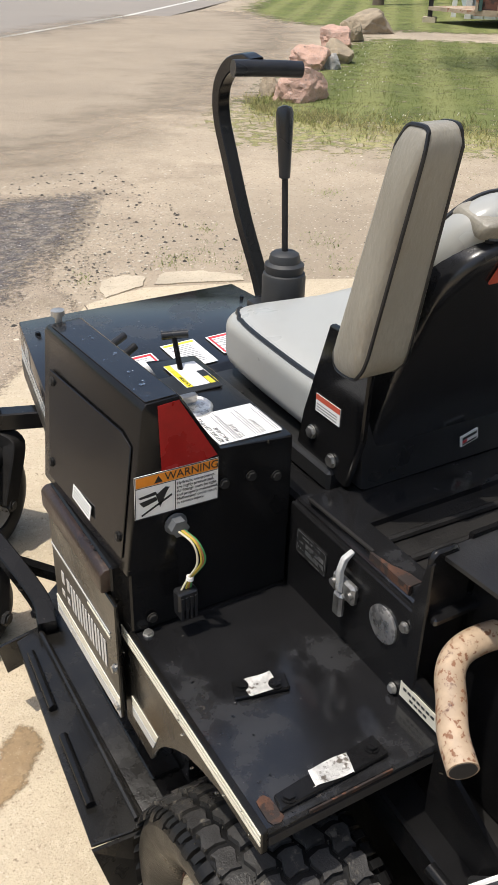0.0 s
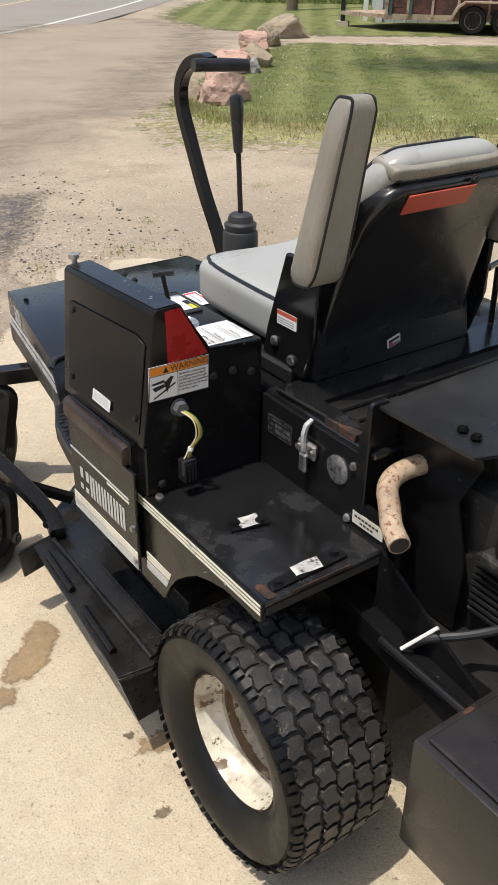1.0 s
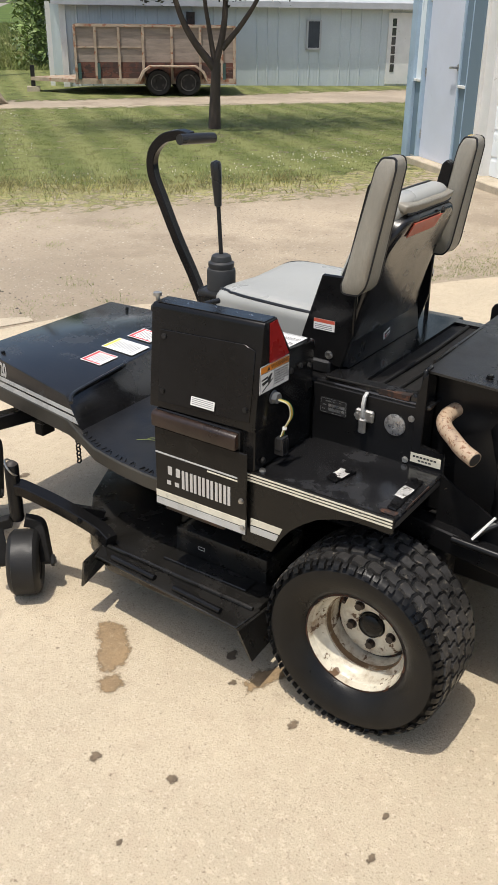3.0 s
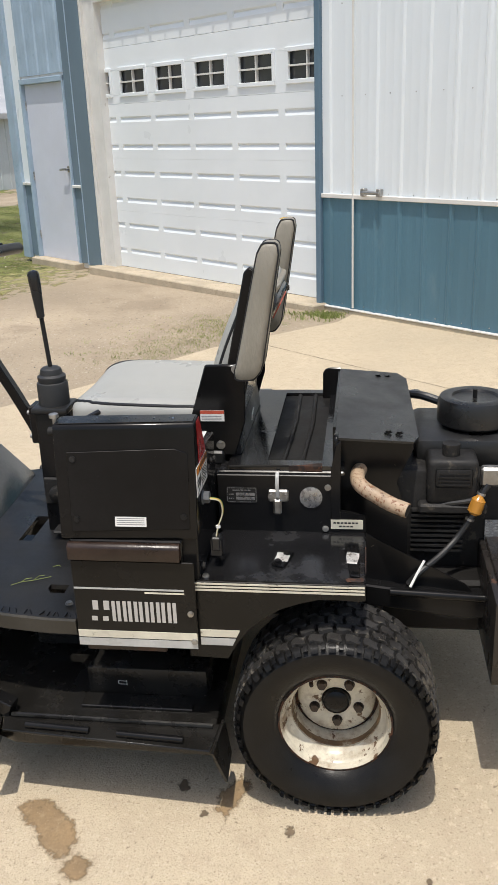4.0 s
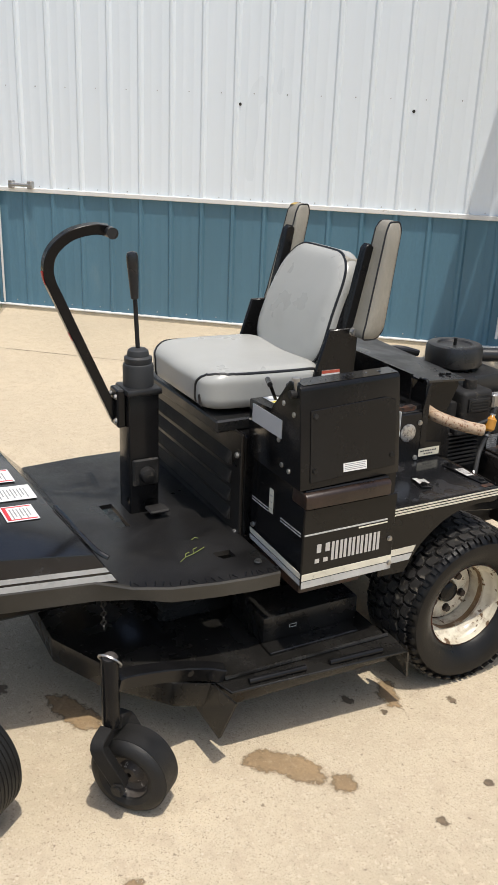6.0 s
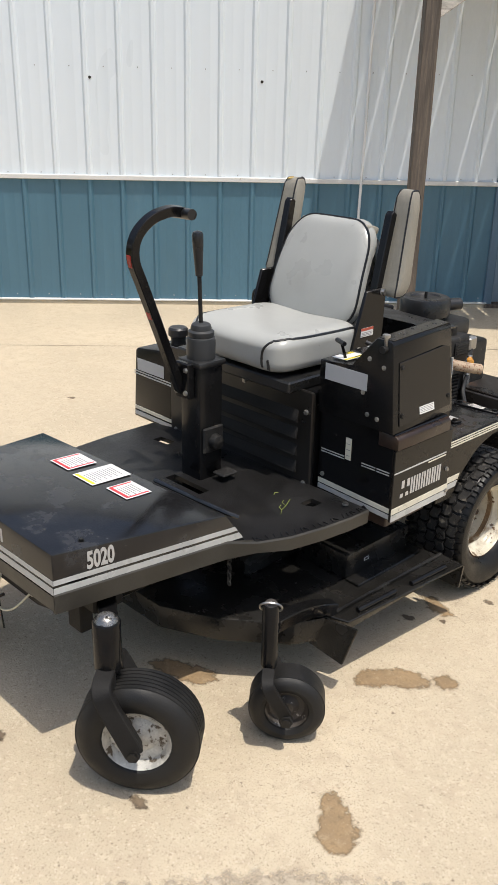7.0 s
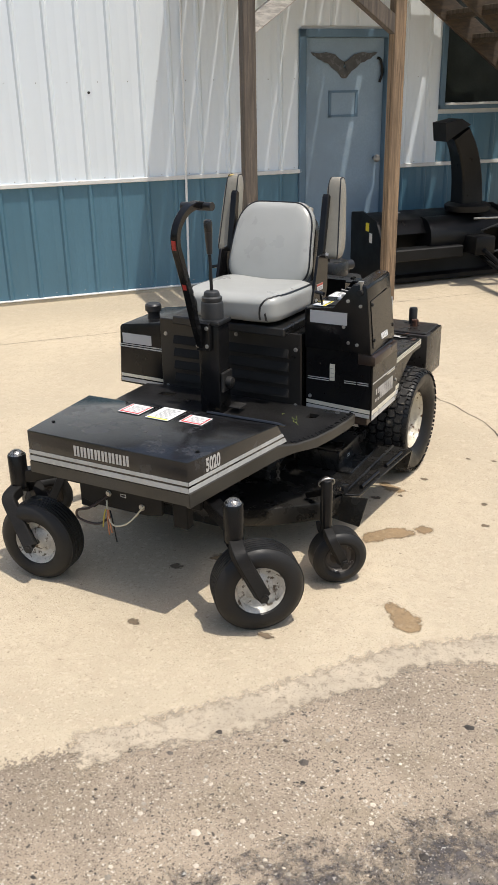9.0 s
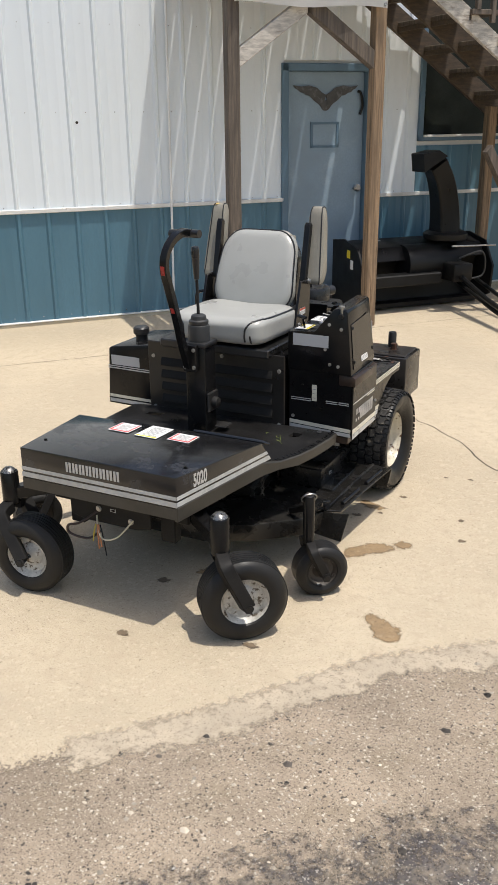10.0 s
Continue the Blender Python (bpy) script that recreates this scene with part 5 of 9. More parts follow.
part("siding_panel", ribs(1.686, 5.178, 2.8, EAVE), WHITE_STEEL, wall, angle=20)
part("siding_panel", ribs(5.64, 6.64, 2.12, EAVE), PALE_BLUE, wall, angle=20)
for u0, u1 in [(-12, -4.5), (-3.66, 1.686)]:
    part("trim_strip", box(u0, u1, 0.0, 0.026, TRIM_Z - 0.012, TRIM_Z + 0.022, bev=0.004), WHITE_TRIM, wall)
    part("skirt_board", box(u0, u1, -0.012, 0.03, -0.03, 0.026, bev=0.004), BASEBOARD, wall)
    part("skirt_flashing", box(u0, u1, 0.0, 0.036, 0.028, 0.040, bev=0.003), WHITE_TRIM, wall)
# screws along the sheets
bm = bmesh.new()
u = -11.8
while u < 1.6:
    if not -4.6 < u < -3.6:
        for z in (TRIM_Z + 0.035, 1.70, 2.35):
            if not (-8.3 < u < -4.9 and z > 1.3):
                cyl(bm, (u, 0.0, z), (u, 0.004, z), 0.0045, seg=6)
        cyl(bm, (u, 0.0, 0.07), (u, 0.004, 0.07), 0.0045, seg=6)
    u += 0.2413
part("screw_heads", bm, ALU, wall, kind="stuff")
# flat dark discs stand for the dark inside small holes
for u, z in [(0.635, 1.651), (-1.83, 1.623), (-0.6, 1.628)]:
    part("sheet_hole", cyl(bmesh.new(), (u, 0.001, z), (u, 0.004, z), 0.011, seg=9), SOOT_HOLLOW, wall)
part("corner_trim", box(1.688, 1.745, -0.10, 0.035, 0.0, EAVE, bev=0.006), BLUE_TRIM, wall)
part("corner_trim", box(6.82, 6.985, -0.16, 0.045, 0.0, EAVE, bev=0.006), PALE_BLUE, wall)
part("wall_conduit", tube(bmesh.new(), [(-2.578, 0.030, 0.10), (-2.596, 0.030, 1.2), (-2.62, 0.030, EAVE)], 0.0105, 8), WHITE_PIPE, wall, "thin white pipe fixed up the wall")
part("cable_conduit", tube(bmesh.new(), [(1.333, 0.022, 0.05), (1.338, 0.022, 1.4), (1.348, 0.022, EAVE)], 0.009, 8), WHITE_TRIM, wall)
bm = cyl(bmesh.new(), (1.225, 0.05, 0.985), (1.035, 0.05, 0.985), 0.014, seg=10)
for u in (1.21, 1.05):
    bx(bm, u - 0.02, u + 0.02, 0.01, 0.06, 0.955, 1.015, 0.006)
part("pull_handle", bm, CHROME, wall)

for nm, m_, b in (("wall_side", WHITE_STEEL, (6.90, 6.98, -9, -0.16)), ("wall_back", WHITE_STEEL, (-12, 6.98, -9.15, -9.0)), ("wall_end", WHITE_STEEL, (-12.15, -12, -9.15, -0.02))):
    ob = thing(nm, BUILD, BA, label="white steel wall closing the building", category="wall", kind="structure", local=True)
    part("sheet", box(*b, -0.02, EAVE), m_, ob)
ob = thing("roof", BUILD, BA, label="low metal roof of the steel building", category="roof", kind="structure", local=True)
part("sheet", prism(bmesh.new(), [(0.12, EAVE), (-4.6, EAVE + 1.3), (-9.3, EAVE), (-9.3, EAVE + 0.12), (-4.6, EAVE + 1.42), (0.12, EAVE + 0.12)], "x", -12.3, 7.2), ROOF, ob)
ob = thing("floor", BUILD, BA, label="concrete floor inside the building", category="floor", kind="structure", local=True)
part("slab", box(-12, 6.95, -9, -0.02, -0.05, 0.0), CONCRETE, ob)

# garage door: sections with pressed panels and a row of windows
garage = thing("garage_door", BUILD, BA, label="white sectional garage door with a row of small paned windows", category="garage door", kind="structure", local=True)
G0, G1, GY = 1.70, 5.14, -0.10
SEC = 0.545
for i in range(5):
    z0 = 0.118 + i * SEC if i else 0.055
    z1 = 0.118 + (i + 1) * SEC - 0.002
    holes = i == 3
    if not holes:
        s = part("door_section", box(G0, G1, GY - 0.045, GY - 0.016, z0, z1, bev=0.0025), GARAGE, garage)
        # front skin: flat, with two pressed grooves in each panel
        bm = bmesh.new()
        left = G0
        for j in range(6):
            c = 1.9525 + j * 0.6255
            c0, c1 = c - 0.272, min(c + 0.272, G1 - 0.02)
            bx(bm, left, c0, GY - 0.016, GY, z0, z1 + 0.0012)
            left = c1
            cuts = [0.118 + i * SEC + 0.10, 0.118 + i * SEC + 0.375]
            for za, zb_ in zip([None] + cuts, cuts + [None]):
                low = [(GY - 0.016, z0), (GY, z0)] if za is None else [(GY - 0.016, za + 0.029), (GY, za + 0.045)]
                top_ = [(GY, z1 + 0.0012), (GY - 0.016, z1 + 0.0012)] if zb_ is None else [(GY, zb_ - 0.012), (GY - 0.016, zb_ + 0.028)]
                prism(bm, low + top_, "x", c0, c1)
        bx(bm, left, G1, GY - 0.016, GY, z0, z1 + 0.0012)
        part("section_skin", bm, GARAGE, s, angle=20)
    else:
        zb, zt = 1.842, 2.082
        s = part("door_section", box(G0, G1, GY - 0.045, GY, z0, zb - 0.0, bev=0.004), GARAGE, garage)
        part("section_top", box(G0, G1, GY - 0.045, GY, zt, z1, bev=0.004), GARAGE, s)
        edge = [G0]
        for j in range(6):
            a, b = 1.725 + j * 0.6255, min(1.725 + j * 0.6255 + 0.455, G1 - 0.035)
            edge = edge + [a, b]
        xs = sorted(edge + [G1])
        for a, b in zip(xs[0::2], xs[1::2]):
            part("section_stile", box(a, b, GY - 0.045, GY, zb, zt), GARAGE, s)
        for j in range(6):
            a, b = 1.725 + j * 0.6255, min(1.725 + j * 0.6255 + 0.455, G1 - 0.035)
            w = part("door_window", box(a, b, GY - 0.035, GY - 0.028, zb, zt), GLASS, garage)
            bm = bmesh.new()
            for q in ((a - 0.02, b + 0.02, zb - 0.022, zb + 0.014), (a - 0.02, b + 0.02, zt - 0.014, zt + 0.022), (a - 0.02, a + 0.016, zb, zt), (b - 0.016, b + 0.02, zb, zt)):
                bx(bm, q[0], q[1], GY - 0.01, GY + 0.014, q[2], q[3], 0.003)
            part("window_frame", bm, GARAGE, w)
            bm = bmesh.new()
            for q in (0.5,):
                bx(bm, a + (b - a) * q - 0.006, a + (b - a) * q + 0.006, GY - 0.026, GY + 0.004, zb, zt)
            bx(bm, a, b, GY - 0.026, GY + 0.006, (zb + zt) / 2 - 0.007, (zb + zt) / 2 + 0.007)
            part("muntin", bm, WHITE_TRIM, w)
part("bottom_seal", box(G0, G1, GY - 0.04, GY - 0.005, 0.03, 0.06), BLACK, garage)
part("sill", box(G0 - 0.05, G1 + 0.1, GY - 0.2, 0.16, -0.08, 0.05, bev=0.01), SLAB, garage, "concrete sill under the garage door")
part("jamb", box(5.14, 5.175, -0.16, 0.02, 0, 2.8, bev=0.004), WHITE_TRIM, garage)

# walk door in the front wall beside the garage
door = thing("door_1", BUILD, BA, label="pale grey-lilac steel walk door with a lever handle", category="door", kind="structure", local=True)
part("door_leaf", box(5.672, 6.605, -0.075, -0.03, 0.03, 2.03, bev=0.004), DOOR_LILAC, door)
bm = bmesh.new()
for q in ((5.64, 5.672, 0, 2.09), (6.605, 6.64, 0, 2.09), (5.64, 6.64, 2.03, 2.09)):
    bx(bm, q[0], q[1], -0.15, 0.022, q[2], q[3], 0.005)
part("door_frame", bm, PALE_BLUE, door)
bm = cyl(bmesh.new(), (5.76, -0.03, 1.09), (5.76, 0.02, 1.09), 0.014, seg=10)
cyl(bm, (5.76, -0.033, 1.09), (5.76, -0.018, 1.09), 0.036, seg=16)
tube(bm, [(5.76, 0.02, 1.09), (5.82, 0.026, 1.09), (5.88, 0.022, 1.085)], 0.012, 8)
part("door_handle", bm, CHROME, door)
part("threshold", box(5.62, 6.66, -0.1, 0.12, -0.08, 0.03, bev=0.01), SLAB, door)
bm = bmesh.new()
for z in (0.3, 1.0, 1.8):
    cyl(bm, (6.607, -0.026, z - 0.05), (6.607, -0.026, z + 0.05), 0.012, seg=8)
part("hinge", bm, ALU, door)

# shop door under the porch
door = thing("door_2", BUILD, BA, label="chalky blue steel door with an eagle plaque and a small frame", category="door", kind="structure", local=True)
part("door_leaf", box(-4.475, -3.70, -0.09, -0.045, 0.03, 2.02, bev=0.004), DOOR_BLUE, door)
bm = bmesh.new()
for q in ((-3.70, -3.635, 0, 2.085), (-4.54, -4.475, 0, 2.085), (-4.54, -3.635, 2.02, 2.085)):
    bx(bm, q[0], q[1], -0.15, 0.026, q[2], q[3], 0.005)
part("door_frame", bm, BLUE_TRIM, door)
# the plaque is a plain spread-wing shape
wing = [(0, 0.03), (0.04, 0.055), (0.08, 0.095), (0.15, 0.115), (0.21, 0.105), (0.275, 0.115), (0.255, 0.088), (0.235, 0.078), (0.215, 0.055), (0.19, 0.048), (0.165, 0.028), (0.135, 0.022), (0.10, -0.02), (0.06, -0.05), (0.03, -0.09)]
bm = bmesh.new()
for sg in (-1, 1):
    prism(bm, [(-4.085 + sg * u * 1.16, 1.80 + z * 0.92) for u, z in wing], "y", -0.045, -0.03)
lathe(bm, [(0.02, -0.005), (0.045, 0.0), (0.045, 0.012), (0.02, 0.02)], (-4.085, -0.045, 1.74), (0, 1, 0), 14)
part("wing_plaque", bm, PLAQUE, door, "dull metal spread-wing plaque")
bm = bmesh.new()
for q in ((-4.225, -4.20, 1.38, 1.60), (-3.965, -3.94, 1.38, 1.60), (-4.225, -3.94, 1.38, 1.40), (-4.225, -3.94, 1.58, 1.60)):
    bx(bm, q[0], q[1], -0.045, -0.035, q[2], q[3])
part("notice_frame", bm, BLUE_TRIM, door)
bm = cyl(bmesh.new(), (-4.41, -0.045, 1.02), (-4.41, -0.005, 1.02), 0.016, seg=12)
lathe(bm, [(0.012, -0.01), (0.03, 0.0), (0.034, 0.016), (0.02, 0.03)], (-4.41, -0.005, 1.02), (0, 1, 0), 16)
part("door_knob", bm, CHROME, door)
part("door_closer", tube(bmesh.new(), curve_pts([(-4.40, -0.03, 1.86), (-4.43, -0.02, 1.84), (-4.45, -0.02, 1.74), (-4.43, -0.03, 1.66)], 6), 0.012, 8), BLACK, door)
part("threshold", box(-4.54, -3.64, -0.1, 0.05, -0.02, 0.03, bev=0.008), WOOD_GREY, door)

# window beside the shop door
win = thing("window_1", BUILD, BA, label="dark shop window in a blue frame with a pale sill", category="window", kind="structure", local=True)
part("pane", box(-8.15, -5.08, -0.07, -0.06, 1.48, 3.15), WINDOW, win)
bm = bmesh.new()
for q in ((-5.08, -5.03, 1.42, 3.2), (-8.2, -8.15, 1.42, 3.2), (-8.2, -5.03, 3.15, 3.2), (-8.2, -5.03, 1.42, 1.46), (-6.65, -6.6, 1.42, 3.2)):
    bx(bm, q[0], q[1], -0.09, 0.03, q[2], q[3], 0.004)
part("window_frame", bm, BLUE_TRIM, win)
part("window_sill", box(-8.2, -5.08, -0.05, 0.05, 1.455, 1.475, bev=0.004), WHITE_TRIM, win)
# dark sheet added behind the pane to stand for an unlit room
part("backing", box(-8.3, -4.95, -0.30, -0.28, 1.3, 3.3), SOOT_HOLLOW, win, "dark sheet in place of an unlit room")

# ---- porch with a raised deck and stairs ----
porch = thing("porch", BUILD, BA, label="treated timber porch deck on posts above the shop door", category="porch", local=True)
PY, PZ = 1.14, 2.92
for u, m_ in ((-2.745, WOOD_GREY), (-3.93, WOOD)):
    part("post", box(u - 0.047, u + 0.047, PY - 0.047, PY + 0.047, 0.0, PZ - 0.18, bev=0.006), m_, porch)
for u, s in ((-2.745, -1), (-3.93, 1)):
    bm = prism(bmesh.new(), [(u + s * 0.04, 1.98), (u + s * 0.04, 2.11), (u + s * 0.58, 2.48), (u + s * 0.58, 2.35)], "y", PY - 0.04, PY + 0.04, 0.004)
    # left brace: weathered timber, coloured paler still for the sun on it
    part("knee_brace", bm, PALE_WOOD if s < 0 else WOOD_GREY, porch)
part("brace_rail", box(-3.90, -2.78, PY - 0.04, PY + 0.04, 2.42, 2.52, bev=0.004), WOOD_GREY, porch)
part("beam", box(-4.2, -2.6, PY - 0.05, PY + 0.05, 2.74, 2.90, bev=0.005), WOOD_GREY, porch)
part("ledger", box(-4.2, -2.6, 0.03, 0.07, 2.74, 2.90), WOOD_GREY, porch)
for q in (-2.62, -3.0, -3.5, -4.0):
    part("joist", box(q - 0.02, q + 0.02, 0.07, PY - 0.05, 2.76, 2.90), WOOD_GREY, porch)
q = -4.25
while q < -2.7:
    part("deck_board", box(q, q + 0.130, 0.03, PY + 0.16, 2.905, 2.94, bev=0.003), WOOD_GREY, porch)
    q += 0.148
ob = thing("banner", BUILD, BA, label="white vinyl banner hung along the porch edge", category="banner", local=True)
bm = bmesh.new()
rows = []
for i in range(25):
    u = -2.74 - 1.21 * i / 24
    y = PY + 0.085 + 0.006 * math.sin(i * 0.9)
    rows.append((bm.verts.new((u, y, 2.395 + 0.012 * math.sin(i * 0.35 + 1))), bm.verts.new((u, y + 0.006, 2.95))))
for a, b in zip(rows, rows[1:]):
    bm.faces.new((a[0], b[0], b[1], a[1]))
bmesh.ops.solidify(bm, geom=bm.faces, thickness=0.003)
part("sheet", bm, BANNER, ob)
for u in (-2.76, -3.93):
    part("grommet", cyl(bmesh.new(), (u, PY + 0.09, 2.42), (u, PY + 0.10, 2.42), 0.012, seg=12), ALU, ob)

stairs = thing("stairs", BUILD, BA, label="treated timber stairs with open treads beside the porch", category="stairs", local=True)
SU0, SZ0, SLOPE = -4.10, 2.93, 0.66
SU1 = SU0 - (SZ0 - 0.24) / SLOPE
# outer stringer coloured as sunlit, the inner two coloured as shaded
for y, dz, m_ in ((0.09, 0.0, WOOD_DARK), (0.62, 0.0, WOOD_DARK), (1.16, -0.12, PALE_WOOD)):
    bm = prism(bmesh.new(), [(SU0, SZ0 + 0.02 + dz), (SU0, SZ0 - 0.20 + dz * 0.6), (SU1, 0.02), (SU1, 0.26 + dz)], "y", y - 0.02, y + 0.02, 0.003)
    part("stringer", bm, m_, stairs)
for i in range(13):
    u = SU0 - 0.04 - i * 0.283
    z = SZ0 - 0.05 - SLOPE * (i + 0.8) * 0.283
    # treads reach in to the wall so that they keep sun off it
    part("tread", box(u - 0.26, u, 0.05, 1.22, z + 0.02, z + 0.058, bev=0.004), WOOD_GREY, stairs)
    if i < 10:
        # risers take the timber darkened for shade
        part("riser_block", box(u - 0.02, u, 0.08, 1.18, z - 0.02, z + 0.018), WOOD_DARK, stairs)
part("newel_post", box(-5.665, -5.575, 0.26, 0.35, 0.0, 1.72, bev=0.006), WOOD, stairs)
bm = prism(bmesh.new(), [(-4.98, 1.42), (-4.93, 1.36), (-5.72, 0.12), (-5.80, 0.16)], "y", PY + 0.03, PY + 0.10, 0.004)
part("raker_brace", bm, WOOD_GREY, stairs)
for i in range(18):
    u = -4.2 - i * 0.14
    z = SZ0 - SLOPE * (-u + SU0) + 0.02
    part("baluster", box(u - 0.018, u + 0.018, 1.19, 1.225, z - 0.1, z + 0.85), WOOD_GREY, stairs)
part("handrail", prism(bmesh.new(), [(-4.1, SZ0 + 0.86), (-4.1, SZ0 + 0.95), (-7.1, SZ0 + 0.95 - SLOPE * 3), (-7.1, SZ0 + 0.86 - SLOPE * 3)], "y", 1.17, 1.25), WOOD, stairs)


# ---- snow blower attachment by the wall ----
sb = thing("snow_blower", BUILD, BA, label="black tractor-mounted snow blower with a tall curved chute", category="snow blower", local=True)
prof = [(0.30, 0.05), (0.30, 0.55), (0.42, 0.605), (0.66, 0.555), (0.74, 0.44), (0.60, 0.42), (0.52, 0.22), (0.56, 0.05)]
part("housing", prism(bmesh.new(), prof, "x", -5.36, -4.06, 0.008), BLOWER, sb)
for u in (-4.05, -5.375):
    part("end_plate", prism(bmesh.new(), [(0.26, 0.03), (0.26, 0.60), (0.46, 0.625), (0.72, 0.57), (0.86, 0.36), (0.84, 0.10), (0.66, 0.03)], "x", u - 0.012, u + 0.012, 0.004), BLOWER, sb)
part("cross_bar", box(-4.82, -4.10, 0.74, 0.88, 0.24, 0.34, bev=0.01), BLOWER, sb)
part("scraper_bar", box(-5.36, -4.06, 0.56, 0.70, 0.02, 0.06), BLOWER, sb)
part("auger_drum", cyl(bmesh.new(), (-5.05, 0.66, 0.40), (-4.52, 0.66, 0.40), 0.17, seg=24), BLOWER, sb)
bm = lathe(bmesh.new(), [(0.19, 0.0), (0.20, 0.02), (0.20, 0.05), (0.17, 0.07)], (-4.97, 0.66, 0.60), (0, 0, 1), 28)
part("chute_ring", bm, BLOWER, sb)
c = curve_pts([(-4.96, 0.66, 0.62), (-4.95, 0.65, 0.88), (-4.88, 0.68, 1.10), (-4.76, 0.74, 1.27)], 6)
part("chute", tube(bmesh.new(), c, 0.12, 4, [0.105 - 0.0012 * i for i in range(len(c))], square=True, up=(1, 0, 0)), BLOWER, sb)
part("deflector", prism(bmesh.new(), [(-4.60, 1.19), (-4.83, 1.32), (-4.74, 1.37), (-4.58, 1.34)], "y", 0.64, 0.84, 0.004), BLOWER, sb)
part("gearbox", box(-5.06, -4.86, 0.80, 1.0, 0.26, 0.42, bev=0.02, seg=2), BLOWER, sb)
part("pto_shaft", tube(bmesh.new(), [(-4.95, 1.0, 0.30), (-4.86, 1.5, 0.20), (-4.74, 2.2, 0.12)], 0.022, 10), BLOWER, sb)
for o in (0.0, 0.22):
    part("hitch_arm", tube(bmesh.new(), [(-5.02 - o, 0.80, 0.24), (-4.86 - o, 1.6, 0.13), (-4.66 - o, 2.5, 0.06)], 0.018, 8), BLOWER, sb)
part("crank_rod", tube(bmesh.new(), [(-4.9, 0.88, 0.56), (-5.35, 0.9, 0.55)], 0.008, 8), CHROME, sb)
part("hydraulic_hose", tube(bmesh.new(), curve_pts([(-5.0, 0.86, 0.45), (-5.2, 0.92, 0.50), (-5.24, 0.9, 0.30), (-5.07, 0.9, 0.26)], 6), 0.009, 8), HOSE, sb)
plaque("yellow_decal", face_pose((-4.037, 0.60, 0.47), (0, -1, 0), (0, 0, 1)), 0.06, 0.07, YELLOW_INK, sb)
plaque("white_decal", face_pose((-4.037, 0.66, 0.38), (0, -1, 0), (0, 0, 1)), 0.05, 0.08, WHITE, sb)
bars("marking", face_pose((-4.25, 0.56, 0.582), (-1, 0, 0), (0, -0.9, 0.2)), [(0.02 * i, 0, 0.014, 0.03) for i in range(6)], ACCENT, sb, z=0.02)

# ---- grey shed across the drive ----
SA = math.degrees(math.atan2(-0.653, 0.757))
shed = thing("shed", (16.2 + 15 * 0.757, 18.2 - 15 * 0.653, -0.17), SA + 180, label="long grey ribbed steel shed with a low eave", category="shed", local=True)
for i in range(12):
    part("wall_panel", ribs(i * 1.205, i * 1.205 + 1.205, 0.0, 2.06, y=0.0, pitch=0.3, phase=0.0, high=0.02), SHED_GREY, shed, angle=20)
part("wall", box(0.0, 14.46, -9, -0.02, -0.2, 2.06), SHED_GREY, shed)
part("roof", prism(bmesh.new(), [(0.25, 2.04), (-4.5, 3.6), (-9.3, 2.04), (-9.3, 2.12), (-4.5, 3.72), (0.25, 2.12)], "x", -0.25, 14.75), ROOF, shed)
part("fascia", box(-0.25, 14.75, 0.2, 0.27, 1.98, 2.13), ROOF, shed)
part("corner_post", box(14.39, 14.54, -0.1, 0.06, 0.0, 2.06), WHITE_TRIM, shed)
part("corner_post", box(14.74, 14.86, -0.5, -0.4, 0.0, 2.06), WHITE_TRIM, shed)
w = part("window", box(7.52, 7.87, 0.02, 0.035, 1.0, 1.66), GLASS, shed)
bm = bmesh.new()
for q in ((7.48, 7.53, 0.95, 1.7), (7.86, 7.91, 0.95, 1.7), (7.48, 7.91, 0.95, 1.0), (7.48, 7.91, 1.66, 1.7)):
    bx(bm, q[0], q[1], 0.01, 0.055, q[2], q[3])
part("window_frame", bm, ROOF, w)
d_ = part("door", box(4.7, 5.5, 0.0, 0.03, 0.05, 1.9), WHITE_TRIM, shed)
for i in range(6):
    part("door_pane", box(5.26, 5.38, 0.03, 0.04, 0.38 + i * 0.235, 0.58 + i * 0.235), GLASS, d_)
part("wall_box", box(11.05, 11.25, 0.02, 0.15, 1.5, 1.85), RUSTY, shed)

# ---- stock trailer on the drive ----
TA = math.degrees(math.atan2(-0.728, 0.686))
tr = thing("cargo_trailer", (16.75, 14.41, -0.165), TA + 180, label="rusty tandem-axle trailer with tall weathered plywood sides", category="trailer", local=True)
S0, S1, TZ0, TZ1 = -1.50, 2.28, 0.36, 1.52
TW = 1.9
for y, sg in ((0.10, 1), (-TW, -1)):
    part("side_board", box(S0, S1, y - 0.02, y, 0.74, TZ1 - 0.02), PLY, tr)
    for k in range(3):
        part("lower_board", box(S0, S1, y - 0.02, y + 0.002, TZ0 + 0.04 + k * 0.115, TZ0 + 0.145 + k * 0.115), RUST_WOOD, tr)
    for f_ in (0.0, 0.125, 0.27, 0.42, 0.60, 0.78, 0.92, 1.0):
        u = S1 - (S1 - S0) * f_
        part("stake", box(u - 0.03, u + 0.03, y, y + 0.05 * sg, TZ0 - 0.03, TZ1, bev=0.004), TRAILER_POST, tr)
    part("top_rail", box(S0 - 0.02, S1 + 0.02, y - 0.02, y + 0.05 * sg, TZ1 - 0.02, TZ1 + 0.03), TRAILER_POST, tr)
    part("mid_rail", box(S1 - 1.6, S1, y, y + 0.03 * sg, 1.05, 1.075), TRAILER_POST, tr)
    part("frame_rail", box(S0 - 0.05, S1 + 0.05, y - 0.06, y + 0.03 * sg, TZ0 - 0.1, TZ0 + 0.02), TRAILER_POST, tr)
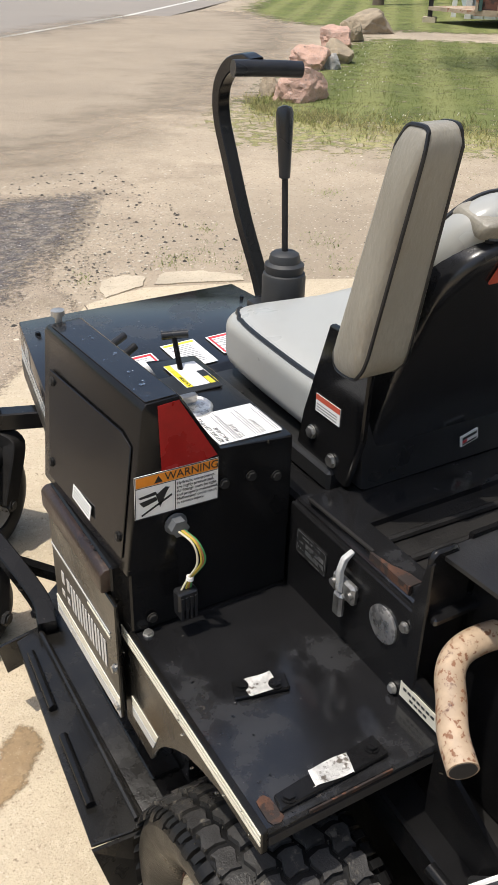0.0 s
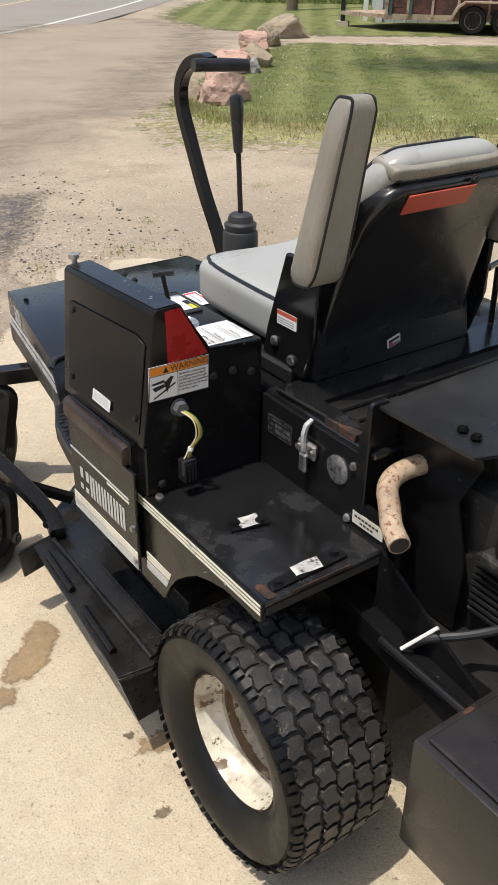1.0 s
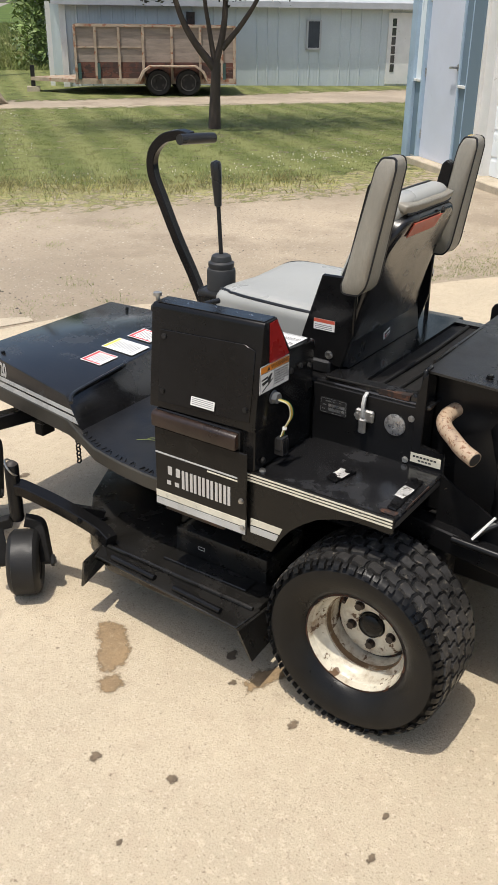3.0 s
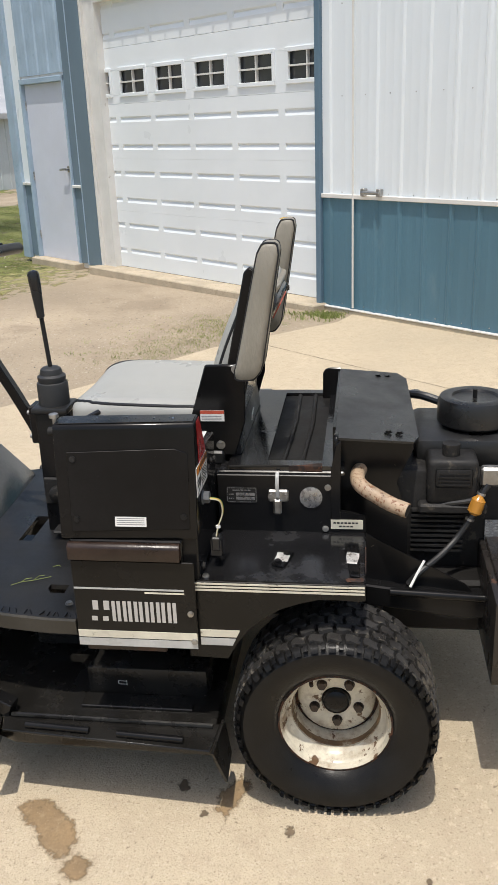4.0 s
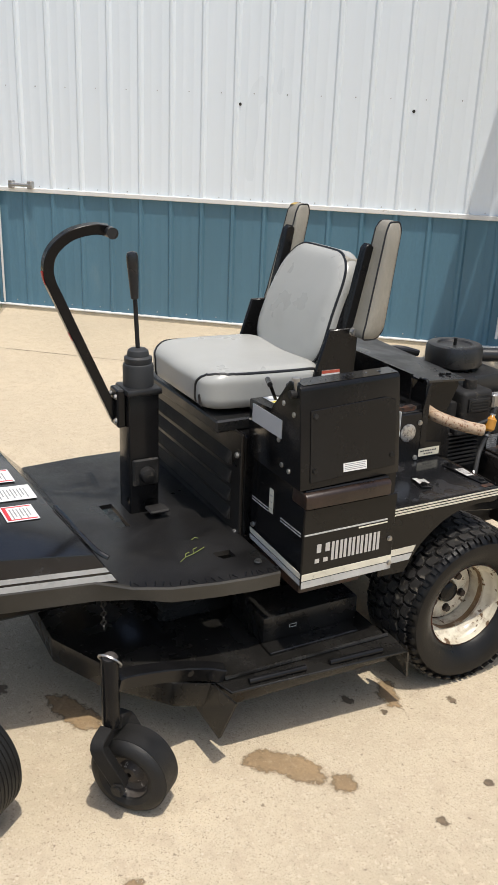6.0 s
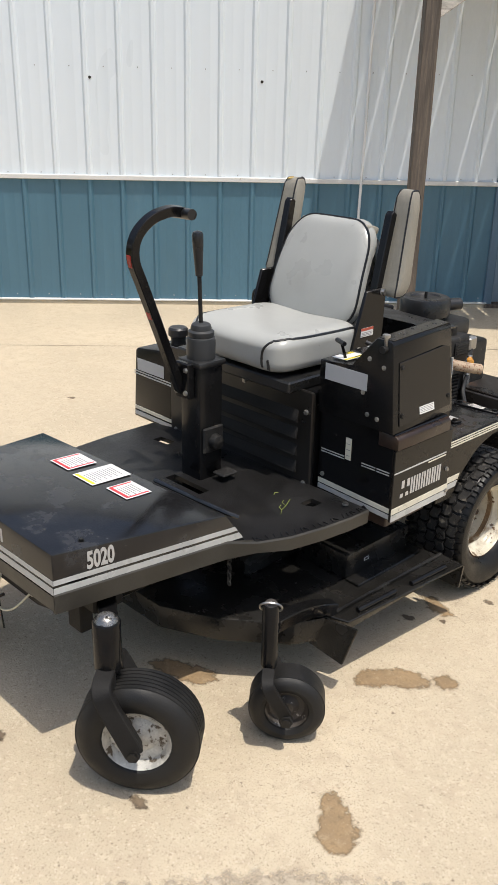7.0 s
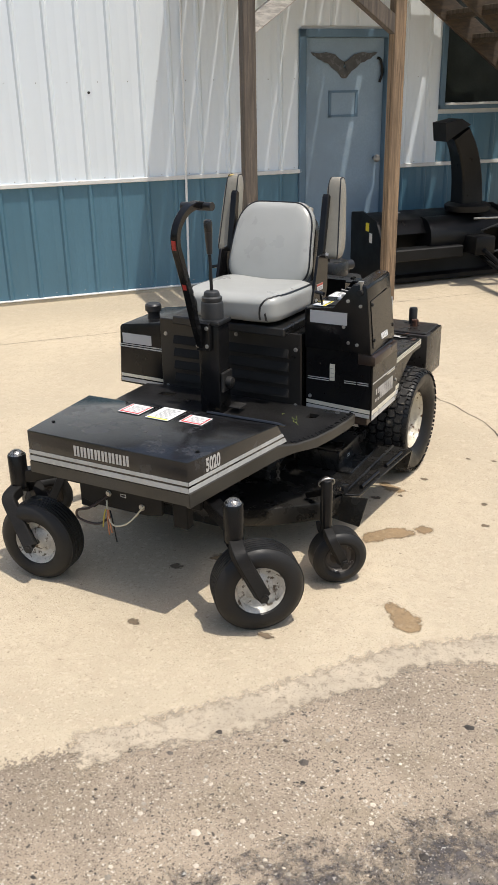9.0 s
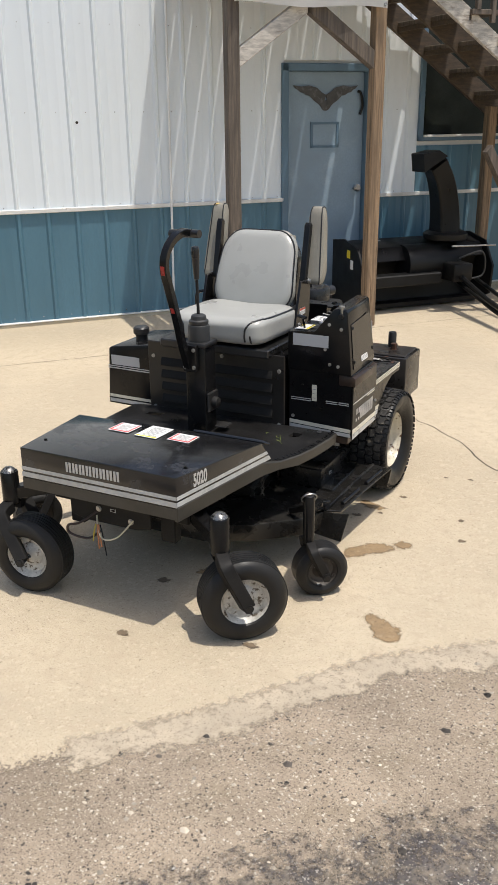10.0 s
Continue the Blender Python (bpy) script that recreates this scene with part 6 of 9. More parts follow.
for u in (S0, S1):
    part("end_board", box(u - 0.02, u + 0.02, -TW, 0.1, TZ0, TZ1), PLY, tr)
part("bed", box(S0, S1, -TW, 0.1, TZ0 - 0.02, TZ0 + 0.03), RUST_WOOD, tr)
for u in (-0.355, 0.355):
    for y in (0.26, -TW - 0.16):
        w = part("wheel", lathe(bmesh.new(), [(0.17, -0.09), (0.27, -0.1), (0.30, -0.06), (0.30, 0.06), (0.27, 0.1), (0.17, 0.09)], (u, y, 0.30), (0, 1, 0), 28), RUBBER, tr)
        part("rim", lathe(bmesh.new(), [(0.03, 0.05), (0.08, 0.05), (0.12, 0.03), (0.17, 0.088), (0.18, 0.092), (0.18, -0.05), (0.03, -0.05)], (u, y, 0.30), (0, 1, 0), 24), RIM_WHITE, w)
        for k in range(4):
            a = k * 1.5708 + 0.5
            part("rim_hole", cyl(bmesh.new(), (u + 0.12 * math.cos(a), y + 0.04, 0.30 + 0.12 * math.sin(a)), (u + 0.12 * math.cos(a), y + 0.10, 0.30 + 0.12 * math.sin(a)), 0.03, seg=8), SOOT_HOLLOW, w)
for y in (0.26, -TW - 0.16):
    arch = [(-0.84, 0.36), (-0.74, 0.56), (-0.56, 0.68), (0.56, 0.68), (0.74, 0.56), (0.84, 0.36)]
    inner = [(a * 0.94, b - 0.03) for a, b in arch]
    part("fender", prism(bmesh.new(), arch + inner[::-1], "y", y - 0.13, y + 0.13, 0.004), TRAILER_POST, tr)
for u in (1.75, -1.25, 2.2):
    part("green_stake_foot", box(u - 0.035, u + 0.035, 0.1, 0.155, TZ0, 0.72), GREENP, tr)
part("tongue", prism(bmesh.new(), [(S1, 0.1), (S1 + 1.15, -0.85), (S1 + 1.15, -0.95), (S1, -TW)], "z", TZ0 - 0.08, TZ0 - 0.0), TRAILER_POST, tr)
part("jack_stand", box(S1 + 1.05, S1 + 1.15, -0.95, -0.85, 0.0, 0.62), CAST, tr)
part("jack_block", box(S1 + 0.95, S1 + 1.25, -1.05, -0.75, 0.0, 0.14), SLAB, tr)

# ---- the mower ----
mower = thing("riding_mower", (0.905, 1.1, 0.0), label="black front-deck commercial riding mower with grey vinyl seat, parked on concrete", category="mower")


def mp(name, bm, material, label="", parent=None, angle=35, kind=""):
    return part(name, bm, material, parent or mower, label, angle, kind)


def bolts(spots, axis, parent, r=0.006, material=CHROME):
    for p in spots:
        mp("bolt", hexbolt(bmesh.new(), p, axis, r), material, parent=parent)


def moved(bm, m):
    bm.transform(m)
    return bm


# rear drive wheels: tyre, tread blocks, deep cream rim, hub, lug nuts
def rear_wheel(side):
    """side -1: the left wheel, +1: the right one."""
    X0 = 0.329 if side < 0 else 1.481
    c = Vector((X0 - side * 0.118, 0.612, 0.2360))
    ax = (side, 0, 0)
    half, R = 0.118, 0.2325
    prof = [(0.130, 0.090), (0.134, 0.101), (0.150, 0.117), (0.174, 0.129), (0.194, 0.134), (0.211, 0.132), (0.2225, 0.122), (R - 0.001, 0.106), (R, 0.026), (R - 0.001, -0.054), (0.2225, -0.069), (0.213, -0.079), (0.196, -0.082), (0.174, -0.081), (0.152, -0.078), (0.135, -0.070), (0.129, -0.062), (0.127, -0.041), (0.127, 0.088)]
    tyre = mp("tyre", lathe(bmesh.new(), prof, c, ax, 72, close=True), RUBBER, "worn turf tyre with blocky tread", angle=30)
    # blocks: five staggered rows of bent bars, and shoulder lugs
    bm = bmesh.new()
    a, b, d = ring_frame(ax)

    def at(r, ang, h):
        return c + d * h + r * (math.cos(ang) * a + math.sin(ang) * b)

    def on_tyre(r, ang, h):
        return at(r, ang, h * 0.825 + 0.026)
    n = 36
    for row, h in enumerate((-0.088, -0.044, 0.0, 0.044, 0.088)):
        for k in range(n):
            a0 = 2 * math.pi * (k + 0.5 * (row % 2)) / n
            w = math.pi / n * 0.86
            sg = 1 if row % 2 else -1
            out = [(w * q, -0.0178 + 0.0042 * sg * math.sin(math.pi * q)) for q in (-0.96, -0.5, 0.0, 0.5, 0.96)] + [(w * 1.14, 0.0)]
            out += [(w * q, 0.0178 + 0.0042 * sg * math.sin(math.pi * q)) for q in (0.96, 0.5, 0.0, -0.5, -0.96)] + [(-w * 0.78, 0.0)]
            rr = R if abs(row - 2) < 2 else R - 0.003
            lo = [bm.verts.new(on_tyre(rr - 0.006, a0 + u, h + v)) for u, v in out]
            hi = [bm.verts.new(on_tyre(rr + 0.0070, a0 + u * 0.93, h + v * 0.94)) for u, v in out]
            bm.faces.new(hi)
            for i in range(12):
                bm.faces.new((lo[i], lo[(i + 1) % 12], hi[(i + 1) % 12], hi[i]))
    mp("tread", bm, TREAD, "rows of scuffed grey tread blocks", tyre, angle=25, kind="stuff")
    bm = bmesh.new()
    for k in range(2 * n):
        for s in (-1, 1):
            a0 = math.pi * (k + (0.25 if s > 0 else 0.75)) / n
            long_ = k % 2 == 0
            w = math.pi / n * (0.40 if long_ else 0.26)
            low = 0.013 if long_ else 0.006
            pts = [(R + 0.0005, s * 0.110), (R - 0.0015, s * 0.122), (R - 0.006, s * 0.1295), (R - low, s * (0.1345 if long_ else 0.1325)), (R - low, s * 0.118), (R - 0.02, s * 0.105)]
            lo = [bm.verts.new(on_tyre(r, a0 - w, h)) for r, h in pts]
            hi = [bm.verts.new(on_tyre(r, a0 + w, h)) for r, h in pts]
            for i in range(6):
                bm.faces.new((lo[i], lo[(i + 1) % 6], hi[(i + 1) % 6], hi[i]))
            bm.faces.new(lo[::-1])
            bm.faces.new(hi)
    mp("shoulder_tread", bm, RUBBER, "", tyre, angle=25, kind="stuff")
    bm = bmesh.new()
    rnd_ = random.Random(4)
    for k in range(520):
        p = on_tyre(R + rnd_.uniform(0.0, 0.0085), rnd_.uniform(0, 6.283), rnd_.choice((-0.066, -0.022, 0.022, 0.066, 0.108)) + rnd_.gauss(0, 0.003))
        s = rnd_.uniform(0.0008, 0.0022)
        vs = [bm.verts.new(p + Vector(q) * s) for q in ((1, 0, 0), (-0.6, 0.8, 0), (-0.6, -0.8, 0), (0, 0, 1.2))]
        for q in ((0, 1, 3), (1, 2, 3), (2, 0, 3), (0, 2, 1)):
            bm.faces.new([vs[i] for i in q])
    mp("grit", bm, DUST_BAND, "pale grit stuck in the tread", tyre, angle=0, kind="stuff")
    prof = [(0.134, 0.121), (0.137, 0.118), (0.134, 0.109), (0.127, 0.103), (0.124, 0.092), (0.121, 0.080), (0.111, 0.072), (0.1095, 0.052), (0.1065, 0.028), (0.106, 0.006), (0.100, 0.006), (0.097, 0.020), (0.093, 0.026), (0.086, 0.0275), (0.066, 0.030), (0.036, 0.028), (0.034, 0.02), (0.034, -0.02), (0.1, -0.02), (0.122, -0.1), (0.126, -0.1), (0.127, 0.08), (0.130, 0.11)]
    c = c - Vector(ax) * 0.021
    prof = [(r * 0.957 if r > 0.09 else r, h) for r, h in prof]
    rim = mp("rim", lathe(bmesh.new(), prof, c, ax, 56, close=True), RIM, "cream painted steel rim streaked with rust", angle=40)
    mp("lip_rust", lathe(bmesh.new(), [(0.1293, 0.1165), (0.1330, 0.1175), (0.1335, 0.1205), (0.1293, 0.1218)], c, ax, 56, close=True), RUST, "thin rust line round the rim lip", rim)
    mp("grime_band", lathe(bmesh.new(), [(0.1030, 0.050), (0.1060, 0.050), (0.1060, 0.066), (0.1034, 0.066)], c, ax, 48, close=True), RIM_GRIME, "brown grime band inside the rim", rim)
    mp("rust_ring", lathe(bmesh.new(), [(0.0925, 0.008), (0.1030, 0.008), (0.1030, 0.013), (0.0925, 0.013)], c, ax, 48, close=True), RUST, "rust ring round the wheel disc", rim)
    mp("hub_cap", lathe(bmesh.new(), [(0.006, 0.047), (0.022, 0.046), (0.031, 0.040), (0.034, 0.026), (0.034, 0.01)], c, ax, 28), BLACK, "black hub centre", rim)
    for k in range(5):
        ang = 2 * math.pi * k / 5 + 0.35
        p = at(0.056, ang, 0.028)
        mp("lug_nut", hexbolt(bmesh.new(), p, ax, 0.0105, 0.014), RUSTY, "rusty lug nut", rim)
    p = at(0.098, -0.9, 0.05)
    mp("valve_stem", cyl(bmesh.new(), p, p + Vector(ax) * 0.03 - (p - c).normalized() * 0.008, 0.005, seg=8), RUST, "", rim)
    return tyre


rear_wheel(-1)
rear_wheel(1)


# caster wheels: pivot tube on an arm, fork, tyre, rim
def caster(pivot, centre, r, width, axis, tube_top, tube_low, arm, name, tr=0.033):
    ax = Vector(axis).normalized()
    fwd = Vector((-ax.y, ax.x, 0))
    c = Vector(centre)
    p = Vector(pivot)
    hw = width / 2
    post = mp(name, lathe(bmesh.new(), [(0.012, tube_low - 0.01), (tr * 0.85, tube_low - 0.008), (tr * 0.85, tube_low), (tr, tube_low), (tr, tube_top - 0.004), (tr * 0.92, tube_top), (0.012, tube_top)], (p.x, p.y, 0), (0, 0, 1), 24), BLACK, "black caster pivot tube with a worn cap")
    mp("cap_bolt", lathe(bmesh.new(), [(0.004, tr * 0.5), (tr * 0.44, tr * 0.45), (tr * 0.72, tr * 0.22), (tr * 0.85, 0.0)], (p.x, p.y, tube_top), (0, 0, 1), 18), SCRAPED if r > 0.12 else DARK_RIM, "scraped bare metal pivot cap" if r > 0.12 else "dull pivot cap", post)
    if arm:
        mp("caster_arm", tube(bmesh.new(), arm, 0.024, square=True, up=(0, 0, 1)), BLACK, "square steel caster arm", post)
    # fork: a bridge over the tyre and two flat legs
    bridge_z = tube_low - 0.012
    for s in (-1, 1):
        top = Vector((p.x, p.y, bridge_z)) + ax * s * 0.02
        knee = Vector((p.x, p.y, bridge_z - 0.012)) + ax * s * (hw + 0.016) + fwd * 0.0
        foot = c + ax * s * (hw + 0.016)
        mp("fork_leg", tube(bmesh.new(), curve_pts([top, top.lerp(knee, 0.8), knee.lerp(foot, 0.12), knee.lerp(foot, 0.6), foot], 4), 0.022 if r > 0.12 else 0.016, square=True, up=fwd), FRAME_BLACK, "", post)
        bm = cyl(bmesh.new(), foot - ax * s * 0.012, foot + ax * s * 0.026, 0.011, seg=12)
        cyl(bm, foot + ax * s * 0.012, foot + ax * s * 0.022, 0.018, seg=6)
        mp("axle_bolt", bm, CAST, "", post)
    rr = r * 0.54
    prof = [(rr, hw * 0.72), (rr * 1.08, hw * 0.88), (r * 0.70, hw), (r * 0.80, hw * 0.985), (r * 0.885, hw * 0.90), (r * 0.945, hw * 0.78), (r * 0.978, hw * 0.66)]
    g_ = 0.978 if r > 0.12 else 1.0
    for q in (0.55, 0.33, 0.11, -0.11, -0.33, -0.55):
        prof += [(r, hw * (q + 0.09)), (r, hw * (q - 0.06)), (r * g_, hw * (q - 0.08)), (r * g_, hw * (q - 0.11))]
    prof += [(r * 0.978, -hw * 0.66), (r * 0.945, -hw * 0.78), (r * 0.885, -hw * 0.90), (r * 0.80, -hw * 0.985), (r * 0.70, -hw), (rr * 1.08, -hw * 0.88), (rr, -hw * 0.72)]
    tyre = mp("caster_tyre", lathe(bmesh.new(), prof, c, ax, 56, close=True), CASTER_RUBBER, "ribbed black caster tyre" if r > 0.12 else "smooth black caster tyre", angle=30)
    prof = [(rr * 1.03, hw * 0.80), (rr * 0.98, hw * 0.74), (rr * 0.86, hw * 0.40), (rr * 0.6, hw * 0.32), (rr * 0.32, hw * 0.6), (rr * 0.12, hw * 0.62), (rr * 0.12, -hw * 0.62), (rr * 0.32, -hw * 0.6), (rr * 0.6, -hw * 0.32), (rr * 0.86, -hw * 0.40), (rr * 0.98, -hw * 0.74), (rr * 1.03, -hw * 0.80), (rr * 1.0, -hw * 0.6), (rr * 1.0, hw * 0.6)]
    mp("rim", lathe(bmesh.new(), prof, c, ax, 32, close=True), RIM_WHITE if r > 0.12 else DARK_RIM, "chipped white caster rim" if r > 0.12 else "dark rusty caster rim", tyre)
    return post


caster((0.455, 2.098), (0.400, 2.052, 0.150), 0.150, 0.118, (-0.654, 0.756, 0), 0.450, 0.325, [(0.471, 2.08, 0.358), (0.64, 1.97, 0.385), (0.78, 1.95, 0.39)], "front_caster")
caster((1.366, 2.066), (1.248, 2.105, 0.147), 0.147, 0.125, (-0.132, 0.991, 0), 0.437, 0.315, [(1.35, 2.05, 0.352), (1.18, 1.97, 0.385), (1.04, 1.95, 0.39)], "front_caster")
caster((0.302, 1.718), (0.276, 1.672, 0.099), 0.099, 0.094, (-0.66, 0.75, 0), 0.402, 0.225, None, "deck_caster", 0.021)
caster((1.503, 1.700), (1.535, 1.748, 0.099), 0.099, 0.094, (0.80, -0.60, 0), 0.402, 0.225, None, "deck_caster", 0.021)
mp("lynch_pin", lathe(bmesh.new(), [(0.026, -0.002), (0.030, -0.002), (0.030, 0.002), (0.026, 0.002)], (0.302, 1.718, 0.392), (0.5, -0.6, 0.55), 24, close=True), CHROME, "wire ring through the deck caster spindle")

# front hood box over the caster frame
HOOD_TOP = [(0.580, 2.154), (1.217, 2.156), (1.270, 1.748), (0.504, 1.684)]


def loft(lo, hi):
    bm = bmesh.new()
    a = [bm.verts.new(p) for p in lo]
    b = [bm.verts.new(p) for p in hi]
    n = len(a)
    bm.faces.new(a[::-1])
    bm.faces.new(b)
    for i in range(n):
        bm.faces.new((a[i], a[(i + 1) % n], b[(i + 1) % n], b[i]))
    return bm


zt = (0.585, 0.587, 0.576, 0.557)
HOOD_FOOT = HOOD_TOP[:2] + [(1.2865, 1.620), (0.4904, 1.600)]
bm = loft([(*p, 0.432) for p in HOOD_FOOT], [(*p, z) for p, z in zip(HOOD_TOP, zt)])
bmesh.ops.bevel(bm, geom=list(bm.edges), offset=0.004, segments=2, profile=0.5, affect="EDGES")
hood = mp("hood", bm, BLACK_WET, "flat black hood box with water marks", angle=30)
mp("hood_lip", tube(bmesh.new(), curve_pts([(0.492, 1.652, 0.545), (0.52, 1.672, 0.556), (0.60, 1.682, 0.560), (0.70, 1.690, 0.563), (0.78, 1.697, 0.566)], 4), 0.0065, 8), BLACK_WET, "loose black rod along the hood's rear edge", hood)
rear_r = Vector((HOOD_TOP[2][0] - HOOD_TOP[3][0], HOOD_TOP[2][1] - HOOD_TOP[3][1], 0.019)).normalized()
rear_u = Vector((0.0136, 0.084, 0.125)).normalized()
rear_o = Vector((0.4904, 1.600, 0.432)) + rear_r * 0.30 + rear_u * 0.045 + rear_r.cross(rear_u) * 0.0006
bars("diagram_decal", face_pose(rear_o, rear_r, rear_u), [(0, 0, 0.11, 0.0018), (0, 0.060, 0.11, 0.0018), (0, 0, 0.0018, 0.06), (0.1082, 0, 0.0018, 0.0618), (0.02, 0.028, 0.07, 0.0022), (0.035, 0.012, 0.0022, 0.036), (0.065, 0.016, 0.0022, 0.03)], WHITE, hood)
# side and front bands: cream stripe, grey stripe and a dusty lower band
A, B, C, D = (Vector((*p, 0)) for p in HOOD_TOP)
E_ = Vector((0.4904, 1.60, 0))


def band(z0, z1, lift, material, name, label="", ends=(0.0, 0.0)):
    """A painted band round the hood's left side and front."""
    for k, (p, q) in enumerate(((A, B), (E_ if name != "lower_band" else Vector((0.40, 1.24, 0)), A))):
        if name == "lower_band" and k == 1:
            continue
        dirv = (q - p).normalized()
        nrm = Vector((-dirv.y, dirv.x, 0))
        bm = bmesh.new()
        vs = []
        for off in (0.0008, lift):
            o = nrm * off
            # the bands end on the sloping rear face
            p0, p1 = (p.lerp(D, (z - 0.432) / 0.125) if k else p for z in (z0, z1))
            vs.append([bm.verts.new(Vector((v.x, v.y, z)) + o) for v, z in ((p0, z0), (q, z0), (q, z1), (p1, z1))])
        bm.faces.new(vs[0][::-1])
        bm.faces.new(vs[1])
        for i in range(4):
            bm.faces.new((vs[0][i], vs[0][(i + 1) % 4], vs[1][(i + 1) % 4], vs[1][i]))
        mp(name, bm, material, label, hood, angle=0)


band(0.504, 0.517, 0.0016, SILVER, "stripe")
band(0.479, 0.497, 0.0016, SILVER, "stripe")
band(0.434, 0.474, 0.0016, DUST_BAND, "lower_band", "dusty grey-brown lower band")


def bar_letters(origin, right, up, w, h, n, parent, gap=0.22, worn=0):
    """The maker's mark as a row of plain upright bars."""
    m = face_pose(origin, right, up)
    for i in range(n):
        x0 = w * i / n
        ww = w / n * (1 - gap)
        bm = bmesh.new()
        if i < worn:
            bx(bm, x0 + ww * 0.35, x0 + ww, h * 0.55, h, 0, 0.0008)
            bx(bm, x0 + ww * 0.15, x0 + ww * 0.8, 0, h * 0.22, 0, 0.0008)
        else:
            bx(bm, x0, x0 + ww * 0.40, 0, h, 0, 0.0008)
            bx(bm, x0 + ww * 0.60, x0 + ww, 0, h, 0, 0.0008)
        bm.transform(m)
        mp("mark_bar", bm, MARKS, "", parent, angle=0)


fdir = (B - A).normalized()
fn = Vector((-fdir.y, fdir.x, 0))
o = Vector((1.020, 2.1553, 0.529)) + fn * 0.001
bar_letters(o, (-1, -0.008, 0), (0, 0, 1), 0.225, 0.036, 8, hood)
sdir = (A - D).normalized()
sn = Vector((-sdir.y, sdir.x, 0))
o = A - sdir * 0.085 + sn * 0.001 + Vector((0, 0, 0.524))
writing("model_number", "5020", 0.062, face_pose(o, -sdir, (0, 0, 1)), MARKS, hood, heavy=0.0022, narrow=0.58)
# three warning stickers along the hood's rear edge
for x0, y0, ww, hh, ink in ((1.058, 1.855, 0.088, 0.098, RED_INK), (0.938, 1.860, 0.092, 0.132, YELLOW_INK), (0.812, 1.838, 0.090, 0.084, RED_INK)):
    z0 = 0.557 + (x0 - 0.504) * 0.0215 + (y0 - 1.69) * 0.0535
    m = face_pose((x0, y0, z0 + 0.0022), (-1, -0.02, -0.0205), (-0.12, -1, -0.0535))
    s = plaque("hood_decal", m, ww, hh, WHITE, hood, label="white warning sticker with coloured border")
    bars("decal_print", m, [(0.004, 0.004, ww - 0.008, 0.010)] + ([(0.004, 0.004, 0.006, hh - 0.008), (ww - 0.01, 0.004, 0.006, hh - 0.008)] if ink is RED_INK else []), ink, s)
    bars("decal_text", m, [(0.02, 0.020 + k * 0.009, ww * (0.5 if k % 2 else 0.66), 0.0035) for k in range(int((hh - 0.03) / 0.009))], GREY_INK, s)
bolts([(1.19, 2.05, 0.582), (0.60, 2.06, 0.581)], (0, 0, 1), hood, 0.006, BLACK)

# front frame under the hood: cross beam, drop plates, tow hook and loose wires
mp("frame_beam", box(0.62, 1.20, 1.93, 2.02, 0.345, 0.432, bev=0.006), FRAME_BLACK)
for x in (0.70, 1.09):
    mp("drop_plate", box(x - 0.03, x + 0.03, 1.99, 2.03, 0.27, 0.40, bev=0.004), FRAME_BLACK)
mp("front_plate", prism(bmesh.new(), [(0.74, 0.43), (0.74, 0.33), (0.80, 0.315), (1.02, 0.315), (1.08, 0.33), (1.08, 0.43)], "y", 2.06, 2.075, 0.003), FRAME_BLACK)
mp("hook_loop", tube(bmesh.new(), curve_pts([(0.96, 2.08, 0.36), (1.00, 2.13, 0.33), (1.045, 2.14, 0.315), (1.04, 2.14, 0.285), (0.97, 2.13, 0.275), (0.93, 2.10, 0.30)], 8), 0.0045, 8), RUSTY, "rusty wire hook loop")
mp("loose_wire", tube(bmesh.new(), curve_pts([(0.955, 2.09, 0.35), (0.93, 2.12, 0.31), (0.90, 2.13, 0.285), (0.85, 2.12, 0.30), (0.80, 2.09, 0.36)], 8), 0.003, 8), WIRE_W)
for k, (dx, L_, m_) in enumerate(((0.0, 0.08, WIRE_O), (0.008, 0.055, WIRE_Y), (-0.01, 0.10, BLACK), (-0.004, 0.07, WIRE_O))):
    mp("loose_wire", tube(bmesh.new(), curve_pts([(0.935 + dx, 2.115, 0.33), (0.93 + dx * 2, 2.125, 0.30), (0.928 + dx * 3, 2.125, 0.32 - L_)], 6), 0.0025, 6), m_)
bolts([(0.955, 2.076, 0.37), (0.82, 2.076, 0.345)], (0, 1, 0), mower, 0.009)
bars("arrow_decal", face_pose((0.905, 2.0755, 0.368), (-1, 0, 0), (0, 0, 1)), [(0, 0.0, 0.022, 0.0014), (0, 0.009, 0.022, 0.0014), (0.0, 0.0, 0.0014, 0.010), (0.021, -0.002, 0.0014, 0.014)], WHITE, mower)

# floor plate with its rolled dusty rim
FLOOR = [(0.556, 2.0), (0.504, 1.68), (0.474, 1.60), (0.435, 1.51), (0.412, 1.40), (0.400, 1.30), (0.398, 1.225), (0.62, 1.225), (1.24, 1.225), (1.352, 1.25), (1.352, 1.45), (1.335, 1.64), (1.296, 1.735), (1.24, 2.0)]
SLOTS = [[(0.795, 1.483), (0.955, 1.483), (0.955, 1.521), (0.795, 1.521)], [(1.160, 1.310), (1.228, 1.318), (1.228, 1.353), (1.160, 1.345)], [(0.515, 1.293), (0.556, 1.293), (0.556, 1.342), (0.535, 1.342), (0.515, 1.33)]]


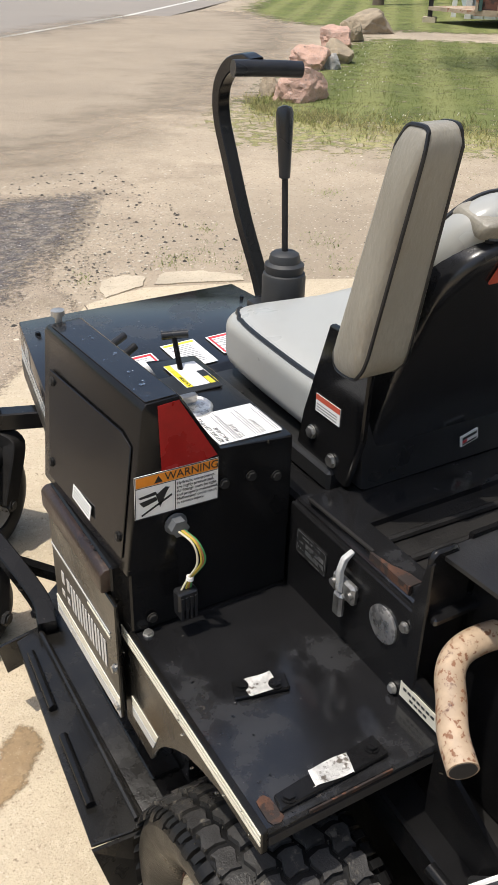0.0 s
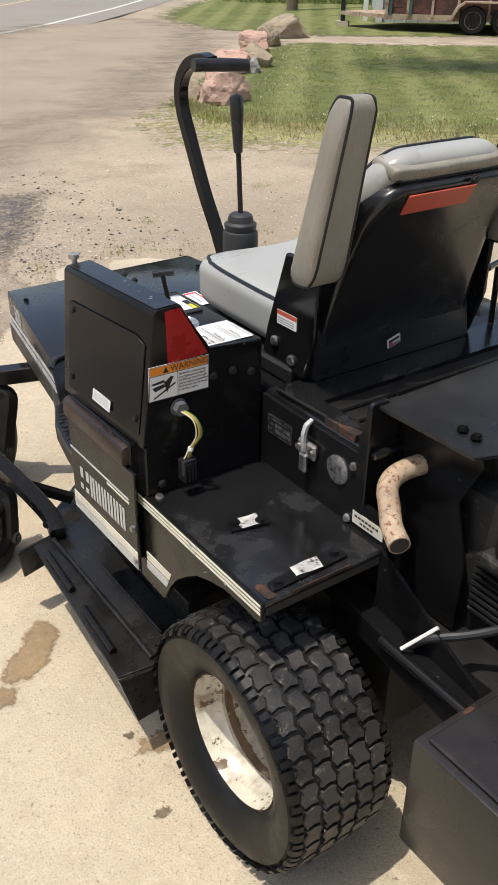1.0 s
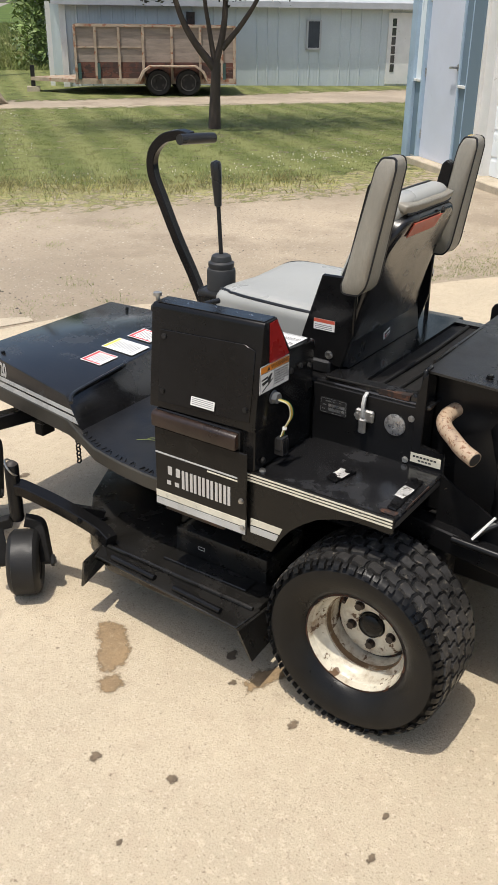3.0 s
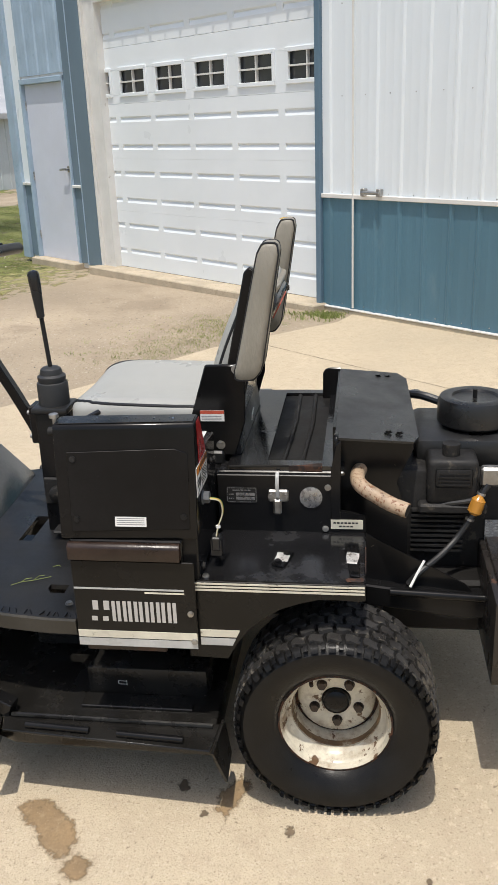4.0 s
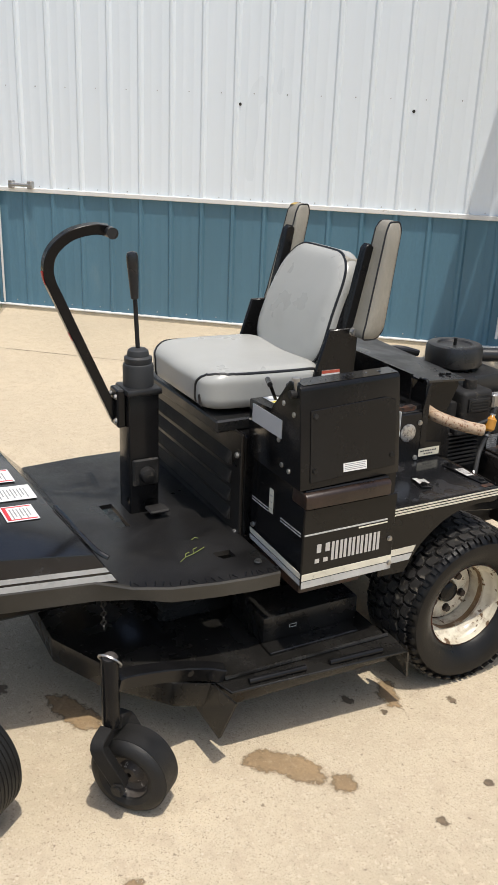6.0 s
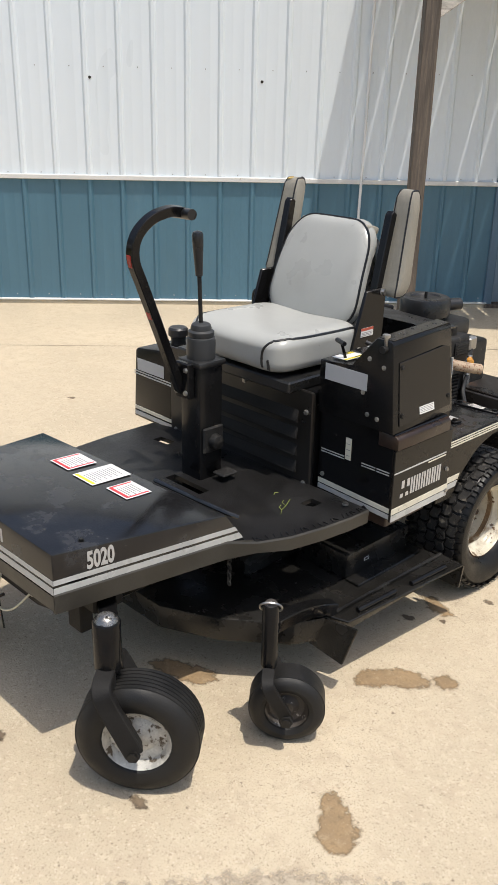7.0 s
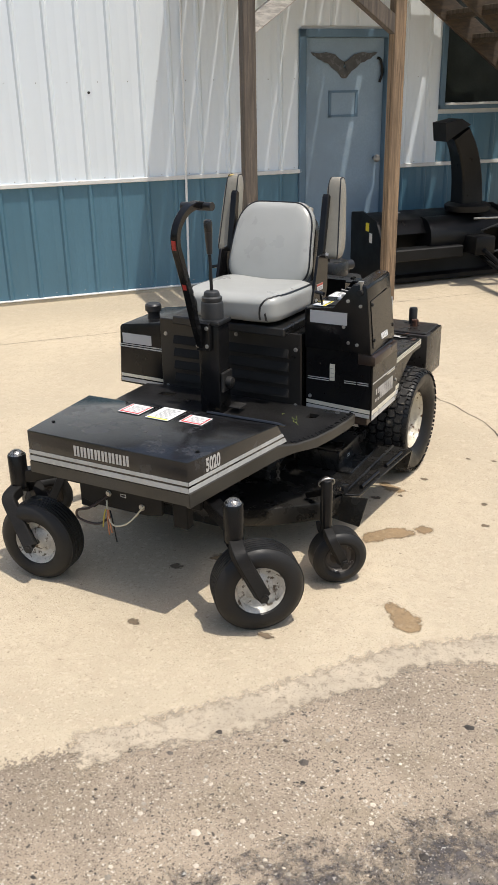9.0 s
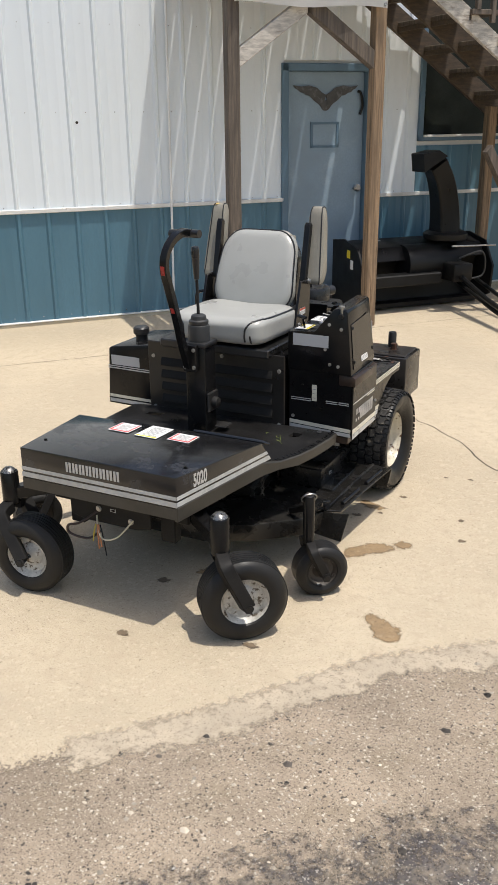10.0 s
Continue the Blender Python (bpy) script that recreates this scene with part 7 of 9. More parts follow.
def cut_plate(outline, holes, z0, z1):
    """A flat plate with openings right through it."""
    loops = [[Vector((*p, 0)) for p in l] for l in [outline] + holes]
    flat_ = [p for l in loops for p in l]
    bm = bmesh.new()
    lo, hi = ([bm.verts.new((p.x, p.y, z)) for p in flat_] for z in (z0, z1))
    for tri in geometry.tessellate_polygon(loops):
        bm.faces.new([hi[i] for i in tri])
        bm.faces.new([lo[i] for i in tri[::-1]])
    k = 0
    for l in loops:
        n = len(l)
        for i in range(n):
            a, b = k + i, k + (i + 1) % n
            bm.faces.new((lo[a], lo[b], hi[b], hi[a]))
        k += n
    return bm


mp("floor_plate", cut_plate(FLOOR, SLOTS, 0.448, 0.462), FLOOR_BLACK, "matte black foot plate with worn edges and cut grass", angle=30)
rim_pts = [(0.581, 2.154), (0.505, 1.684), (0.476, 1.60), (0.436, 1.51), (0.413, 1.40), (0.401, 1.30), (0.399, 1.226)]
c = [Vector((x, y, 0)) for x, y in rim_pts]
bm = bmesh.new()
rows = []
for i, p in enumerate(c):
    d = (c[min(i + 1, len(c) - 1)] - c[max(i - 1, 0)]).normalized()
    nn = Vector((d.y, -d.x, 0))
    nn = nn if nn.x < 0 else -nn
    z_top = 0.482 if i < 2 else 0.462
    z_bot = 0.428 if i < 3 else 0.420
    rows.append([bm.verts.new(p + nn * q + Vector((0, 0, z))) for q, z in ((0.0025, z_bot), (0.005, z_top - 0.005), (0.002, z_top), (-0.01, z_top - 0.001), (-0.01, z_bot))])
for u, w in zip(rows, rows[1:]):
    for i in range(5):
        bm.faces.new((u[i], u[(i + 1) % 5], w[(i + 1) % 5], w[i]))
bm.faces.new(rows[0])
bm.faces.new(rows[-1][::-1])
mp("floor_rim", bm, DUST_BAND, "dusty rim along the foot plate", angle=30)
bm = bmesh.new()
for k in range(26):
    t = k / 25
    i = min(4, int(t * 5))
    p = c[2 + min(i, 3)].lerp(c[3 + min(i, 3)], t * 5 - i) if i < 4 else c[6]
    cyl(bm, p + Vector((0.006, 0, 0.462)), p + Vector((0.02, rnd.uniform(-0.01, 0.01), 0.465)), 0.001 + 0.001 * rnd.random(), seg=5)
mp("torn_edge", bm, BLACK, "ragged strip of torn coating", kind="stuff")
bm = bmesh.new()
for l in ([(0.538, 1.442), (0.556, 1.420), (0.566, 1.392), (0.588, 1.352)], [(0.556, 1.420), (0.572, 1.414), (0.578, 1.40)], [(0.566, 1.392), (0.588, 1.385), (0.594, 1.372)], [(0.64, 1.365), (0.65, 1.352), (0.642, 1.345)]):
    tube(bm, [Vector((x, y, 0.4665)) for x, y in l], 0.0010, 5)
mp("grass_clippings", bm, GRASS, "sprig of yellow-green grass", kind="stuff")
mp("floor_bolt", hexbolt(bmesh.new(), (0.455, 1.26, 0.468), (0, 0, 1), 0.008), CHROME)

# steering post, control lever and tiller
post = mp("steering_post", box(0.866, 0.956, 1.366, 1.456, 0.40, 0.822, bev=0.008, seg=2), BLACK, "square black steering column")
mp("post_cap", box(0.859, 0.963, 1.359, 1.463, 0.815, 0.834, bev=0.006, seg=2), MATTE, "", post)
mp("boot", lathe(bmesh.new(), [(0.02, 0.0), (0.043, 0.0), (0.043, 0.055), (0.041, 0.062), (0.037, 0.064), (0.039, 0.072), (0.039, 0.080), (0.031, 0.085), (0.031, 0.090), (0.028, 0.100), (0.022, 0.104), (0.010, 0.106)], (0.914, 1.411, 0.834), (0, 0, 1), 32), BOOT, "dark grey rubber boot", post)
mp("lever_rod", cyl(bmesh.new(), (0.914, 1.411, 0.93), (0.912, 1.420, 1.09), 0.0062, seg=12), CAST, "", post)
mp("lever_grip", lathe(bmesh.new(), [(0.006, 0.0), (0.0105, 0.003), (0.012, 0.03), (0.0158, 0.095), (0.0162, 0.118), (0.013, 0.126), (0.005, 0.129)], (0.912, 1.420, 1.075), (-0.01, 0.06, 1), 20), PLASTIC, "black plastic lever grip", post)
mp("lock_knob", lathe(bmesh.new(), [(0.006, 0.0), (0.022, 0.002), (0.024, 0.012), (0.020, 0.03), (0.008, 0.034)], (0.864, 1.41, 0.585), (-1, 0, 0), 18), CAST, "", post)
mp("latch_plate", box(0.854, 0.866, 1.372, 1.45, 0.55, 0.63, bev=0.004), CAST, "", post)
mp("foot_pedal", box(0.80, 0.85, 1.36, 1.42, 0.480, 0.490, bev=0.004), CAST, "", post)
arc = curve_pts([(0.930, 1.475, 0.740), (0.926, 1.524, 0.850), (0.915, 1.574, 0.958), (0.909, 1.627, 1.078), (0.906, 1.656, 1.150), (0.902, 1.648, 1.208), (0.898, 1.602, 1.251), (0.895, 1.542, 1.267), (0.893, 1.500, 1.263)], 6)
tiller = mp("tiller", tube(bmesh.new(), arc, 0.0135, square=True, up=(1, 0, 0)), BLACK, "curved square steel tiller")
mp("tiller_grip", tube(bmesh.new(), [(0.845, 1.503, 1.260), (0.89, 1.497, 1.259), (0.935, 1.491, 1.257), (0.980, 1.486, 1.254)], 0.0150, 14), PLASTIC, "black rubber grip across the tiller", tiller)
for i0, i1 in ((22, 26), (13, 15)):
    strip_ = [p + Vector((0.0, 0.92, 0.25)).normalized() * 0.0080 for p in arc[i0:i1]]
    mp("red_tape", tube(bmesh.new(), strip_, 0.0082, square=True, up=(1, 0, 0)), RED, "red tape on the tiller", tiller)
mp("tiller_bracket", box(0.890, 0.950, 1.456, 1.482, 0.72, 0.83, bev=0.004), BLACK, "", tiller)
bolts([(0.900, 1.482, 0.81), (0.940, 1.482, 0.81), (0.900, 1.482, 0.74), (0.940, 1.482, 0.74)], (0, 1, 0), tiller, 0.0065)

# seat pedestal with a louvred front; the box stands a little in from the pods
SET = Vector((0.014, -0.003, -0.010))
ped = mp("seat_pedestal", box(0.615, 1.262, 0.62, 1.222, 0.44, 0.760, bev=0.006), BLACK, "black engine box under the seat", angle=30)
mp("front_panel", box(0.612, 1.268, 1.222, 1.232, 0.432, 0.765, bev=0.003), PANEL, "", ped)
for k in range(4):
    z = 0.510 + k * 0.055
    mp("louvre", prism(bmesh.new(), [(1.231, z - 0.016), (1.244, z - 0.012), (1.242, z + 0.000), (1.231, z + 0.026)], "x", 0.665, 1.20, 0.002), FRAME_BLACK, "", ped)
bolts([(0.635, 1.232, 0.70), (0.635, 1.232, 0.47), (1.24, 1.232, 0.70), (1.24, 1.232, 0.47), (0.90, 1.232, 0.735)], (0, 1, 0), ped, 0.007)
mp("seat_riser", box(0.66, 1.17, 0.90, 1.285, 0.760, 0.795, bev=0.005), MATTE, "", ped)
mp("top_plate", box(0.612, 1.285, 0.60, 0.91, 0.752, 0.764, bev=0.003), BLACK_WET, "", ped)
frame_ = mp("screen_frame", bx(bx(bx(bx(bmesh.new(), 0.618, 1.25, 0.79, 0.885, 0.764, 0.776), 0.618, 1.25, 0.625, 0.655, 0.764, 0.776), 0.618, 0.655, 0.655, 0.79, 0.764, 0.776), 1.215, 1.25, 0.655, 0.79, 0.764, 0.776), BLACK_WET, "open black frame over the radiator", ped)
# flush dark sheet stands in for the shaded depth of the opening
mp("well_shade_sheet", box(0.655, 1.215, 0.655, 0.79, 0.764, 0.7665), FRAME_BLACK, "", frame_)
for y in (0.705, 0.752):
    mp("screen_bar", tube(bmesh.new(), [(0.657, y, 0.770), (0.95, y - 0.01, 0.772), (1.21, y - 0.005, 0.770)], 0.006, 8), FRAME_BLACK, "", frame_)
mp("rust_edge", prism(bmesh.new(), jag([(0.613, 0.735), (0.617, 0.733), (0.622, 0.700), (0.632, 0.672), (0.634, 0.654), (0.613, 0.654)], 0.008, 0.003, seed=2.0), "z", 0.7642, 0.7775), RUST, "flaking rust along the lid's edge", ped)
mp("rust_rod", cyl(bmesh.new(), (0.616, 0.88, 0.774), (0.620, 0.735, 0.775), 0.003, seg=8), FRAME_BLACK, "", ped)
# side wall of the engine box with its plates and latch
side = mp("side_panel", prism(bmesh.new(), [(0.912, 0.585), (0.912, 0.757), (0.622, 0.757), (0.622, 0.662), (0.548, 0.655), (0.545, 0.585)], "x", 0.604, 0.616, 0.002), BLACK, "")
m = face_pose((0.6035, 0.889, 0.683), (0, -1, 0), (0, 0, 1))
dp = plaque("data_plate", m, 0.076, 0.042, BLACK_INK, side, label="black data plate with silver lettering", bev=0.005)
bars("plate_print", m, [(0.003, 0.002, 0.07, 0.001), (0.003, 0.039, 0.07, 0.001), (0.002, 0.004, 0.001, 0.034), (0.073, 0.004, 0.001, 0.034), (0.024, 0.008, 0.046, 0.008), (0.024, 0.019, 0.046, 0.008), (0.006, 0.010, 0.012, 0.003), (0.006, 0.021, 0.012, 0.003), (0.015, 0.032, 0.045, 0.003)], ALU, dp)
mp("round_badge", lathe(bmesh.new(), [(0.002, 0.0), (0.0275, 0.0), (0.0275, 0.003), (0.024, 0.004), (0.002, 0.004)], (0.604, 0.681, 0.700), (-1, 0, 0), 32), ALU, "round worn aluminium badge", side)
latch = mp("latch", box(0.592, 0.604, 0.735, 0.785, 0.690, 0.722, bev=0.004), CHROME, "zinc draw latch with a white strap", side)
mp("latch_strap", prism(bmesh.new(), [(0.592, 0.70), (0.585, 0.705), (0.584, 0.740), (0.590, 0.758), (0.606, 0.766), (0.607, 0.762), (0.595, 0.754), (0.590, 0.738)], "y", 0.757, 0.766, 0.001), SILVER, "", latch)
mp("latch_hook", box(0.585, 0.596, 0.752, 0.772, 0.660, 0.700, bev=0.004), CHROME, "", latch)
for y in (0.742, 0.779):
    mp("latch_pin", cyl(bmesh.new(), (0.603, y, 0.706), (0.588, y, 0.706), 0.006, seg=12), CHROME, "", latch)
bolts([(0.603, 0.640, 0.727), (0.603, 0.646, 0.617)], (-1, 0, 0), side, 0.0065)
m = face_pose((0.6035, 0.633, 0.617), (0, -1, 0), (0, 0, 1))
lp = plaque("side_label", m, 0.078, 0.025, CREAM, side, label="cream label with two short lines of print")
bars("label_print", m, [(0.006 + k * 0.009, 0.014, 0.0065, 0.0045) for k in range(7)] + [(0.020 + k * 0.009, 0.005, 0.0065, 0.004) for k in range(4)], BLACK_INK, lp)
SET = Vector((0, 0, 0))

# left platform over the rear wheel, with two bolted pads
plat = mp("fender_platform", box(0.359, 0.630, 0.545, 0.945, 0.585, 0.597, bev=0.004), BLACK_WET, "glossy wet black platform over the wheel", angle=30)
ARC = [(0.612 + 0.262 * math.cos(a), 0.300 + 0.262 * math.sin(a)) for a in [radians(22 + k * 10) for k in range(13)]]
out = [(0.945, 0.598), (0.945, 0.400), (0.856, 0.400)] + [p for p in ARC if p[0] > 0.548] + [(0.545, 0.560), (0.545, 0.598)]
skirt = mp("fender_skirt", prism(bmesh.new(), out, "x", 0.356, 0.365, 0.0015), DUSTY, "dusty black fender skirt with striped edge", angle=30)
for z0, z1, m_ in ((0.5745, 0.5790, CREAM), (0.5825, 0.5865, CREAM), (0.5905, 0.5945, CREAM)):
    mp("edge_stripe", box(0.3546, 0.356, 0.547, 0.943, z0, z1), m_, "", skirt)
mp("stripe", prism(bmesh.new(), [(0.917, 0.456), (0.917, 0.474), (0.826, 0.474), (0.834, 0.456)], "x", 0.3546, 0.356), CREAM, "", skirt)
mp("stripe", prism(bmesh.new(), [(0.917, 0.434), (0.917, 0.452), (0.836, 0.452), (0.844, 0.434)], "x", 0.3546, 0.356), SILVER, "", skirt)
mp("wheel_well", prism(bmesh.new(), [(0.545, 0.585), (0.945, 0.585), (0.945, 0.42), (0.93, 0.42), (0.93, 0.57), (0.545, 0.57)], "x", 0.366, 0.628), SOOT_HOLLOW, "", plat)
for q in (((0.425, 0.730), (0.500, 0.712), (0.508, 0.740), (0.436, 0.760)), ((0.388, 0.557), (0.548, 0.562), (0.548, 0.596), (0.392, 0.580))):
    pad = mp("mount_pad", prism(bmesh.new(), q, "z", 0.597, 0.604, 0.002), BLACK, "black steel pad scraped to bare metal", plat)
    cx, cy = sum(p[0] for p in q) / 4, sum(p[1] for p in q) / 4
    w = abs(q[1][0] - q[0][0]) * (0.20 if q[0][1] < 0.6 else 0.30)
    mp("scraped_patch", flat(jag([(cx - w, cy - 0.012), (cx + w * 0.8, cy - 0.016), (cx + w, cy + 0.014), (cx - w * 0.8, cy + 0.016)], 0.003, 0.009, seed=cx), 0.6052), BARE, "", pad, angle=0)
    bolts([(q[0][0] + 0.018, (q[0][1] + q[3][1]) / 2, 0.604), (q[1][0] - 0.015, (q[1][1] + q[2][1]) / 2, 0.604)], (0, 0, 1), pad, 0.008, BLACK)
mp("rust_patch", flat(jag([(0.374, 0.553), (0.386, 0.552), (0.384, 0.585), (0.376, 0.585)], 0.003, 0.007, seed=3), 0.5982), RUST, "", plat, angle=0)
mp("rust_line", box(0.42, 0.54, 0.5438, 0.5462, 0.592, 0.5978), RUST, "", plat)
bolts([(0.380, 0.902, 0.597)], (0, 0, 1), plat, 0.0065)

# lower front body on the left side: marked panel and rusty ledge
body = mp("side_pod", prism(bmesh.new(), [(0.345, 0.436), (0.345, 0.700), (0.62, 0.700), (0.62, 0.445)], "y", 0.945, 1.198, 0.003), BLACK, "black lower side pod", angle=30)
panel = mp("pod_panel", box(0.338, 0.345, 0.920, 1.200, 0.432, 0.652, bev=0.002), DUSTY, "dusty side panel with worn lettering and stripes", body)
mp("ledge", prism(bmesh.new(), [(0.330, 0.655), (0.330, 0.688), (0.338, 0.695), (0.40, 0.700), (0.40, 0.655)], "y", 0.948, 1.203, 0.004, 2), RUSTY, "rust-brown ledge under the control box", body)
for z0, z1, m_ in ((0.4555, 0.4735, CREAM), (0.4335, 0.4525, SILVER)):
    mp("stripe", box(0.3365, 0.338, 0.921, 1.199, z0, z1), m_, "", panel)
mp("thin_stripe", box(0.3368, 0.338, 0.945, 1.198, 0.5805, 0.5845), SILVER, "", panel)
mp("thin_stripe", box(0.3368, 0.338, 0.945, 1.035, 0.5725, 0.5760), CREAM, "", panel)
bar_letters((0.3377, 1.166, 0.499), (0, -1, 0), (0, 0, 1), 0.206, 0.052, 8, panel, worn=2)
bolts([(0.338, 0.933, 0.524), (0.338, 0.928, 0.452)], (-1, 0, 0), panel, 0.006)
# stripes on the pod's front face
for z0, z1, m_ in ((0.4585, 0.4735, CREAM), (0.440, 0.4545, SILVER)):
    mp("stripe", prism(bmesh.new(), [(0.346, z0), (0.346, z1), (0.615, z1 + 0.012), (0.615, z0 + 0.012)], "y", 1.1982, 1.1997), m_, "", body)
for z0 in (0.572, 0.580):
    for x0, x1 in ((0.355, 0.40), (0.405, 0.455), (0.52, 0.61)):
        mp("thin_stripe", box(x0, x1, 1.1982, 1.1995, z0, z0 + 0.003), SILVER, "", body)
m = face_pose((0.516, 1.199, 0.575), (-1, 0, 0), (0, 0, 1))
tag = plaque("sight_gauge", m, 0.021, 0.068, CREAM, body, label="cream level gauge strip")
bars("gauge_ticks", m, [(0.003, 0.012 + k * 0.018, 0.014, 0.002) for k in range(3)], GREY_INK, tag)
bolts([(0.60, 1.198, 0.50), (0.36, 1.10, 0.43)], (0, 1, 0), body, 0.006)
mp("lower_flange", box(0.36, 0.62, 1.0, 1.19, 0.405, 0.436, bev=0.003), RUSTY, "", body)

# control box on the left
def box_side(y, z):
    """The outer side of the box: upright at the front, sloping in towards the rear."""
    t = (z - 0.702) / 0.258
    return 0.343 + 0.024 * t + (0.012 + 0.010 * t) * (1.212 - y) / 0.3


def box_section(y):
    top_in = 0.424 + (1.212 - y) / 0.3 * 0.018
    return [(box_side(y, 0.702), y, 0.702), (box_side(y, 0.952), y, 0.952), (box_side(y, 0.952) + 0.006, y, 0.960), (top_in, y, 0.962), (0.498, y, 0.864), (0.617, y, 0.860), (0.617, y, 0.702)]


bm = loft(box_section(1.216), box_section(0.910))
bmesh.ops.bevel(bm, geom=list(bm.edges), offset=0.004, segments=2, profile=0.5, affect="EDGES")
cbox = mp("control_box", bm, BLACK, "black sheet steel control box with a sloping side", angle=30)
nrm = Vector((-1, 0, 0.11)).normalized()


def on_side(y, z, lift=0.0):
    return Vector((box_side(y, z), y, z)) + nrm * lift


bm = bmesh.new()
vs = []
for l in (0.0005, 0.003):
    vs.append([bm.verts.new(on_side(y, z, l)) for y, z in ((1.188, 0.72), (0.925, 0.725), (0.925, 0.895), (0.955, 0.905), (1.188, 0.90))])
bm.faces.new(vs[0][::-1])
bm.faces.new(vs[1])
for i in range(5):
    bm.faces.new((vs[0][i], vs[0][(i + 1) % 5], vs[1][(i + 1) % 5], vs[1][i]))
bmesh.ops.bevel(bm, geom=[e for e in bm.edges], offset=0.001, segments=1, affect="EDGES")
cover = mp("access_cover", bm, BLACK, "flat access cover with screws", cbox)
for y, z in ((1.175, 0.749), (0.938, 0.754), (1.175, 0.885)):
    mp("screw", hexbolt(bmesh.new(), on_side(y, z, 0.003), nrm, 0.006, 0.004), CAST, "", cover)
m = face_pose(on_side(1.090, 0.733, 0.004), (0, -1, 0), (0.176, 0, 1))
bl = plaque("box_label", m, 0.070, 0.022, WHITE, cover, label="white label with rows of fine print")
bars("label_print", m, [(0.004, 0.004 + k * 0.0045, 0.062, 0.0016) for k in range(4)], GREY_INK, bl)
# rear face: red reflector and warning label
mp("reflector", prism(bmesh.new(), [(0.409, 0.955), (0.439, 0.957), (0.494, 0.862), (0.412, 0.846)], "y", 0.9080, 0.9088), RED, "red reflective trapezoid", cbox)
m = face_pose((0.371, 0.9085, 0.794), (1, 0, -0.02), (0, 0, 1))
wl = plaque("warning_label", m, 0.124, 0.066, WHITE, cbox, label="white label with an orange warning band and pictogram")
bars("warning_band", m, [(0.002, 0.049, 0.120, 0.015)], ORANGE_INK, wl)
bars("warning_border", m, [(0, 0, 0.124, 0.0012), (0, 0.0648, 0.124, 0.0012), (0, 0, 0.0012, 0.066), (0.1228, 0, 0.0012, 0.066), (0, 0.0475, 0.124, 0.0010), (0.058, 0.0, 0.001, 0.048)], BLACK_INK, wl, 0.0017)
writing("warning_word", "WARNING", 0.0165, m @ Matrix.Translation((0.043, 0.0515, 0.0017)), BLACK_INK, wl)
mp("warning_triangle", moved(prism(bmesh.new(), [(0.028, 0.051), (0.040, 0.051), (0.034, 0.0615)], "z", 0.0015, 0.0018), m), BLACK_INK, "", wl)
writing("warning_text", "Hydraulic components\nare highly pressurized.\nAll fittings must be tight\nand properly maintained.\nMalfunction could result\nin serious injury.", 0.0062, m @ Matrix.Translation((0.0605, 0.040, 0.0016)), BLACK_INK, wl)
bm = bmesh.new()
for pts in ([(0.006, 0.026), (0.030, 0.030), (0.032, 0.024), (0.012, 0.018)], [(0.030, 0.032), (0.036, 0.012), (0.046, 0.034), (0.050, 0.040), (0.044, 0.042)], [(0.008, 0.006), (0.010, 0.004), (0.054, 0.026), (0.053, 0.029)], [(0.004, 0.034), (0.03, 0.038), (0.032, 0.033), (0.008, 0.031)]):
    prism(bm, pts, "z", 0.0015, 0.0018)
bm.transform(m)
mp("pictogram", bm, BLACK_INK, "", wl)
# wiring connector on the rear face
gland = mp("cable_gland", hexbolt(bmesh.new(), (0.430, 0.9085, 0.770), (0, -1, 0), 0.0135, 0.016), HOSE_GREY, "grey cable gland with loose trailer wires", cbox)
for dx, m_ in ((-0.004, WIRE_W), (0.0, WIRE_Y), (0.004, WIRE_G), (0.002, WIRE_O)):
    mp("wire", tube(bmesh.new(), curve_pts([(0.430 + dx, 0.895, 0.768), (0.442 + dx, 0.872, 0.756), (0.448 + dx * 1.5, 0.868, 0.725), (0.436 + dx, 0.878, 0.695), (0.430 + dx * 2, 0.882, 0.672)], 6), 0.0015, 6), m_, "", gland)
mp("wire_tie", cyl(bmesh.new(), (0.436, 0.878, 0.698), (0.435, 0.878, 0.692), 0.0055, seg=10), WHITE, "", gland)
bm = box(0.415, 0.446, 0.872, 0.892, 0.642, 0.676, bev=0.003)
for k in range(4):
    bx(bm, 0.418 + k * 0.007, 0.422 + k * 0.007, 0.870, 0.894, 0.630, 0.668)
mp("connector", bm, PLASTIC, "black flat plug", gland)
bolts([(0.505, 0.909, 0.812), (0.548, 0.909, 0.812), (0.59, 0.909, 0.80), (0.39, 0.909, 0.62), (0.52, 0.945, 0.62)], (0, -1, 0), cbox, 0.0065, CAST)
# lower rear wall below the box
mp("rear_wall", box(0.36, 0.617, 0.912, 0.950, 0.597, 0.706, bev=0.003), BLACK, "", cbox)
# top: instruction label, gauge, throttle and choke, bolt
m = face_pose((0.607, 0.925, 0.8615), (0.0, 1, 0), (-1, 0, 0.02))
il = plaque("instruction_label", m, 0.090, 0.100, WHITE, cbox, label="white instruction label in three columns")
for k, word in enumerate(("BEFORE LEAVING\nMACHINE", "TO MOVE", "TO START")):
    writing("instruction_head", word, 0.0095, m @ face_pose((0.004, 0.090 - k * 0.034, 0.0014), (1, 0, 0), (0, 1, 0)), BLACK_INK, il)
bars("instruction_lines", m, [(0.004, 0.064 - k * 0.033 + j * 0.0042, 0.074 - 0.012 * (j % 2), 0.0016) for k in range(3) for j in range(3)] + [(0.002, 0.032, 0.086, 0.001), (0.002, 0.066, 0.086, 0.001)], GREY_INK, il)
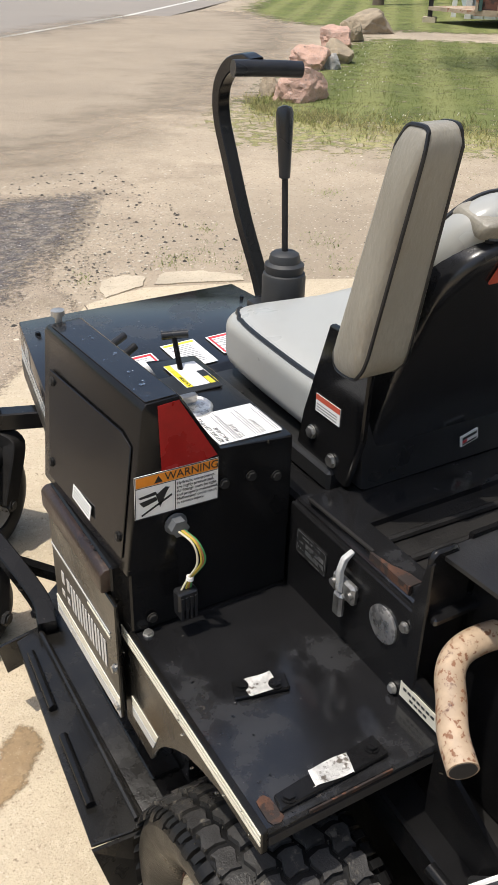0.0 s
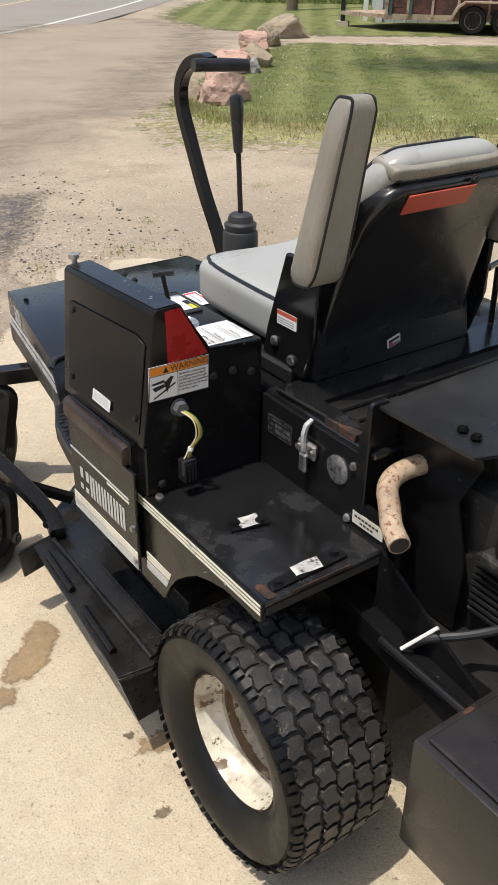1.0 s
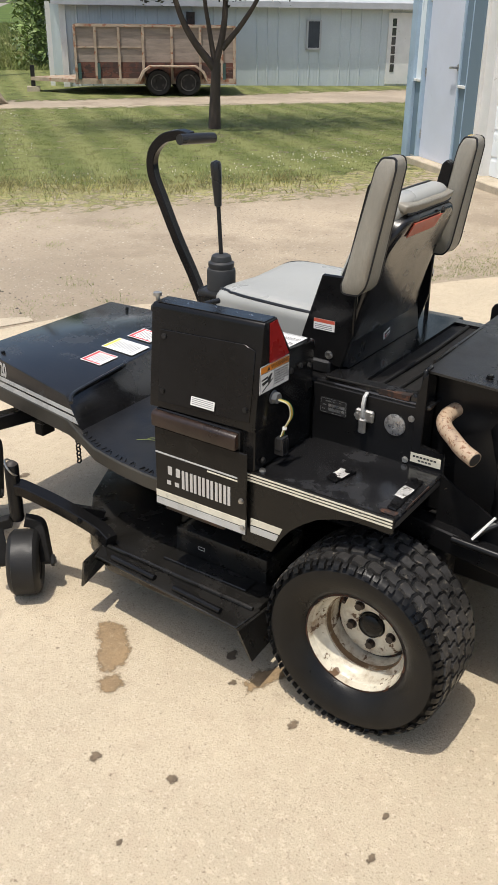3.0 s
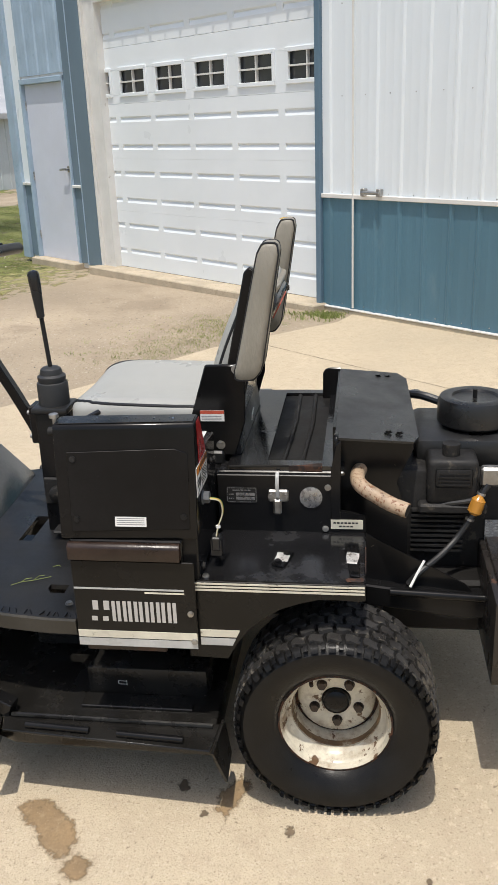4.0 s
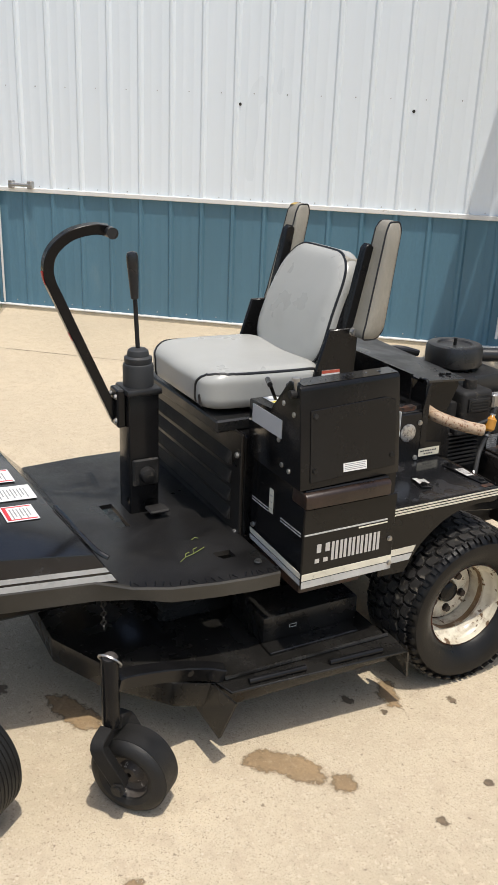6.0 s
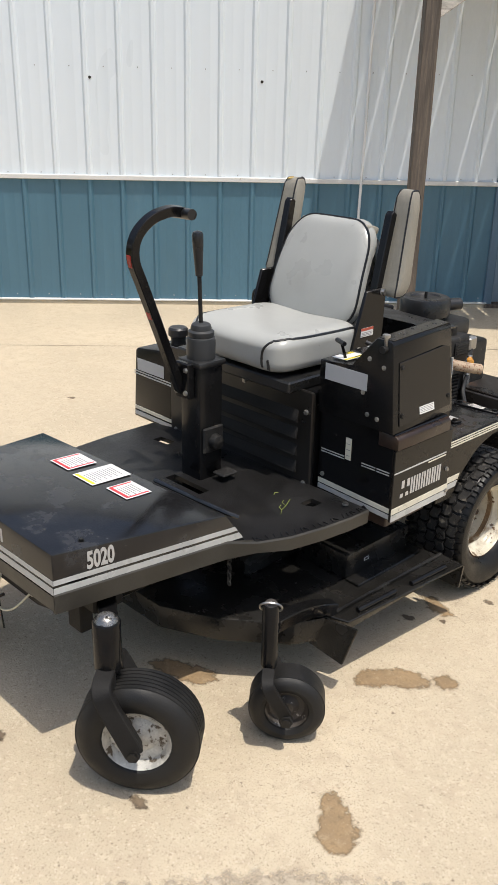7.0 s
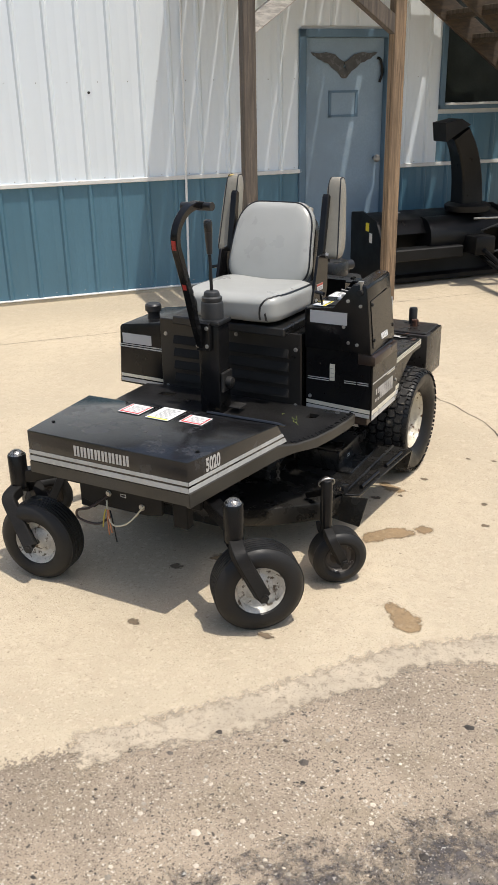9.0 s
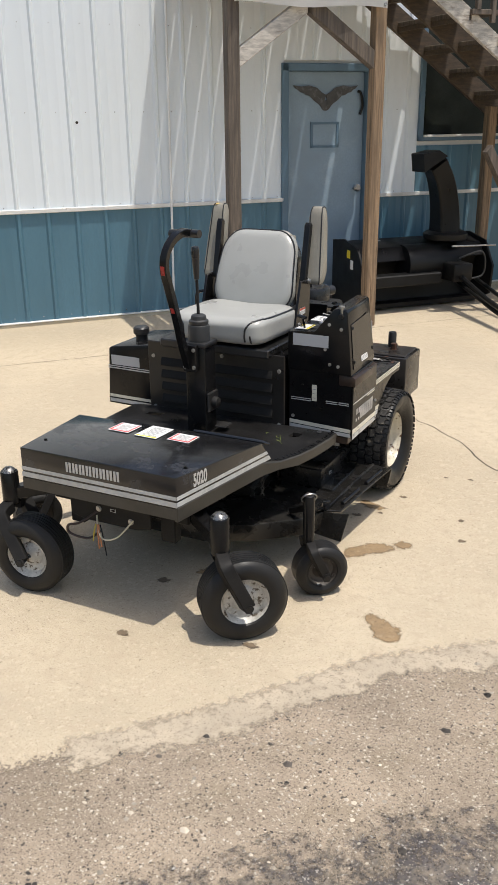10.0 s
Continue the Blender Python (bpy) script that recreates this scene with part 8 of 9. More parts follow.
gauge = mp("gauge", lathe(bmesh.new(), [(0.002, 0.0), (0.032, 0.0), (0.032, 0.005), (0.029, 0.008), (0.026, 0.005), (0.002, 0.004)], (0.522, 1.040, 0.862), (0, 0, 1), 32), ALU, "round chrome-ringed dial", cbox)
mp("gauge_key", box(0.505, 0.535, 1.043, 1.053, 0.868, 0.884, bev=0.003), CHROME, "", gauge)
mp("lever_slot_plate", box(0.505, 0.60, 1.085, 1.150, 0.8615, 0.8645, bev=0.001), BLACK_INK, "", cbox)
tl = mp("throttle_lever", cyl(bmesh.new(), (0.566, 1.165, 0.862), (0.566, 1.188, 0.915), 0.0045, seg=10), BLACK, "black T-handle lever", cbox)
mp("lever_handle", cyl(bmesh.new(), (0.548, 1.196, 0.914), (0.588, 1.181, 0.916), 0.007, seg=12), PLASTIC, "", tl)
m = face_pose((0.60, 1.10, 0.8630), (0, 1, 0), (-1, 0, 0.02))
cl = plaque("caution_label", m, 0.085, 0.055, WHITE, cbox, label="white and yellow caution label")
bars("caution_band", m, [(0, 0.044, 0.085, 0.010), (0.0, 0.0, 0.026, 0.014)], YELLOW_INK, cl)
writing("caution_word", "CAUTION", 0.0075, m @ Matrix.Translation((0.004, 0.0458, 0.0017)), BLACK_INK, cl)
for y, L_ in ((1.13, 0.02), (1.175, 0.022)):
    mp("choke_knob", cyl(bmesh.new(), (0.455, y, 0.925), (0.455 + L_ * 1.2, y + 0.01, 0.932), 0.006, seg=12), CAST if y < 1.15 else PLASTIC, "", cbox)
mp("hour_meter_cap", lathe(bmesh.new(), [(0.002, 0.0), (0.015, 0.0), (0.015, 0.012), (0.002, 0.013)], (0.470, 1.095, 0.91), (0.87, 0, 0.5), 18), WHITE, "white round cap on the sloping face", cbox)
rod = mp("upright_bolt", cyl(bmesh.new(), (0.390, 1.214, 0.940), (0.390, 1.217, 0.974), 0.0055, seg=12), CHROME, "upright bolt handle with a flat head", cbox)
mp("bolt_head", cyl(bmesh.new(), (0.390, 1.217, 0.970), (0.390, 1.217, 0.978), 0.0105, seg=12), CHROME, "", rod)
mp("bolt_foot", cyl(bmesh.new(), (0.390, 1.200, 0.938), (0.390, 1.232, 0.938), 0.010, seg=12), CAST, "", rod)
m = face_pose((0.594, 1.2168, 0.806), (-1, 0, 0), (0, 0, 1))
plaque("front_label", m, 0.152, 0.048, ACCENT, cbox, label="blank silver label on the front face")
for x, z in ((0.44, 0.90), (0.435, 0.74), (0.40, 0.735), (0.455, 0.80), (0.39, 0.885)):
    mp("screw", hexbolt(bmesh.new(), (x, 1.216, z), (0, 1, 0), 0.0055, 0.004), CHROME, "", cbox)

bm = loft([(box_side(y, 0.952) + 0.007, y, 0.9608) for y in (0.914, 1.206)] + [(0.424 + (1.212 - y) / 0.3 * 0.018 - 0.004, y, 0.9622) for y in (1.206, 0.914)], [(box_side(y, 0.952) + 0.007, y, 0.9618) for y in (0.914, 1.206)] + [(0.424 + (1.212 - y) / 0.3 * 0.018 - 0.004, y, 0.9632) for y in (1.206, 0.914)])
bmesh.ops.recalc_face_normals(bm, faces=bm.faces)
mp("box_top", bm, BLACK_WET, "rain-wet top of the box", cbox, angle=20)
# rain drops left on the box, the ledge and the platform
def drops(n, place, seed):
    r_ = random.Random(seed)
    bm = bmesh.new()
    for k in range(n):
        p = Vector(place(r_))
        r = r_.choice((0.0008, 0.001, 0.0012, 0.0016, 0.0024))
        ring = [bm.verts.new(p + Vector((math.cos(a) * r * r_.uniform(0.8, 1.25), math.sin(a) * r * r_.uniform(0.8, 1.25), 0))) for a in [i * math.pi / 4 for i in range(8)]]
        mid = [bm.verts.new(p.lerp(v.co, 0.62) + Vector((0, 0, r * 0.36))) for v in ring]
        tip = bm.verts.new(p + Vector((0, 0, r * 0.46)))
        for i in range(8):
            j = (i + 1) % 8
            bm.faces.new((ring[i], ring[j], mid[j], mid[i]))
            bm.faces.new((mid[i], mid[j], tip))
        bm.faces.new(ring[::-1])
    return bm


mp("water_drops", drops(26, lambda q: (q.uniform(0.395, 0.418), q.uniform(0.92, 1.20), 0.9632), 5), WATER, "rain drops on the box", cbox, kind="stuff")
mp("water_drops", drops(34, lambda q: (q.uniform(0.342, 0.352), q.uniform(0.955, 1.05), 0.6965), 6), WATER, "rain drops on the ledge", body, kind="stuff")
mp("water_drops", drops(70, lambda q: (q.gauss(0.40, 0.03), q.gauss(0.72, 0.10), 0.5972), 7), WATER, "rain drops on the platform", plat, kind="stuff")

# fuel tank box on the right
tank = mp("tank_box", prism(bmesh.new(), [(1.282, 0.428), (1.525, 0.432), (1.508, 0.690), (1.495, 0.700), (1.275, 0.728), (1.268, 0.70)], "y", 0.86, 1.206, 0.006, 2), BLACK, "black side tank with striped front")
for z0, z1, m_ in ((0.440, 0.455, SILVER), (0.462, 0.475, CREAM), (0.598, 0.603, SILVER), (0.608, 0.612, SILVER)):
    mp("stripe", prism(bmesh.new(), [(1.285, z0), (1.285, z1), (1.515, z1 + 0.002), (1.515, z0 + 0.002)], "y", 1.2065, 1.208), m_, "", tank)
m = face_pose((1.495, 1.207, 0.618), (-1, 0, 0), (0, 0, 1))
plaque("tank_label", m, 0.150, 0.044, ACCENT, tank, label="worn silver label on the tank")
mp("filler_cap", lathe(bmesh.new(), [(0.006, 0.075), (0.030, 0.075), (0.036, 0.068), (0.036, 0.045), (0.030, 0.042), (0.026, 0.03), (0.030, 0.0)], (1.405, 1.09, 0.700), (0, 0, 1), 24), PLASTIC, "black filler cap", tank)
plat2 = mp("fender_platform", box(1.198, 1.467, 0.545, 0.86, 0.585, 0.597, bev=0.004), BLACK_WET, "black platform over the far wheel")
mp("fender_skirt", prism(bmesh.new(), out, "x", 1.460, 1.469, 0.0015), BLACK, "", plat2)

# seat: cushion, back, piping, shell, arm rests
def pad(pts_fn, nu, nv):
    """A closed cushion from a surface function."""
    bm = bmesh.new()
    g = [[bm.verts.new(pts_fn(i / (nu - 1), j / nv * 2 * math.pi)) for j in range(nv)] for i in range(nu)]
    for i in range(nu - 1):
        for j in range(nv):
            k = (j + 1) % nv
            bm.faces.new((g[i][j], g[i][k], g[i + 1][k], g[i + 1][j]))
    bm.faces.new(g[0][::-1])
    bm.faces.new(g[-1])
    return bm


def squircle(t, n=5.0):
    c, s = math.cos(t), math.sin(t)
    return math.copysign(abs(c) ** (2 / n), c), math.copysign(abs(s) ** (2 / n), s)


def seat_form(p):
    """The block bent to a seat: crowned top, front edge rolled down, narrower in front."""
    f = max(0.0, p.y / 0.19)
    x = p.x * (1 - 0.06 * f * f)
    top = max(0.0, p.z / 0.057)
    z = p.z - 0.012 * top * (1 - min(1, abs(p.x) / 0.15)) * 0.6 - top * 0.016 * f ** 4
    return Vector((0.910 + x, 1.115 + p.y, 0.851 + z + 0.004 * p.y / 0.19))


bm = warp(cushion((0.217, 0.187, 0.057), 0.055, 0.034, 22), seat_form)
lines = []
for sg in (-1, 1):
    pts = [(sg * 0.204, -0.175, 0.045), (sg * 0.208, -0.08, 0.046), (sg * 0.206, 0.06, 0.046), (sg * 0.196, 0.13, 0.044), (sg * 0.172, 0.165, 0.038), (sg * 0.154, 0.182, 0.018), (sg * 0.150, 0.187, -0.01), (sg * 0.150, 0.184, -0.04)]
    lines.append(seam(bm, [seat_form(Vector(p)) for p in pts]))
lines.append(seam(bm, [seat_form(Vector((q, -0.178, 0.045))) for q in (-0.2, -0.1, 0.0, 0.1, 0.2)]))
seat = mp("seat_cushion", bm, VINYL, "grey vinyl seat cushion with a small tear", angle=80)
for l in lines:
    mp("piping", tube(bmesh.new(), l, 0.0042, 6), PIPING, "black piping along the cushion", seat)
mp("tear", moved(prism(bmesh.new(), [(0.0, 0.0), (0.010, 0.004), (0.014, 0.03), (0.008, 0.034), (0.003, 0.012)], "z", 0.0, 0.003), face_pose((0.735, 1.300, 0.810), (0.35, 0.1, 0), (0, 0, 1))), SOOT_HOLLOW, "dark tear in the vinyl", seat)


def back_at(w, h, depth):
    """Point of the backrest: w across, h up (0 to 1), depth behind the front face."""
    y = 0.956 - 0.125 * h + 0.018 * math.sin(h * math.pi)
    return Vector((0.924 + w, y - depth, 0.868 + 0.333 * h - 0.25 * depth))


def back_form(p, d0):
    """The block bent to a seat back; d0 is the depth of its middle."""
    hh = 0.5 + p.y / 0.34
    return back_at(p.x * (1 - 0.16 * max(0.0, hh - 0.1)), hh, d0 - p.z - 0.010 * (1 - (p.x / 0.2) ** 2) * max(0.0, p.z / 0.04))


BACK = (0.200, 0.172, 0.033)
bm = warp(cushion(BACK, 0.095, 0.031, 22), lambda p: back_form(p, 0.036))
rings_ = []
for zz in (0.020,):
    loop = []
    for k in range(49):
        t = -0.25 + k / 48 * 1.5
        a = math.pi * 2 * k / 48
        c, s = squircle(a, 3.6)
        loop.append(back_form(Vector((c * 0.199, s * 0.171, zz)), 0.036))
    rings_.append(seam(bm, loop, 2))
back = mp("backrest", bm, VINYL, "grey vinyl backrest with black piping", angle=80)
for l in rings_:
    mp("piping", tube(bmesh.new(), l, 0.0042, 6), PIPING, "", back)


# black moulded shell behind and below the back
def shell_form(p):
    hh = 0.25 + p.y / 0.345
    return back_at(p.x * (1 - 0.16 * max(0.0, hh - 0.1)), hh, 0.063 - p.z)


bm = warp(cushion((0.2015, 0.222, 0.031), 0.075, 0.016, 18), shell_form)
mp("seat_shell", bm, PLASTIC_GLOSS, "glossy black plastic seat shell with a faded red patch", back, angle=60)


# the vinyl cap folded over the top of the shell
def cap_form(p):
    hh = 0.932 + p.y / 0.34
    return back_at(p.x * (1 - 0.16 * max(0.0, hh - 0.1)), hh, 0.042 - p.z)


bm = warp(cushion((0.164, 0.0125, 0.037), 0.012, 0.010, 16), cap_form)
rim_line_ = seam(bm, [cap_form(Vector((q, -0.0125, -0.034))) for q in (-0.15, -0.08, 0.0, 0.08, 0.15)])
mp("vinyl_cap", bm, VINYL_TAN, "grey vinyl folded over the top of the seat back", back, angle=80)
mp("piping", tube(bmesh.new(), rim_line_, 0.0042, 6), PIPING, "", back)
ex, ey = Vector((1, 0, 0)), (back_at(0, 1, 0) - back_at(0, 0.5, 0)).normalized()
plaque("red_patch", face_pose(back_at(-0.112, 0.745, 0.0955), ex, back_at(0, 0.9, 0) - back_at(0, 0.78, 0)), 0.165, 0.040, RED_FADED, back, label="faded red rectangle on the seat back", thick=0.003)
m = face_pose((0.887, 0.8535, 0.795), (0.95, 0, 0.25), (-0.25, -0.1, 0.95))
sl = plaque("seat_label", m, 0.034, 0.020, WHITE, back, label="small white maker's sticker on the shell", thick=0.003)
bars("sticker_print", m, [(0.003, 0.012, 0.028, 0.005), (0.003, 0.002, 0.028, 0.003)], BLACK_INK, sl, z=0.0034)
bars("sticker_flag", m, [(0.003, 0.006, 0.009, 0.005)], RED_INK, sl, z=0.0034)
mp("shell_bolt", hexbolt(bmesh.new(), back_at(0.04, 0.885, 0.096), (0, -1, 0), 0.007), SOOT_HOLLOW, "", back)
# lower hip shell and side brackets
mp("hip_shell", prism(bmesh.new(), [(0.855, 0.765), (0.975, 0.765), (0.985, 0.80), (0.955, 0.87), (0.90, 0.90), (0.87, 0.86)], "x", 0.705, 1.131, 0.008, 2), PLASTIC, "", back)


def armrest(side):
    sx = 0.918 + side * 0.238
    br = mp("arm_bracket", prism(bmesh.new(), [(0.936, 1.004), (0.985, 0.845), (1.000, 0.785), (0.870, 0.770), (0.842, 0.86), (0.838, 0.995), (0.850, 1.006)], "x", 0.918 + side * 0.222, 0.918 + side * 0.234, 0.003), BLACK, "black seat side bracket")
    c0 = 0.918 + side * 0.234
    arm = mp("arm_bar", prism(bmesh.new(), [(0.842, 0.985), (0.885, 0.985), (0.833, 1.225), (0.820, 1.237), (0.803, 1.225)], "x", 0.918 + side * 0.200, 0.918 + side * 0.227, 0.003), BLACK, "black arm rest bar folded upright", br)
    pivot = Vector((c0, 0.858, 0.995))
    mp("pivot_bolt", hexbolt(bmesh.new(), pivot, (side, 0, 0), 0.010, 0.012), CHROME, "", br)
    mid, lean = Vector((0.918 + side * 0.244, 0.7965, 1.138)), -0.19

    def pad_form(p):
        # outline x runs fore and aft, y up, thickness z across
        taper = 1.08 - 0.16 * (p.y / 0.16)
        return mid + Vector((p.z * taper * side - side * 0.006 * p.y / 0.16, p.x * taper + p.y * lean + 0.012 * min(0.0, p.y / 0.16 + 0.75) * -2, p.y))
    bm = warp(cushion((0.0265, 0.160, 0.040), 0.022, 0.018, 16), pad_form)
    rings_ = []
    for zz in (0.027, -0.027):
        loop = []
        for k in range(41):
            c, s = squircle(2 * math.pi * k / 40 + 0.02, 7)
            loop.append(pad_form(Vector((c * 0.0262, s * 0.1595, zz))))
        rings_.append(seam(bm, loop, 2))
    p = mp("arm_pad", bm, VINYL_TAN, "weathered tan-grey vinyl arm rest folded upright", br, angle=80)
    for l in rings_:
        mp("pad_piping", tube(bmesh.new(), l, 0.0027, 6), PIPING, "", br)
    return br


left_arm = armrest(-1)
right_arm = armrest(1)
bm = lathe(bmesh.new(), [(0.003, 0.009), (0.010, 0.008), (0.016, 0.004), (0.019, 0.0)], (1.170, 0.770, 1.289), (0.1, -0.2, 1), 12)
mp("bare_foam", warp(bm, lambda p: p + Vector((0.004 * math.sin(p.y * 400), 0.004 * math.sin(p.x * 500), 0))), FOAM, "yellow foam showing through torn vinyl", right_arm, angle=0)
bolts([(0.6835, 0.959, 0.822), (0.6835, 0.905, 0.80)], (-1, 0, 0), left_arm, 0.009)
m = face_pose((0.6838, 0.953, 0.862), (0, -1, 0.0), (0, 0.12, 1))
wl2 = plaque("bracket_label", m, 0.060, 0.028, WHITE, left_arm, label="small label with an orange band")
bars("label_band", m, [(0, 0.019, 0.060, 0.009)], RED_FADED, wl2)
bars("label_print", m, [(0.003, 0.003 + k * 0.0045, 0.05, 0.0018) for k in range(3)], GREY_INK, wl2)
pl = mp("park_lever", tube(bmesh.new(), curve_pts([(1.235, 0.882, 0.765), (1.233, 0.882, 0.84), (1.230, 0.882, 0.90), (1.215, 0.87, 0.912), (1.15, 0.845, 0.916)], 5), 0.007, 8), BLACK, "bent steel lever beside the seat")
mp("lever_knob", cyl(bmesh.new(), (1.165, 0.90, 0.80), (1.165, 0.92, 0.84), 0.012, seg=12), PLASTIC, "", pl)

# engine cover, engine, exhaust, fuel line
cover_top = [(0.638, 0.622, 0.838), (1.205, 0.622, 0.850), (1.205, 0.455, 0.836), (1.16, 0.43, 0.832), (0.715, 0.418, 0.814), (0.672, 0.432, 0.816)]
bm = loft([Vector(p) - Vector((0, 0, 0.006)) for p in cover_top], [Vector(p) for p in cover_top])
ecover = mp("engine_cover", bm, MATTE, "grey-black sheet metal engine cover")
mp("cover_front", prism(bmesh.new(), [(0.620, 0.58), (0.620, 0.838), (0.628, 0.846), (0.66, 0.846), (0.69, 0.80), (0.69, 0.58)], "y", 0.612, 0.622, 0.003), BLACK, "", ecover)
mp("cover_front_far", box(0.69, 1.205, 0.620, 0.627, 0.70, 0.846), BLACK, "", ecover)
mp("cover_gusset", prism(bmesh.new(), [(0.606, 0.60), (0.606, 0.838), (0.618, 0.826), (0.630, 0.757), (0.630, 0.60)], "x", 0.6165, 0.6225, 0.002), BLACK, "", ecover)
mp("cover_ear", prism(bmesh.new(), [(0.620, 0.74), (0.620, 0.852), (0.655, 0.852), (0.668, 0.847), (0.675, 0.834), (0.675, 0.74)], "x", 1.205, 1.213, 0.002), BLACK, "", ecover)
for x, y in ((0.71, 0.492), (0.712, 0.465), (1.165, 0.512), (1.168, 0.485)):
    z = 0.838 - (0.622 - y) * 0.10 + (x - 0.64) * 0.02
    mp("cover_screw", hexbolt(bmesh.new(), (x, y, z), (0, 0.1, 1), 0.008), BLACK, "", ecover)
mp("cover_side", prism(bmesh.new(), [(0.612, 0.45), (0.612, 0.832), (0.44, 0.812), (0.43, 0.79), (0.470, 0.70), (0.440, 0.60), (0.440, 0.45)], "x", 0.698, 0.703), BLACK, "black side sheet under the engine cover", ecover)
mp("muffler", lathe(bmesh.new(), [(0.02, 0.0), (0.07, 0.005), (0.075, 0.02), (0.075, 0.34), (0.07, 0.355), (0.02, 0.36)], (0.77, 0.535, 0.735), (1, 0, 0), 28), CAST, "dark muffler under the cover")
pipe = curve_pts([(0.80, 0.548, 0.738), (0.72, 0.557, 0.733), (0.672, 0.566, 0.729), (0.638, 0.564, 0.724), (0.612, 0.548, 0.717), (0.592, 0.521, 0.708), (0.566, 0.487, 0.699), (0.548, 0.449, 0.691)], 7)
ex_ = mp("exhaust_pipe", tube(bmesh.new(), pipe, 0.0182, 20), EXHAUST, "bent heat-worn exhaust pipe speckled with rust", angle=60)
pend = pipe[-1] + (pipe[-1] - pipe[-2]).normalized() * 0.0008
mp("pipe_mouth", cyl(bmesh.new(), pend - (pipe[-1] - pipe[-2]).normalized() * 0.002, pend, 0.0158, seg=20), SOOT_HOLLOW, "", ex_)
block = mp("engine_block", box(0.74, 1.10, 0.08, 0.40, 0.44, 0.70, bev=0.015, seg=2), CAST, "dark dirty engine")
for k in range(9):
    mp("cooling_fin", box(0.715, 0.74, 0.30, 0.43, 0.50 + k * 0.014, 0.506 + k * 0.014), CAST, "", block)
mp("crankcase", box(0.73, 1.12, 0.39, 0.60, 0.40, 0.72, bev=0.012, seg=2), CAST, "", block)
mp("engine_base", box(0.66, 1.15, 0.10, 0.60, 0.30, 0.445, bev=0.01), FRAME_BLACK, "", block)
mp("rocker_cover", box(0.705, 0.80, 0.27, 0.395, 0.635, 0.755, bev=0.014, seg=3), CAST, "", block)
mp("rocker_badge", box(0.698, 0.706, 0.285, 0.375, 0.685, 0.735, bev=0.006, seg=2), CAST, "", block)
for k in range(4):
    mp("badge_rib", box(0.6955, 0.699, 0.292, 0.368, 0.692 + k * 0.010, 0.696 + k * 0.010), CAST, "", block)
mp("rocker_flange", box(0.700, 0.80, 0.245, 0.415, 0.612, 0.638, bev=0.006), CAST, "", block)
mp("rocker_neck", cyl(bmesh.new(), (0.75, 0.335, 0.75), (0.75, 0.335, 0.785), 0.022, seg=16), CAST, "", block)
mp("intake_shroud", box(0.80, 1.08, 0.12, 0.42, 0.70, 0.775, bev=0.02, seg=2), MATTE, "", block)
ac = mp("air_cleaner", lathe(bmesh.new(), [(0.02, 0.0), (0.090, 0.0), (0.096, 0.006), (0.096, 0.058), (0.090, 0.070), (0.078, 0.074), (0.060, 0.072), (0.056, 0.066), (0.03, 0.064), (0.006, 0.066)], (0.925, 0.262, 0.783), (0, 0, 1), 44), MATTE, "round black air cleaner housing", block)
mp("wing_nut", cyl(bmesh.new(), (0.925, 0.262, 0.845), (0.925, 0.262, 0.872), 0.006, seg=8), CAST, "", ac)
mp("snorkel", cyl(bmesh.new(), (0.90, 0.19, 0.815), (0.865, 0.115, 0.815), 0.024, seg=16), PLASTIC, "", ac)
mp("breather_pipe", tube(bmesh.new(), curve_pts([(1.03, 0.33, 0.80), (1.05, 0.39, 0.815), (1.08, 0.42, 0.81), (1.12, 0.40, 0.80)], 5), 0.012, 10), PLASTIC, "", block)
mp("fuel_pump", box(0.708, 0.738, 0.215, 0.265, 0.685, 0.735, bev=0.006), CHROME, "bright fuel pump", block)
mp("fuel_hose", tube(bmesh.new(), curve_pts([(0.718, 0.245, 0.69), (0.706, 0.275, 0.655), (0.71, 0.33, 0.64), (0.72, 0.38, 0.632)], 6), 0.008, 10), HOSE, "", block)
mp("fuel_hose", tube(bmesh.new(), curve_pts([(0.712, 0.245, 0.69), (0.705, 0.262, 0.662), (0.694, 0.282, 0.612), (0.682, 0.32, 0.555), (0.645, 0.362, 0.525), (0.600, 0.412, 0.503), (0.598, 0.44, 0.47)], 6), 0.008, 10), HOSE, "black fuel hose with clips", block)
mp("fuel_filter", lathe(bmesh.new(), [(0.006, -0.032), (0.010, -0.026), (0.018, -0.018), (0.018, 0.014), (0.010, 0.022), (0.006, 0.03)], (0.700, 0.272, 0.640), (0.1, -0.3, 1), 18), FILTER, "amber in-line fuel filter", block)
for z in (0.668, 0.605):
    mp("hose_clip", lathe(bmesh.new(), [(0.009, -0.003), (0.0115, -0.003), (0.0115, 0.003), (0.009, 0.003)], (0.707 if z > 0.64 else 0.692, 0.262 if z > 0.64 else 0.288, z), (0.1, -0.3, 1), 14, close=True), CHROME, "", block)
mp("cable_tie", tube(bmesh.new(), [(0.568, 0.437, 0.478), (0.592, 0.420, 0.502), (0.612, 0.402, 0.528)], 0.0035, 6), WHITE, "white cable tie")
m = face_pose((0.733, 0.245, 0.53), (0, -1, 0), (0, 0, 1))
elab = plaque("engine_label", m, 0.045, 0.055, ALU, block, label="pale printed engine label")
bars("label_print", m, [(0.003, 0.004 + k * 0.008, 0.038, 0.003) for k in range(6)], GREY_INK, elab)

# rear frame and rear tank
mp("frame_rail", tube(bmesh.new(), [(0.60, 0.62, 0.46), (0.60, 0.30, 0.42), (0.62, 0.0, 0.42)], 0.028, square=True, up=(0, 0, 1)), BLACK, "black rear frame rail")
